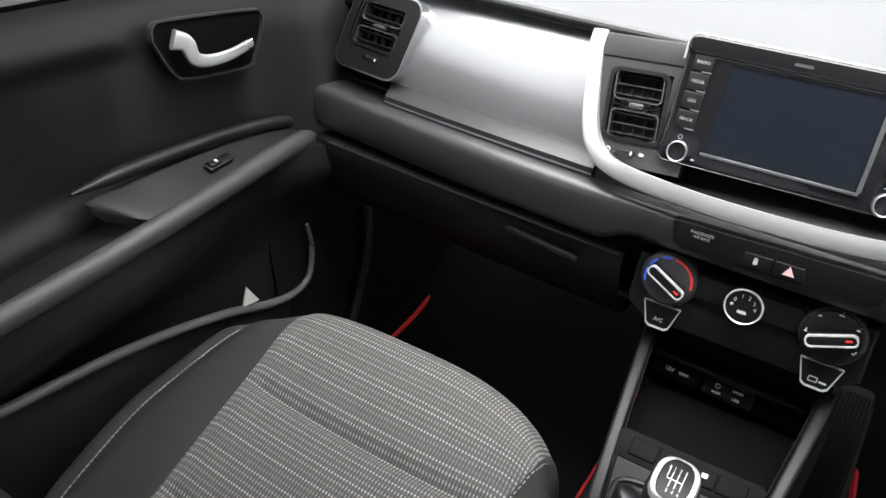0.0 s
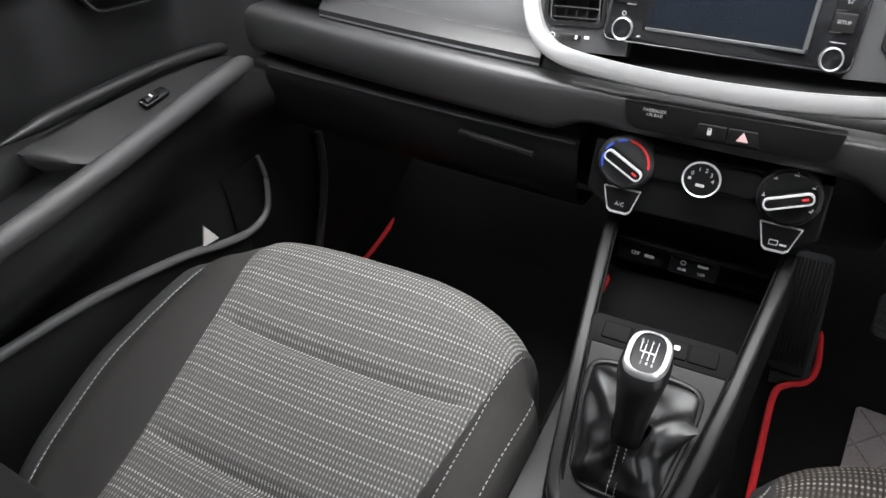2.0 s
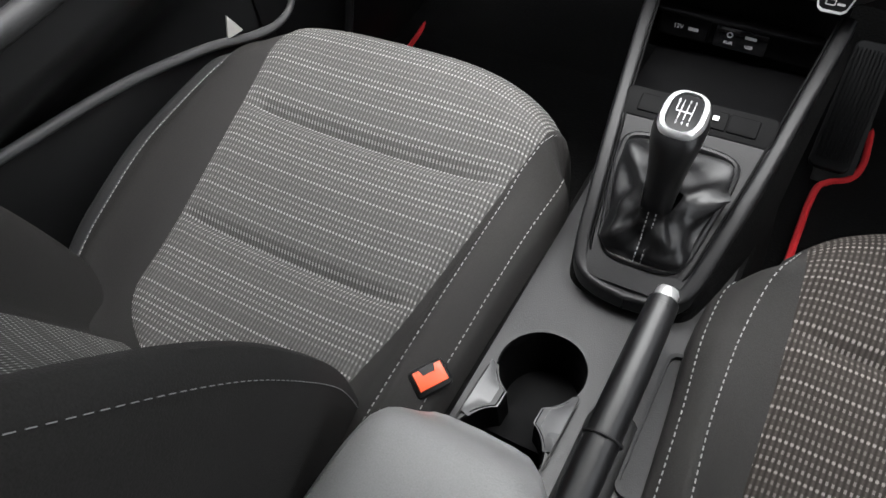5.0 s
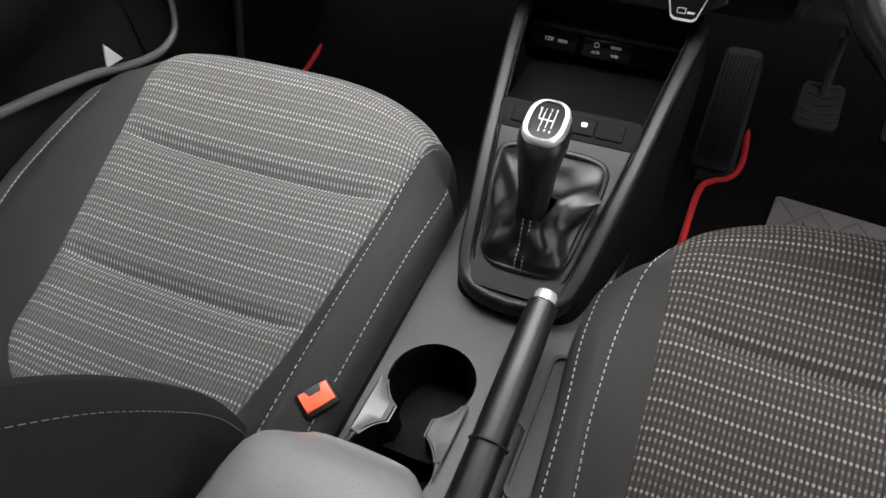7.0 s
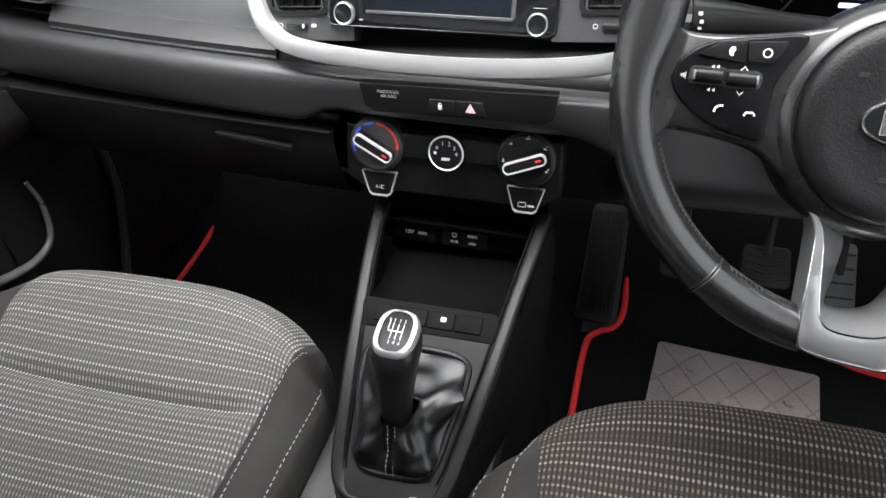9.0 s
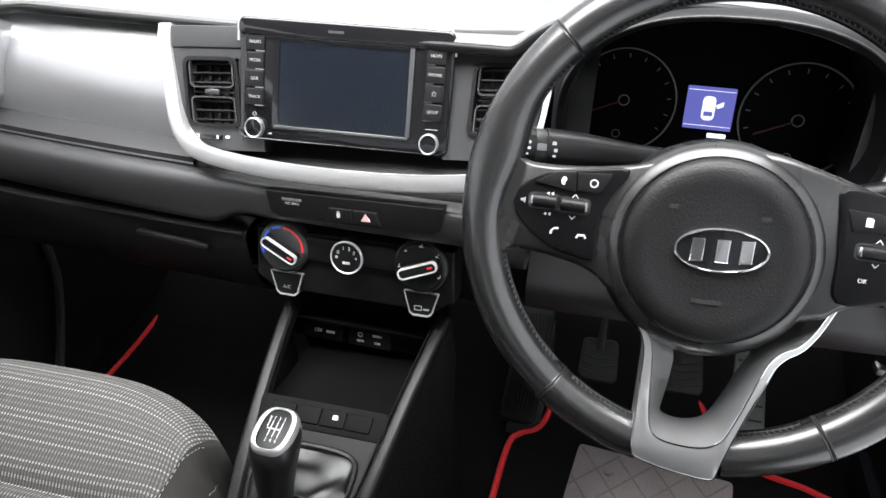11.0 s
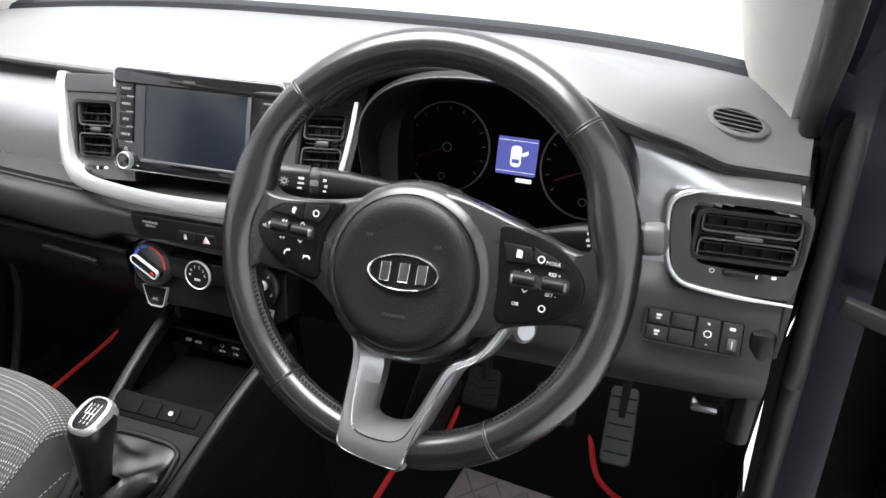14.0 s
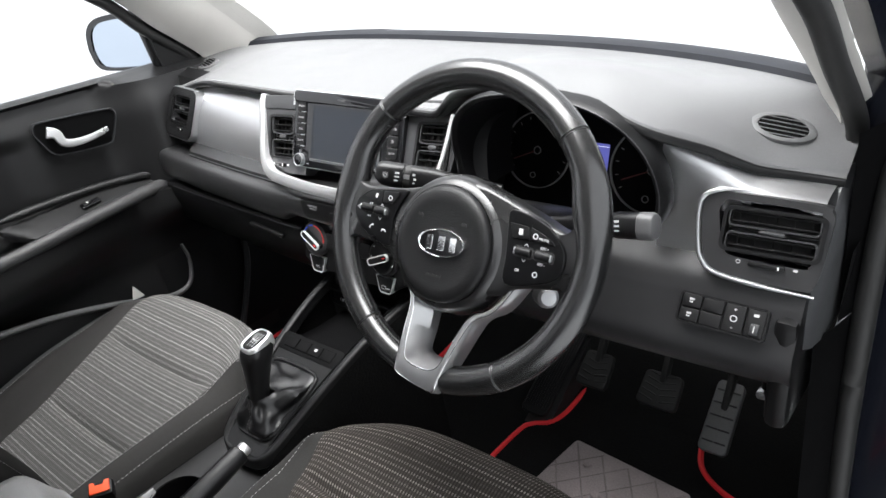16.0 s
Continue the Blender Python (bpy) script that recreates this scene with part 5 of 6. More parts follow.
part("socket_lid", plate(rrect(0.056, 0.026, 0.004), 0, 0.005, mu @ Matrix.Translation((-0.05, 0, 0)), 0.002), M_SHADE, sp)
part("port_plate", plate(rrect(0.056, 0.024, 0.003), 0, 0.003, mu @ Matrix.Translation((0.012, -0.001, 0)), 0.001), M_GLOSS, sp)
text_part("12V", 0.0068, mu @ Matrix.Translation((-0.055, 0, 0.0053)), sp)
bar(sp, mu @ Matrix.Translation((0, 0, 0.0053)), -0.0385, 0, 0.011, 0.0035, M_DIM)
part("audio_ring", frame_plate(ring(0.0032, 12), ring(0.0022, 12), 0, 0.0004, mu @ Matrix.Translation((0.0, 0.003, 0.0032))), M_WHITE, sp, smooth=False)
text_part("AUX", 0.0048, mu @ Matrix.Translation((0.0, -0.006, 0.0032)), sp)
bar(sp, mu @ Matrix.Translation((0, 0, 0.0032)), 0.022, 0.004, 0.012, 0.003)
text_part("USB", 0.0048, mu @ Matrix.Translation((0.022, -0.006, 0.0032)), sp)

# gear lever with leather gaiter
lever = thing("gear_lever", "black gear lever with silver-rimmed knob and leather gaiter", "gear lever")
rows = []
levels = [(0.0, 1.0), (0.12, 1.02), (0.3, 0.93), (0.5, 0.76), (0.7, 0.56), (0.86, 0.4), (1.0, 0.33)]
base_o = fr
cx0, cy0 = 0.0, 0.82
top_c = Vector((0.003, 0.803, 0.342))
for t, w in [(lerp(a[0], b[0], k / 4), lerp(a[1], b[1], k / 4)) for a, b in zip(levels, levels[1:]) for k in range(4)] + [levels[-1]]:
    row = []
    for k, (x, y) in enumerate(base_o):
        a = 2 * math.pi * k / len(base_o)
        bx, by, bz = x, y, tray_z(y) + 0.006
        px, py = (x - cx0) * w * 0.98, (y - cy0) * w * 0.98
        cen = Vector((0, cy0, 0)).lerp(Vector((top_c.x, top_c.y, 0)), t)
        fold = 0.0055 * math.sin(math.pi * min(1, t * 1.05)) * (math.sin(4 * a + 3 * t) + 0.6 * math.sin(7 * a - 5 * t + 1.3) + 0.35 * math.sin(14 * t + 3 * a))
        rr = Vector((px, py, 0))
        if rr.length > 1e-6:
            rr += rr.normalized() * fold * 0.7
        # a pinched ear of leather towards the driver
        ear = bell(t, 0.52, 0.13) * bell(math.atan2(py, px), 0.3, 0.24)
        rr += Vector((0.021, 0.008, 0)) * ear
        z = lerp(bz, top_c.z, t**1.15) + fold * 0.5 + 0.012 * ear
        row.append((cen.x + rr.x, cen.y + rr.y, z))
    rows.append(row)
part("gaiter", grid(rows, close_v=True), M_LEATHER, lever, "creased black leather gaiter")
kf = min(range(len(fr)), key=lambda k: (fr[k][1] - 0.772) ** 2 + (fr[k][0] - 0.0) ** 2)
for dk in (-0.0035, 0.0035):
    stitches([Vector(r[kf]) + Vector((dk, -0.0012, 0.0008)) for r in rows], lever, 0.003, 0.002, 0.0006, up=(0, -0.8, 0.6), material=M_DIM)
# knob: tapered grip leaning forward with an angled oval top
axis = Matrix.Translation((0.003, 0.806, 0.352)) @ pose(0, 0, 0, -9, 2, 0)
kn = [(0.0138, -0.022), (0.0148, -0.012), (0.0155, 0.0), (0.0165, 0.006), (0.0175, 0.02), (0.0205, 0.04), (0.0238, 0.058), (0.0245, 0.068), (0.0225, 0.076)]
rows = []
for r, z in kn:
    rows.append([axis @ Vector((0.92 * r * math.copysign(abs(math.cos(a)) ** 0.8, math.cos(a)), 1.02 * r * math.copysign(abs(math.sin(a)) ** 0.8, math.sin(a)) + 0.006 * (z / 0.08) ** 2, z + 0.16 * (r * math.sin(a)) * (z / 0.076) ** 3 * 2.2)) for a in [2 * math.pi * k / 28 for k in range(28)]])
part("knob_grip", grid(rows, close_v=True), M_LEATHER, lever, "black leather knob grip")
mkn = axis @ Matrix.Translation((0, 0.006, 0.0755)) @ pose(0, 0, 0, 22, 0, 0) @ Matrix.Diagonal((0.82, 0.88, 1, 1))
ov = [(0.0245 * math.copysign(abs(math.cos(a)) ** 0.72, math.cos(a)), 0.0285 * math.copysign(abs(math.sin(a)) ** 0.72, math.sin(a))) for a in [2 * math.pi * k / 36 for k in range(36)]]
rows = [[mkn @ Vector((x * f, y * f, z)) for x, y in ov] for f, z in ((0.98, -0.009), (1.0, -0.001), (0.97, 0.004), (0.9, 0.0075))] + [[mkn @ Vector((x * fx, y * fy, z)) for x, y in ov] for fx, fy, z in ((0.76, 0.86, 0.0084), (0.7, 0.82, 0.0078), (0.69, 0.81, 0.005))]
part("knob_ring", grid(rows, close_v=True), M_TRIM, lever, "satin silver knob ring")
part("knob_cap", plate([(x * 0.7, y * 0.82) for x, y in ov], 0.003, 0.0068, mkn, 0.001), M_POD, lever)
mcap = mkn @ Matrix.Translation((0.0016, 0, 0.007)) @ Matrix.Diagonal((0.92, 1.08, 1, 1))
for dx in (-0.0065, 0.0, 0.0065):
    bar(lever, mcap, dx, 0.0, 0.0011, 0.017, name="shift_mark")
bar(lever, mcap, 0.0, 0.0, 0.014, 0.0011, name="shift_mark")
bar(lever, mcap, -0.0115, 0.0055, 0.0011, 0.008, name="shift_mark")
bar(lever, mcap, -0.009, 0.0, 0.005, 0.0011, name="shift_mark")
for w, x, y in (("1", -0.0065, 0.0115), ("3", 0, 0.0115), ("5", 0.0065, 0.0115), ("2", -0.0065, -0.012), ("4", 0, -0.012), ("6", 0.0065, -0.012), ("R", -0.0118, 0.0115)):
    text_part(w, 0.0052, mcap @ Matrix.Translation((x, y, 0)), lever)

# handbrake
hb = thing("handbrake", "black handbrake lever with silver release button", "handbrake")
hp = spline([(0.034, 0.43, 0.245), (0.035, 0.52, 0.256), (0.036, 0.6, 0.27), (0.038, 0.68, 0.288), (0.039, 0.728, 0.3)], 6)
part("grip", sweep(hp, ring(0.0155, 20, 0.0172), scale=[0.9 + 0.12 * math.sin(math.pi * k / (len(hp) - 1)) for k in range(len(hp))]), M_LEATHER, hb, "leather-covered grip")
d = (hp[-1] - hp[-2]).normalized()
part("button", sweep([hp[-1] - d * 0.004, hp[-1] + d * 0.011, hp[-1] + d * 0.014], ring(0.0105, 20), scale=[1, 1, 0.85]), M_TRIM, hb, "silver release button")
part("collar", sweep([hp[-1] - d * 0.005, hp[-1] + d * 0.001, hp[-1] + d * 0.003], ring(0.0142, 20, 0.0158), scale=[1, 0.98, 0.85]), M_LEATHER, hb)
part("grip_seam", sweep([Vector((0.0363 + 0.0171 * math.cos(a), 0.598 - 0.0045 * math.sin(a), 0.2695 + 0.019 * math.sin(a))) for a in [2 * math.pi * k / 24 for k in range(24)]], ring(0.0011, 6), closed=True, up=(0, 1, 0.2)), M_RUBBER, hb)
part("boot", box(0.036, 0.54, 0.235, 0.045, 0.2, 0.035, 0.012, 3), M_RUBBER, hb)
tray = thing("coin_tray", "narrow open tray beside the handbrake", "tray")
o = rrect(0.03, 0.15, 0.01)
part("tray_rim", frame_plate(o, [(x * 0.82, y * 0.95) for x, y in o], 0, 0.006, pose(0.072, 0.645, 0.2405, 0, 0, 0)), M_RAIL, tray)
part("tray_floor", plate([(x * 0.82, y * 0.95) for x, y in o], 0, 0.001, pose(0.072, 0.645, 0.2408, 0, 0, 0)), M_BLACK, tray)

# armrest
arm = console
rows = []
for k in range(25):
    y = 0.528 - 0.388 * (1 - k / 24) ** 1.9
    end = 1 - smooth01((y - 0.485) / 0.045)
    top = 0.388 - 0.045 * (1 - end) ** 1.6 + 0.004 * math.sin(math.pi * (y - 0.14) / 0.39)
    w = 0.074 * math.sqrt(max(0.3, 1 - 0.62 * max(0, (y - 0.43) / 0.098) ** 3))
    prof = [(-1.0, -0.07), (-1.0, -0.028), (-0.96, -0.012), (-0.86, -0.003), (-0.6, 0.0015), (0, 0.004), (0.6, 0.0015), (0.86, -0.003), (0.96, -0.012), (1.0, -0.028), (1.0, -0.07)]
    rows.append([(-0.036 + w * u, y, top + dz) for u, dz in prof])
rows.append([(-0.036 + 0.04 * u, 0.532, 0.325 + dz * 0.6) for u, dz in [(-1.0, -0.07), (-1.0, -0.028), (-0.96, -0.012), (-0.86, -0.003), (-0.6, 0.0015), (0, 0.004), (0.6, 0.0015), (0.86, -0.003), (0.96, -0.012), (1.0, -0.028), (1.0, -0.07)]])
part("armrest_pad", grid(rows), M_ARMREST, arm, "grey padded vinyl armrest")
part("armrest_base", box(-0.036, 0.24, 0.27, 0.1, 0.2, 0.075, 0.012), M_BLACK, arm)
for sgn in (-1, 1):
    stitches([(-0.036 + sgn * lerp(0.0665, 0.062, smooth01((t - 0.7) / 0.3)), lerp(0.16, 0.5, t), 0.3865 - 0.012 * smooth01((t - 0.88) / 0.12)) for t in [k / 40 for k in range(41)]], arm, 0.004, 0.003, 0.0007, material=M_STITCH)


# ---- seats ----
def seat(name, label, place, mirror, recline, cloth, bulge=0.012, broad=False):
    """Front seat: cushion, backrest, uneven side bolsters, seams and base. Inboard is +x, turned over by mirror."""
    t = thing(name, label, "car seat", place, group="front seats")


    def M(x, y, z):
        return Vector((x * mirror, y, z))

    line = spline([(0, y, z) for y, z in ((0.43, 0.178), (0.5, 0.192), (0.6, 0.217), (0.655, 0.236), (0.73, 0.267), (0.80, 0.296), (0.87, 0.325), (0.905, 0.336), (0.93, 0.334), (0.95, 0.32), (0.96, 0.3), (0.963, 0.26), (0.96, 0.2), (0.945, 0.12))], 14)
    n = len(line)
    arc = [0.0]
    for a, b in zip(line, line[1:]):
        arc.append(arc[-1] + (b - a).length)
    turn = int(n * 0.66)

    def yy(i):
        return line[i].y if i < turn else 0.94 + 0.02 * (i - turn) / (n - turn)

    def edge_x(s, y):
        """The cloth's edge: parallel to the car outboard, drawn in towards the back inboard, round at the rear."""
        w = curve1(y, [(0.43, 0.168), (0.9, 0.174), (0.97, 0.182)]) if s < 0 else curve1(y, [(0.43, 0.18), (0.615, 0.188), (0.722, 0.192), (0.824, 0.199), (0.915, 0.205), (0.97, 0.198)] if broad else [(0.43, 0.112), (0.566, 0.13), (0.64, 0.151), (0.785, 0.186), (0.893, 0.206), (0.97, 0.198)])
        if y < 0.575:
            q = min(1, (0.575 - y) / 0.09)
            w *= math.sqrt(max(0.0, 1 - 0.93 * q * q)) if q < 1 else 0.26
        return w

    def plan(x, y):
        """The front edge is rounded in plan, the more so inboard."""
        k = smooth01((y - 0.80) / 0.15)
        return y - (0.036 if x > 0 else 0.014) * k * min(1.6, abs(x / 0.19) ** 3.0 if x > 0 else abs(x / 0.19) ** 5.0)

    rows, uvs = [], []
    for i, p in enumerate(line):
        if p.y < 0.486 and i < n / 2:
            continue
        y = yy(i)
        front = 1 - smooth01((y - 0.86) / 0.09)
        low = i > n * 0.6
        groove = 0 if low else -0.0085 * (bell(p.y, 0.8, 0.0075) + bell(p.y, 0.655, 0.0075))
        puff = 0.004 * (abs(math.sin(math.pi * (p.y - 0.51) / 0.145)) if p.y < 0.935 else 0.5)
        row, urow = [], []
        for k in range(37):
            u = k / 18 - 1
            x = u * edge_x(-1 if u < 0 else 1, y)
            side = -0.006 * max(0, (abs(u) - 0.88) / 0.12) ** 2
            dish = 0.01 * front * (abs(u) ** 2.2)
            drop = -(0.02 if u > 0 else 0.008) * (1 - front) * abs(u) ** 3
            row.append(M(x, plan(x, p.y), p.z + groove * (1 - abs(u) ** 10) + puff * (1 - u * u) + dish + side + drop))
            urow.append((x, arc[i]))
        rows.append(row)
        uvs.append(urow)
    part("seat_insert", grid(rows, uvs=uvs), cloth, t, "grey woven cloth with pale dashes")
    for s in (-1, 1):
        rows, l1, l2 = [], [], []
        for i, p in enumerate(line):
            y = yy(i)
            front = 1 - smooth01((y - 0.86) / 0.09)
            w = edge_x(s, y) - 0.001
            e = p.z + 0.01 * front - 0.006 - (0.02 if s > 0 else 0.008) * (1 - front)
            low = smooth01((i - turn + 6) / 14)
            if s > 0:
                x1 = max(w + 0.004, curve1(y, [(0.43, 0.218), (0.6, 0.224), (0.7, 0.232), (0.76, 0.233), (0.83, 0.227), (0.91, 0.211), (0.95, 0.205)] if broad else [(0.43, 0.17), (0.526, 0.19), (0.78, 0.194), (0.87, 0.204), (0.93, 0.21)]))
                x2 = curve1(y, [(0.43, 0.246), (0.6, 0.25), (0.7, 0.255), (0.78, 0.261), (0.83, 0.259), (0.89, 0.246), (0.93, 0.224), (0.97, 0.21)] if broad else [(0.43, 0.205), (0.55, 0.226), (0.75, 0.229), (0.85, 0.234), (0.885, 0.232), (0.92, 0.222), (0.97, 0.212)])
                x2 = max(x2, x1 + 0.006)
                x3 = x2 + bulge * curve1(y, [(0.43, 1.0), (0.78, 1.0), (0.86, 0.75), (0.93, 0.15)])
                z1 = max(e + 0.002, curve1(y, [(0.43, 0.255), (0.6, 0.282), (0.8, 0.298), (0.88, 0.31), (0.93, 0.31)])) if low == 0 else e + 0.002
                z2 = curve1(y, [(0.43, 0.24), (0.6, 0.27), (0.8, 0.284), (0.86, 0.286), (0.9, 0.275), (0.94, 0.255)])
                z1 = lerp(z1, min(z1, e - 0.004), smooth01((y - 0.85) / 0.05))
                z2 = min(z2, z1 - 0.004)
            else:
                x2 = curve1(y, [(0.43, 0.16), (0.513, 0.205), (0.6, 0.236), (0.727, 0.256), (0.86, 0.25), (0.9, 0.236), (0.94, 0.212), (0.97, 0.198)])
                x2 = max(x2, w + 0.02)
                x1 = lerp(w, x2, 0.5)
                x3 = x2 + curve1(y, [(0.43, 0.02), (0.6, 0.034), (0.86, 0.032), (0.94, 0.008)])
                z2 = curve1(y, [(0.43, 0.23), (0.6, 0.262), (0.727, 0.284), (0.88, 0.302), (0.93, 0.295)])
                z1 = max(e, z2) * 0.6 + min(e, z2) * 0.4 + 0.008 * front
            if low > 0:
                z1, z2 = lerp(z1, e - 0.003, low), lerp(min(z2, e - 0.004), e - 0.016, low)
            prof = [(w, e), (lerp(w, x1, 0.5), lerp(e, z1, 0.42)), (x1, z1), (lerp(x1, x2, 0.5), lerp(z1, z2, 0.5) + 0.006 * (1 - low)), (x2, z2), (lerp(x2, x3, 0.7), z2 - (0.014 if s > 0 else 0.004)), (x3, z2 - (0.045 if s > 0 else 0.024)), (x3, lerp(z2, 0.1, 0.6)), (x3 - 0.014, 0.1)]
            sm = spline([(a, 0, c) for a, c in prof], 4)
            rows.append([M(s * q.x, plan(s * q.x, p.y), q.z) for q in sm])
            if i < turn and p.y > 0.47 and y < 0.925:
                if s > 0:
                    l1.append(rows[-1][8] + Vector((0, 0, 0.0008)))
                l2.append(rows[-1][16] + Vector((0, 0, 0.001)))
        part("side_bolster", grid([r[:17] for r in rows]), M_BOLSTER, t, "charcoal cloth side bolster")
        part("bolster_edge", grid([r[16:] for r in rows]), M_PIPING if s < 0 else M_BOLSTER, t, "black vinyl bolster edge" if s < 0 else "")
        for l in (l1, l2):
            if l:
                stitches(l, t, 0.004, 0.003, 0.0006)
        if s < 0:
            part("piping", sweep([v + Vector((-0.002 * mirror * -s, 0, -0.003)) for v in l2], ring(0.003, 8)), M_PIPING, t, "thin vinyl piping")
    # backrest on its own inclined plane: x across, y up the back, z out of it
    mb = pose(0, 0.462, 0.228, 90 - recline, 0, 180)
    H = 0.6
    rows, uvs = [], []
    for k in range(49):
        v = k / 48
        y = lerp(-0.03, H - 0.03, v)
        w = curve1(v, [(0, 0.13), (0.3, 0.145), (0.7, 0.17), (1, 0.15)])
        zz = 0.012 + 0.02 * math.sin(math.pi * v) - 0.03 * smooth01((v - 0.9) / 0.1)
        g = -0.007 * (bell(y, 0.19, 0.008) + bell(y, 0.37, 0.008))
        rows.append([mb @ Vector((u * w, y, zz + g + 0.012 * u * u - 0.006 * max(0, (abs(u) - 0.86) / 0.14) ** 2)) for u in [q / 12 - 1 for q in range(25)]])
        uvs.append([(u * w, y) for u in [q / 12 - 1 for q in range(25)]])
    part("back_insert", grid(rows, uvs=uvs), cloth, t, "grey woven cloth back panel")
    for s in (-1, 1):
        rows, l1 = [], []
        inboard = s * mirror < 0
        for k in range(49):
            v = k / 48
            y = lerp(-0.05, H, v)
            w = curve1(v, [(0, 0.13), (0.3, 0.145), (0.7, 0.17), (1, 0.15)]) - 0.001
            b = 0.02 + 0.075 * math.sin(math.pi * min(1, 0.12 + 0.95 * v)) ** 0.8
            b *= (1 - 0.7 * smooth01((v - 0.85) / 0.15)) * (1 + (0.16 * smooth01((v - 0.3) / 0.4) if inboard else 0))
            ow = curve1(v, [(0, 0.165), (0.12, 0.185), (0.25, 0.21), (0.45, 0.24), (0.65, 0.255), (1, 0.2)]) if inboard else curve1(v, [(0, 0.225), (0.25, 0.25), (0.65, 0.262), (1, 0.2)])
            base = 0.017 + 0.02 * math.sin(math.pi * v) - 0.03 * smooth01((v - 0.9) / 0.1)
            prof = [(w, base), (lerp(w, ow, 0.15), base + 0.1 * b), (lerp(w, ow, 0.45), base + 0.7 * b), (lerp(w, ow, 0.72), base + b), (lerp(w, ow, 0.92), base + 0.85 * b), (ow, base + 0.35 * b), (ow + 0.006, base - 0.03), (ow - 0.01, -0.06)]
            sm = spline([(a, 0, c) for a, c in prof], 3)
            rows.append([mb @ Vector((s * q.x, y, q.z)) for q in sm])
            l1.append(mb @ Vector((s * (sm[12].x + 0.0006), y, sm[12].z + 0.0006)))
        part("back_bolster", grid([r[:14] for r in rows]), M_BOLSTER, t, "charcoal cloth back bolster")
        part("back_edge", grid([r[13:] for r in rows]), M_BOLSTER, t)
        stitches(l1, t, 0.004, 0.003, 0.0005, up=(s * 0.4, 0.8, 0.4), material=M_DIM)
    part("back_shell", sweep([mb @ Vector((0, y, -0.045)) for y in (-0.05, 0.1, 0.3, 0.5, H)], rrect(0.4, 0.07, 0.03, 4), scale=[0.8, 1.0, 1.2, 1.2, 0.98], up=tuple(mb.to_3x3() @ Vector((0, 0, 1)))), M_BLACK, t)
    part("seat_base", box(0, 0.69, 0.12, 0.4, 0.46, 0.1, 0.02), M_BLACK, t)
    for x in (-0.17, 0.17):
        part("runner", box(x, 0.68, 0.035, 0.03, 0.56, 0.07, 0.006), M_BLACK, t)
    return t


seat("front_seat", "grey woven cloth front passenger seat with charcoal bolsters", pose(-0.34, 0, 0), 1, 31, M_CLOTH)
seat("front_seat", "grey woven cloth driver seat with charcoal bolsters", pose(0.34, -0.045, -0.012), -1, 36, M_CLOTH_SHADED, 0.012, True)

# belt buckles beside the console
for x, y, z in ((-0.117, 0.58, 0.276), (0.11, 0.47, 0.27)):
    bk = thing("belt_buckle", "black seat belt buckle with orange-red release button", "belt buckle", pose(x, y, z, 24, 0, 58 if x < 0 else 16), group="belt buckles")
    part("housing", box(0, 0, -0.03, 0.036, 0.026, 0.066, 0.005), M_BLACK, bk)
    part("release_button", plate([(-0.014, -0.009), (0.014, -0.009), (0.014, 0.009), (0.008, 0.009), (0.006, 0.003), (-0.006, 0.003), (-0.008, 0.009), (-0.014, 0.009)], 0, 0.006, pose(0, 0.001, 0.0, 0, 0, 0), 0.001), M_BUCKLE, bk, "orange-red release button")
    part("strap", box(0, 0, -0.13, 0.026, 0.008, 0.15, 0.003), M_RUBBER, bk)

# ---- floor, mats and pedals ----
floor = thing("floor", "black carpeted car floor", "floor", kind="structure")
bm = grid([[(x, y, z) for y, z in ((-0.6, -0.012), (0.4, -0.012), (1.0, -0.012), (1.35, -0.012), (1.48, 0.01), (1.6, 0.09), (1.7, 0.25), (1.72, 0.5))] for x in (-0.72, -0.4, 0.0, 0.4, 0.72)])
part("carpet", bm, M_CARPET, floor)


def mat_piece(name, outline, label):
    t = thing(name, label, "floor mat", group="floor mats")
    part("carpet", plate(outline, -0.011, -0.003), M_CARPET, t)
    part("binding", sweep([(x, y, -0.003) for x, y in outline], ring(0.0055, 8), closed=True), M_RED, t, "bright red edge binding")
    return t


do = [(p.x, p.y) for p in spline([(0.128, 0.72, 0), (0.138, 0.9, 0), (0.14, 1.1, 0), (0.143, 1.25, 0), (0.158, 1.285, 0), (0.185, 1.305, 0), (0.198, 1.35, 0), (0.198, 1.46, 0), (0.222, 1.515, 0), (0.28, 1.528, 0), (0.36, 1.51, 0), (0.42, 1.48, 0), (0.455, 1.43, 0), (0.485, 1.34, 0), (0.54, 1.295, 0), (0.62, 1.27, 0), (0.655, 1.22, 0), (0.655, 0.95, 0), (0.64, 0.72, 0)], 6)]
dm = mat_piece("floor_mat", do, "black driver floor mat with red binding and grey heel pad")
MHP = pose(0.364, 1.124, 0, 0, 0, -6)
part("heel_pad", plate(rrect(0.242, 0.30, 0.008), -0.004, 0.0, MHP, 0.001), M_HEEL, dm, "worn grey felt heel pad")
bm = bmesh.new()
for k in range(-9, 10):
    for sgn in (-1, 1):
        c = k * 0.07
        pts = []
        for q in range(41):
            x = -0.12 + 0.24 * q / 40
            y = sgn * (x * 1.25) + c
            if abs(y) < 0.143:
                pts.append(MHP @ Vector((x, y, 0.0002)))
        if len(pts) > 3:
            sweep(pts, [(0.0016, 0), (0, 0.0009), (-0.0016, 0)], bm=bm)
part("pad_ribs", bm, M_SEAM, dm)
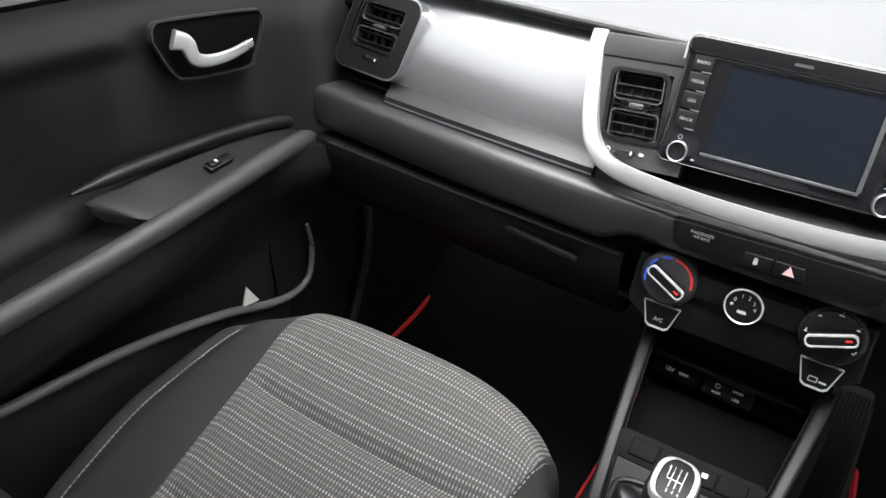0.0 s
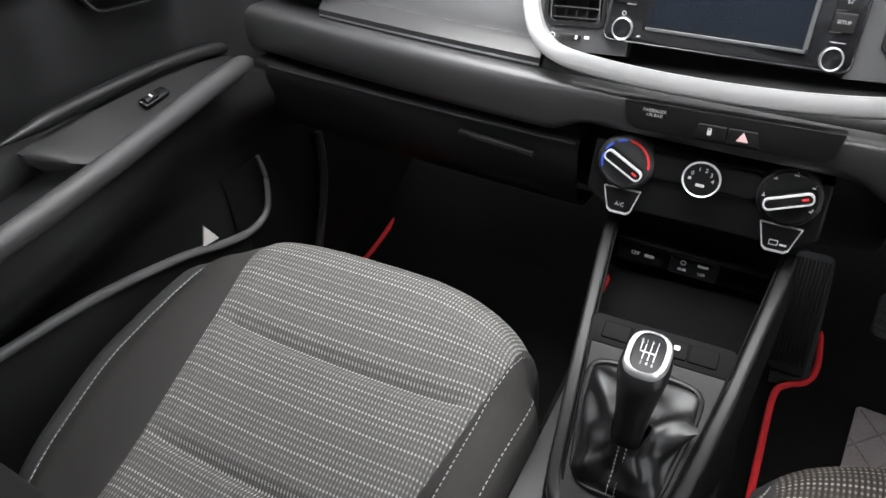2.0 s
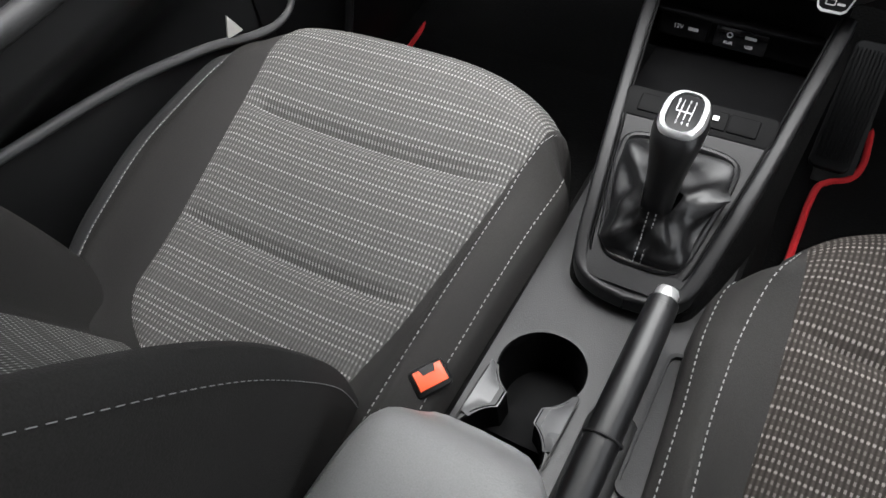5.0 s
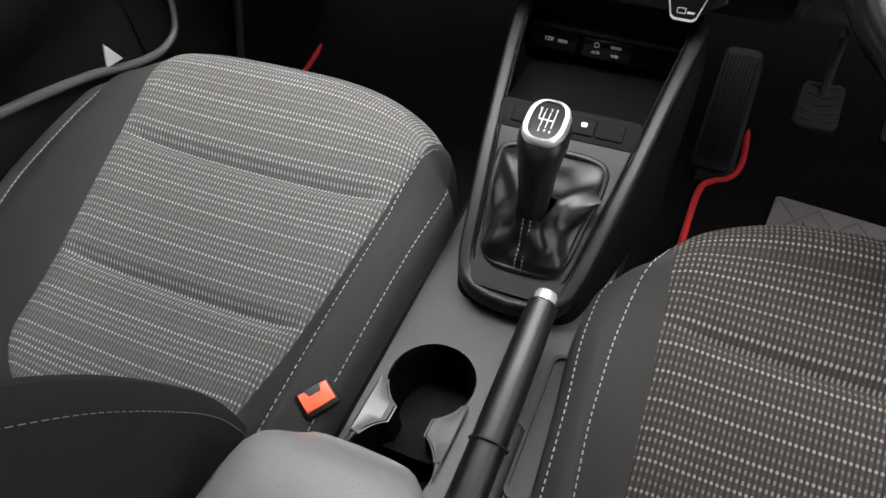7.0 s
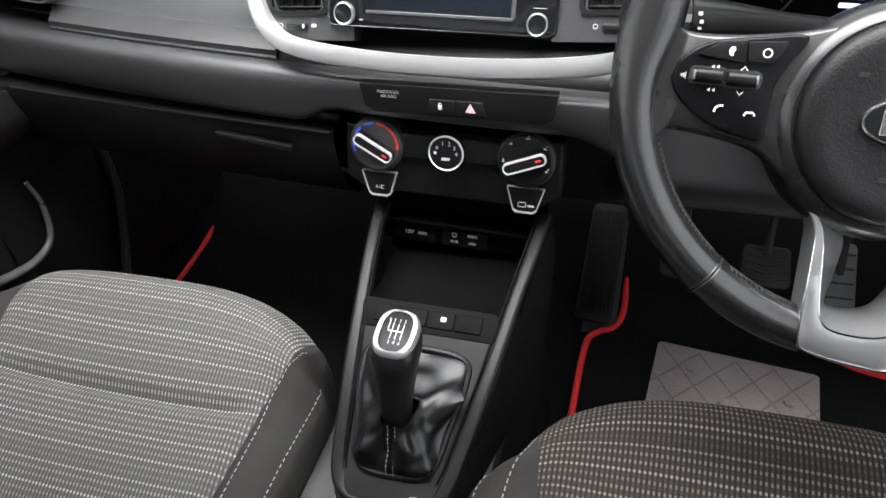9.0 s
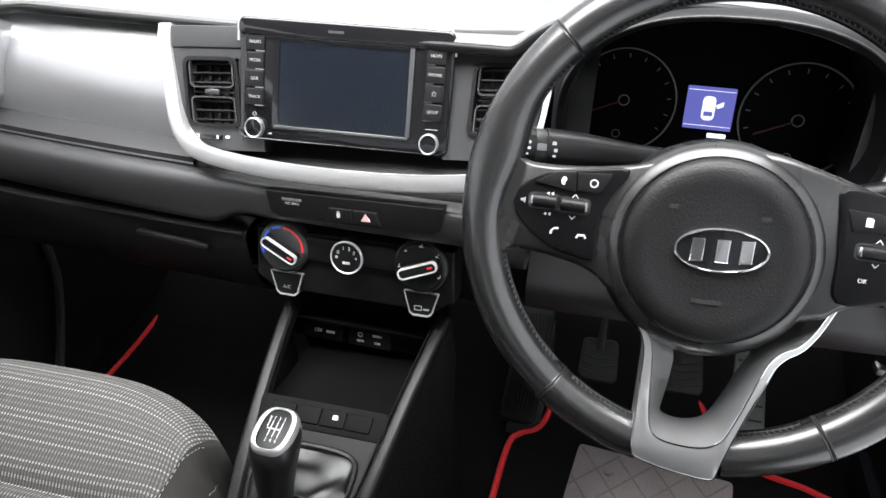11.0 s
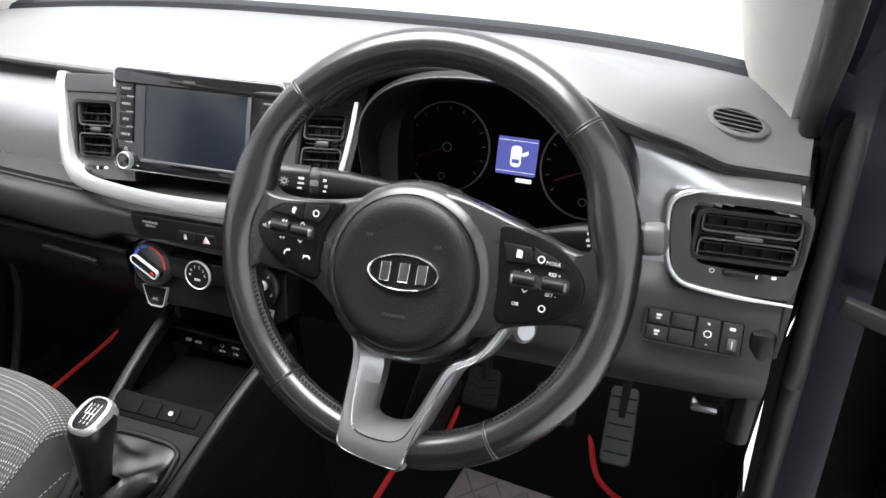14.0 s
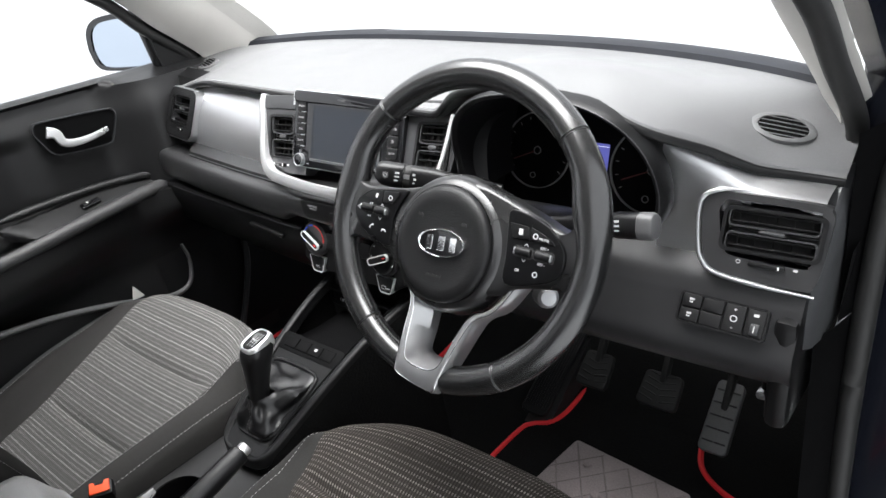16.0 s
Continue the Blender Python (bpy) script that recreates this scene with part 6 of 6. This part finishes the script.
for x, y in ((0.305, 1.225), (0.36, 1.17), (0.45, 1.2), (0.42, 1.1)):
    part("pad_stud", lathe([(0.009, 0), (0.008, 0.004), (0.0, 0.0055)], MHP @ pose(x - 0.37, y - 1.12, 0), 14), M_HEEL, dm)
po = [(p.x, p.y) for p in spline([(-0.15, 0.72, 0), (-0.157, 0.95, 0), (-0.16, 1.1, 0), (-0.165, 1.3, 0), (-0.2, 1.48, 0), (-0.35, 1.55, 0), (-0.55, 1.56, 0), (-0.66, 1.53, 0), (-0.668, 1.47, 0), (-0.652, 1.36, 0), (-0.642, 1.24, 0), (-0.63, 1.1, 0), (-0.625, 0.72, 0)], 6)]
mat_piece("floor_mat", po, "black passenger floor mat with red binding")

# foot rest and pedals
fre = thing("foot_rest", "ribbed black plastic foot rest", "foot rest")
mfr = pose(0.152, 1.39, 0.07, 30, 0, -2)
part("plate", plate(rrect(0.06, 0.22, 0.012), -0.008, 0, mfr, 0.003), M_BLACK, fre)
for k in range(9):
    part("rib", box(-0.024 + 0.006 * k, 0, 0.0012, 0.0026, 0.19, 0.0024, 0.001, 1, mfr), M_BLACK, fre, smooth=False)
part("base", plate([(1.29, -0.01), (1.47, -0.01), (1.48, 0.1)], 0.132, 0.188, Matrix(((0, 0, 1, 0), (1, 0, 0, 0), (0, 1, 0, 0), (0, 0, 0, 1)))), M_RUBBER, fre)
for nm, px, py, pz, w, h, lab in (("clutch_pedal", 0.275, 1.345, 0.135, 0.062, 0.07, "black rubber clutch pedal on a steel arm"), ("brake_pedal", 0.402, 1.352, 0.128, 0.075, 0.066, "black rubber brake pedal on a steel arm"), ("accelerator_pedal", 0.512, 1.36, 0.105, 0.05, 0.13, "long worn accelerator pedal hanging from above")):
    pd = thing(nm, lab, "pedal", group="pedals")
    mp2 = pose(px, py, pz, 40, 0, 0)
    part("pad", plate([(x * (1 if y < 0 else 0.94), y) for x, y in rrect(w, h, 0.01)], -0.01, 0.004, mp2, 0.003), M_STEEL if "acc" in nm else M_RUBBER, pd)
    for k in range(5):
        for sg in (-1, 1):
            part("rib", box(sg * w * 0.21, (k - 2) * h / 5.6, 0.0045, w * 0.4, 0.0028, 0.0024, 0.0008, 1, mp2 @ pose(0, 0, 0, 0, 0, sg * 14 if "acc" not in nm else 0)), M_RUBBER, pd, smooth=False)
    part("arm", sweep(spline([mp2 @ Vector((0, 0.01, -0.008)), (px + 0.003, py + 0.05, pz + 0.09), (px + 0.004, py + 0.03, pz + 0.2), (px + 0.005, py - 0.02, 0.42)], 6), rrect(0.012, 0.02, 0.003, 2)), M_RUBBER, pd)

# bonnet catch light under the knee panel
kl = thing("release_catch", "small pale release catch under the knee panel", "catch")
part("lever", box(0.628, 1.21, 0.3, 0.034, 0.02, 0.012, 0.004), M_SPOKE, kl)
part("bracket", box(0.64, 1.22, 0.345, 0.05, 0.02, 0.09, 0.006), M_BLACK, kl)

# ---- passenger door ----
pdoor = thing("passenger_door", "closed black front door panel with silver handle", "car door")


def ledge_z(y):
    return curve1(y, [(0.3, 0.43), (0.6, 0.465), (0.8, 0.487), (1.0, 0.5), (1.12, 0.5), (1.3, 0.49)])


def door_x(y, z):
    """How far the panel stands into the cabin."""
    base = -0.682 - 0.016 * smooth01((z - 0.665) / 0.075)
    lz = ledge_z(y)
    depth = 0.085 * (1 - 0.72 * smooth01((y - 0.72) / 0.38)) * (1 - smooth01((y - 1.12) / 0.06))
    if z <= lz:
        below = lz - z
        a = depth * (1 - smooth01((below - 0.035) / 0.13))
        base += a
    if z < 0.36:
        base -= 0.012 * smooth01((0.36 - z) / 0.04)
    # sculpted hollow in the upper panel
    base -= 0.016 * smooth01((0.685 - z) / 0.025) * smooth01((z - lz - 0.01) / 0.04) * (1 - smooth01((y - 0.80) / 0.07))
    # front edge turns towards the dash
    base += 0.078 * smooth01((y - 0.985) / 0.13) * smooth01((z - 0.37) / 0.1)
    return base


rows = []
ys = [-0.3 + 1.6 * k / 110 for k in range(111)]
for y in ys:
    lz = ledge_z(y)
    zs = [0.0, 0.08, 0.16, 0.22, 0.26, 0.29, 0.32, 0.345, 0.36, 0.38] + [lerp(0.39, lz - 0.012, k / 8) for k in range(9)] + [lz - 0.006, lz - 0.002, lz, lz + 0.0015] + [lerp(lz + 0.006, 0.735, k / 26) for k in range(27)]
    row = [(door_x(y, z if z > lz or z < lz - 0.001 else lz), y, z) for z in zs]
    row += [(-0.682, y, 0.744), (-0.70, y, 0.75), (-0.73, y, 0.748), (-0.74, y, 0.70)]
    rows.append(row)
part("panel", grid(rows), M_DOOR, pdoor, "grained black door panel")
part("ridge", sweep(spline([(-0.657, 0.72, 0.547), (-0.66, 0.82, 0.548), (-0.657, 0.95, 0.545), (-0.65, 1.06, 0.532), (-0.634, 1.165, 0.51)], 8), ring(0.009, 12), scale=[min(1.0, 0.25 + 0.16 * k, 0.25 + 0.12 * (32 - k)) for k in range(33)]), M_DOOR, pdoor, "raised ridge above the armrest")
sw = [(-0.652, 0.73, 0.534), (-0.66, 0.78, 0.535), (-0.656, 0.85, 0.535), (-0.652, 0.97, 0.533), (-0.64, 1.1, 0.516)]
sw2 = [(-0.644, 0.745, 0.516), (-0.61, 0.80, 0.498), (-0.615, 0.88, 0.506), (-0.625, 0.98, 0.512), (-0.636, 1.1, 0.511)]
a, b = spline(sw, 8), spline(sw2, 8)
part("switch_plate", shell([[tuple(lerp(p, q, k / 6)) for k in range(7)] for p, q in zip(a, b)], 0.01), M_BLACK, pdoor, "smooth dark switch plate")
part("armrest_edge", sweep(spline([(-0.598, 0.3, 0.448), (-0.6, 0.55, 0.474), (-0.604, 0.75, 0.49), (-0.612, 0.87, 0.499), (-0.627, 1.0, 0.505), (-0.642, 1.12, 0.505)], 8), ring(0.0145, 12)), M_PIPING, pdoor, "rolled black armrest edge")
msw = pose(-0.636, 0.905, 0.5235, 2, 24, 6) @ Matrix.Diagonal((0.8, 0.85, 1, 1))
wsw = part("window_switch", plate(rrect(0.018, 0.05, 0.004), 0, 0.004, msw, 0.002), M_GLOSS, pdoor)
part("rocker", box(0, -0.008, 0.005, 0.012, 0.024, 0.005, 0.002, 2, msw), M_BLACK, wsw)
bar(wsw, msw @ Matrix.Translation((0, 0, 0.0078)), 0, -0.008, 0.006, 0.004)
# release handle in its recess
mhd = pose(-0.668, 0.944, 0.662, 90, 7, 90) @ Matrix.Diagonal((1.0, 1.0, 1, 1))
o = [(-0.088, 0.012), (-0.085, 0.03), (-0.06, 0.035), (0.06, 0.04), (0.08, 0.036), (0.083, 0.02), (0.07, -0.02), (0.055, -0.034), (-0.03, -0.038), (-0.06, -0.03)]
o = [(p.x, p.y) for p in spline([(x, y, 0) for x, y in o + o[:1]], 5)][:-1]
part("recess", plate([(x * 0.96, y * 0.93) for x, y in o], 0.002, 0.004, mhd), M_SHADE, pdoor, "handle recess, shade put into its colour")
part("recess_frame", frame_plate(o, [(x * 0.972, y * 0.945) for x, y in o], 0, 0.008, mhd), M_GREY, pdoor)
hp2 = spline([(-0.074, 0.018, 0.016), (-0.056, 0.012, 0.02), (-0.045, -0.008, 0.021), (-0.022, -0.0145, 0.021), (0.02, -0.01, 0.02), (0.066, 0.002, 0.015)], 6)
mhd = mhd @ Matrix.Diagonal((0.87, 0.87, 1, 1)) @ Matrix.Translation((-0.002, -0.002, 0))
part("release_handle", sweep([mhd @ p for p in hp2], rrect(0.008, 0.018, 0.0035, 3), scale=[1.35 - 0.7 * abs(k / (len(hp2) - 1)) ** 0.7 for k in range(len(hp2))], up=tuple((mhd.to_3x3() @ Vector((0, 1, 0))))), M_TRIM, pdoor, "satin silver release handle")
# map pocket with a worn pale lip
lip = spline([(-0.612, 0.2, 0.40), (-0.62, 0.45, 0.374), (-0.63, 0.6, 0.354), (-0.64, 0.74, 0.33), (-0.652, 0.88, 0.288), (-0.66, 0.97, 0.25), (-0.662, 1.03, 0.236), (-0.662, 1.07, 0.25), (-0.664, 1.085, 0.3), (-0.664, 1.078, 0.345)], 8)
part("pocket_lip", sweep(lip, ring(0.007, 10), scale=[1.0 if k < len(lip) * 0.6 else lerp(1, 0.45, (k / len(lip) - 0.6) / 0.4) for k in range(len(lip))]), M_LIP, pdoor, "worn grey map pocket lip")
rows = [[(p.x - 0.003, p.y, p.z), (p.x - 0.006, p.y, p.z * 0.6), (p.x - 0.012, p.y, 0.02)] for p in lip[:48]]
part("pocket_front", grid(rows), M_DOOR, pdoor)
part("pocket_tab", plate([(-0.012, -0.014), (0.016, -0.014), (-0.002, 0.018)], 0, 0.003, pose(-0.655, 0.935, 0.29, 90, 0, 80)), M_PILLAR, pdoor, "small pale triangular tab in the pocket")
part("window_pane", box(-0.735, 0.4, 0.95, 0.004, 1.3, 0.42, 0), M_GLASS, pdoor, "clear side window", smooth=False).visible_shadow = False
part("mirror_sail", plate([(1.17, 0.74), (1.30, 0.735), (1.25, 0.80), (1.18, 0.885), (1.15, 0.885)], -0.69, -0.67, Matrix(((0, 0, 1, 0), (1, 0, 0, 0), (0, 1, 0, 0), (0, 0, 0, 1)))), M_BLACK, pdoor, "black triangle behind the door mirror")
part("window_post", sweep([(-0.69, 1.175, 0.73), (-0.69, 1.15, 0.9), (-0.68, 1.1, 0.99)], rrect(0.02, 0.02, 0.006, 2)), M_BLACK, pdoor)

# kick panel in the passenger footwell
kick = thing("kick_panel", "dark plastic kick panel beside the footwell", "trim", kind="structure")
for sx in (-1, 1):
    part("panel", grid([[(sx * (0.7 - 0.015 * math.sin(k)), y, z) for k, z in enumerate((-0.02, 0.1, 0.25, 0.4, 0.55))] for y in (1.02 if sx < 0 else 1.19, 1.25, 1.4, 1.6, 1.75)]), M_BLACK, kick)
part("moulding", sweep(spline([(-0.67, 1.15, 0.02), (-0.672, 1.2, 0.12), (-0.675, 1.24, 0.22), (-0.68, 1.25, 0.3)], 6), ring(0.008, 8)), M_GREY, kick)

# exterior door mirror
mir = thing("door_mirror", "dark exterior door mirror with pale reflecting glass", "mirror")
mo = [(-0.105, 0.005), (-0.095, 0.05), (-0.06, 0.078), (0.02, 0.085), (0.085, 0.078), (0.1, 0.04), (0.1, -0.045), (0.06, -0.055), (-0.06, -0.05), (-0.095, -0.035)]
mo = [(p.x, p.y) for p in spline([(x, y, 0) for x, y in mo + mo[:1]], 5)][:-1]
mm = pose(-0.94, 1.235, 0.768, 90, 0, 28)
part("shell", plate(mo, -0.0, -0.09, mm, 0.03), M_PAINT, mir, "dark painted mirror shell")
part("rim", frame_plate(mo, [(x * 0.8 - 0.008, y * 0.84) for x, y in mo], -0.002, 0.006, mm), M_GLOSS, mir)
part("glass", plate([(x * 0.8 - 0.008, y * 0.84) for x, y in mo], 0.0, 0.002, mm), M_MIRROR, mir, "pale mirror glass", smooth=False)
part("foot", sweep([(-0.83, 1.27, 0.745), (-0.78, 1.27, 0.74), (-0.72, 1.26, 0.745)], rrect(0.06, 0.05, 0.015)), M_PAINT, mir)

# ---- body shell ----
shell_t = thing("body_shell", "dark navy car body with pale headlining and pillars", "car body", kind="structure")
for s in (-1, 1):
    ins = spline([(s * 0.622, 1.45, 0.70), (s * 0.612, 1.44, 0.735), (s * 0.588, 1.31, 0.845), (s * 0.572, 1.12, 0.965), (s * 0.555, 0.85, 1.085), (s * 0.55, 0.5, 1.16)], 7)
    out = spline([(s * 0.672, 1.275, 0.67), (s * 0.668, 1.265, 0.72), (s * 0.66, 1.165, 0.805), (s * 0.65, 1.07, 0.89), (s * 0.63, 0.85, 1.02), (s * 0.6, 0.5, 1.12)], 7)
    rows = []
    for p, q in zip(ins, out):
        n = (q - p).cross(Vector((0, -0.75, 0.65))).normalized() * (-s)
        n = n if n.x * s < 0 else -n
        rows.append([p - n * 0.03] + [p.lerp(q, k / 6) + n * 0.022 * math.sin(math.pi * (0.08 + 0.84 * k / 6)) for k in range(7)] + [q - n * 0.03])
    part("pillar_trim", grid([[DASH @ v for v in r] for r in rows]), M_PILLAR, shell_t, "pale fabric-look pillar trim")
    part("door_seal", sweep([DASH @ (q + Vector((s * 0.016, -0.012, -0.006))) for q in out], ring(0.013, 10)), M_RUBBER, shell_t, "black rubber door seal")
    part("pillar_skin", sweep([DASH @ (p.lerp(q, 0.75) + Vector((s * 0.065, 0.02, 0.015))) for p, q in zip(ins, out)], [(x * s, y) for x, y in ((-0.06, -0.012), (0.02, -0.025), (0.035, 0.0), (0.02, 0.02), (-0.06, 0.02))], up=(s * -0.6, 0.45, 0.66)), M_PAINT, shell_t)
# scuttle under the windscreen and the screen itself
rows = []
for i in range(41):
    x = -0.68 + 1.36 * i / 40
    y, zb = screen_y(x), top_z(x, 1)
    rows.append([DASH @ Vector((x, yy, zz)) for yy, zz in ((y - 0.004, zb - 0.004), (y + 0.001, zb + 0.009), (y + 0.02, zb + 0.014), (y + 0.05, zb + 0.008), (y + 0.08, zb - 0.04))])
part("scuttle", grid(rows), mat("scuttle_plastic", (0.008, 0.009, 0.012), 0.5, grain=0.2, spec=0.25), shell_t, "dark scuttle panel under the windscreen")
rows = [[(x * (1 - 0.14 * t), lerp(screen_y(x) + 0.02, 0.7 + 0.08 * (1 - (x / 0.66) ** 2), t), lerp(0.755, 1.17, t) + 0.05 * math.sin(math.pi * t)) for t in [k / 10 for k in range(11)]] for x in [-0.68 + 1.36 * i / 24 for i in range(25)]]
part("windscreen", grid(rows), M_GLASS, shell_t, "clear windscreen").visible_shadow = False
# roof, rear and sides behind the camera
rows = [[(x, y, 1.2 + 0.03 * (1 - (x / 0.6) ** 2) - 0.06 * ((y + 0.2) / 0.9) ** 2) for x in [-0.62 + 1.24 * k / 10 for k in range(11)]] for y in [0.74 - 2.04 * k / 12 for k in range(13)]]
part("headlining", shell(rows, 0.03, (0, 0, 1)), M_PILLAR, shell_t, "pale headlining")
part("rear_bulkhead", box(0, -1.25, 0.37, 1.4, 0.06, 0.8, 0.02), M_BLACK, shell_t)
part("rear_side", box(0.73, -0.75, 0.57, 0.06, 1.1, 1.2, 0.02), M_BLACK, shell_t)
part("rear_side", box(-0.73, -0.75, 0.57, 0.06, 1.1, 1.2, 0.02), M_BLACK, shell_t)
part("sill", box(0.72, 0.5, -0.02, 0.1, 1.7, 0.14, 0.03), M_PAINT, shell_t, "navy door sill")
part("firewall", box(0, 1.75, 0.2, 1.5, 0.05, 0.8, 0.01), M_BLACK, shell_t)
# hinge pillar of the open driver door
part("hinge_pillar", plate(rrect(0.075, 0.9, 0.02), -0.06, 0.0, pose(0.755, 1.259, 0.27, 90, 0, -8)), M_PAINT, shell_t, "glossy navy hinge pillar")
part("pillar_lining", grid([[(x, y, z) for x, y in ((0.688, 1.15), (0.70, 1.175), (0.716, 1.24), (0.765, 1.31))] for z in (-0.01, 0.15, 0.3, 0.45)]), M_SHADE, shell_t)
part("pillar_lining", grid([[(x, y, z) for x, y in ((0.703, 1.195), (0.718, 1.245), (0.765, 1.31))] for z in (0.45, 0.53, 0.6, 0.69)]), M_SHADE, shell_t)
part("pillar_foot", box(0.735, 1.31, 0.66, 0.1, 0.1, 0.22, 0.02), M_PAINT, shell_t)
part("hinge_seal", sweep(spline([(0.722, 1.235, -0.02), (0.722, 1.225, 0.2), (0.725, 1.222, 0.4), (0.73, 1.24, 0.58), (0.735, 1.275, 0.68)], 8), ring(0.014, 10)), M_RUBBER, shell_t)
od = thing("driver_door", "open dark driver door seen edge-on", "car door")
md = pose(0.87, 1.27, 0, 0, 0, 62)
part("inner_panel", box(0, 0, 0, 0.12, 1.0, 0.78, 0.03, 3, md @ Matrix.Translation((0.0, -0.5, 0.33))), M_SHADE, od)
part("outer_skin", box(0, 0, 0, 0.03, 1.02, 0.8, 0.012, 2, md @ Matrix.Translation((0.078, -0.5, 0.33))), M_PAINT, od)
part("hinge_edge", plate(rrect(0.3, 0.94, 0.02), -0.05, 0.0, pose(0.925, 1.3, 0.27, 90, 0, -8)), M_SHADE, od, "black shut face at the hinges")
part("check_strap", box(0.83, 1.2, 0.46, 0.16, 0.018, 0.022, 0.004, 2, Matrix.Translation((0.83, 1.2, 0.46)) @ pose(0, 0, 0, 0, 12, -14) @ Matrix.Translation((-0.83, -1.2, -0.46))), M_RUBBER, od)

# ---- studio ----
gr = thing("ground", "white seamless studio floor", "floor", kind="structure")
part("sheet", grid([[(x, y, -0.3) for y in (-40, -10, 0, 10, 40)] for x in (-40, -10, 0, 10, 40)]), M_STUDIO, gr)


# an unseen wall, added behind the car to hold back light from the rear
wl = thing("wall_south", "unseen grey wall added to dim the light from behind", "wall", kind="structure")
part("face", box(2.0, -4.4, 1.5, 7.0, 0.2, 3.6, 0.01), M_WALL, wl, smooth=False)


# put every thing's origin at its base
def settle(t):
    boxes = []
    for c in t.children_recursive:
        if c.type == "MESH" and len(c.data.vertices):
            co = np.empty(len(c.data.vertices) * 3)
            c.data.vertices.foreach_get("co", co)
            co = co.reshape(-1, 3)
            boxes += [co.min(0), co.max(0)]
    if not boxes:
        return
    lo, hi = np.min(boxes, 0), np.max(boxes, 0)
    c = Vector(((lo[0] + hi[0]) / 2, (lo[1] + hi[1]) / 2, lo[2]))
    t.matrix_basis = t.matrix_basis @ Matrix.Translation(c)
    for k in t.children:
        k.matrix_basis = Matrix.Translation(-c) @ k.matrix_basis


for t in [o for o in scene.objects if o.type == "EMPTY" and o.parent is None]:
    settle(t)
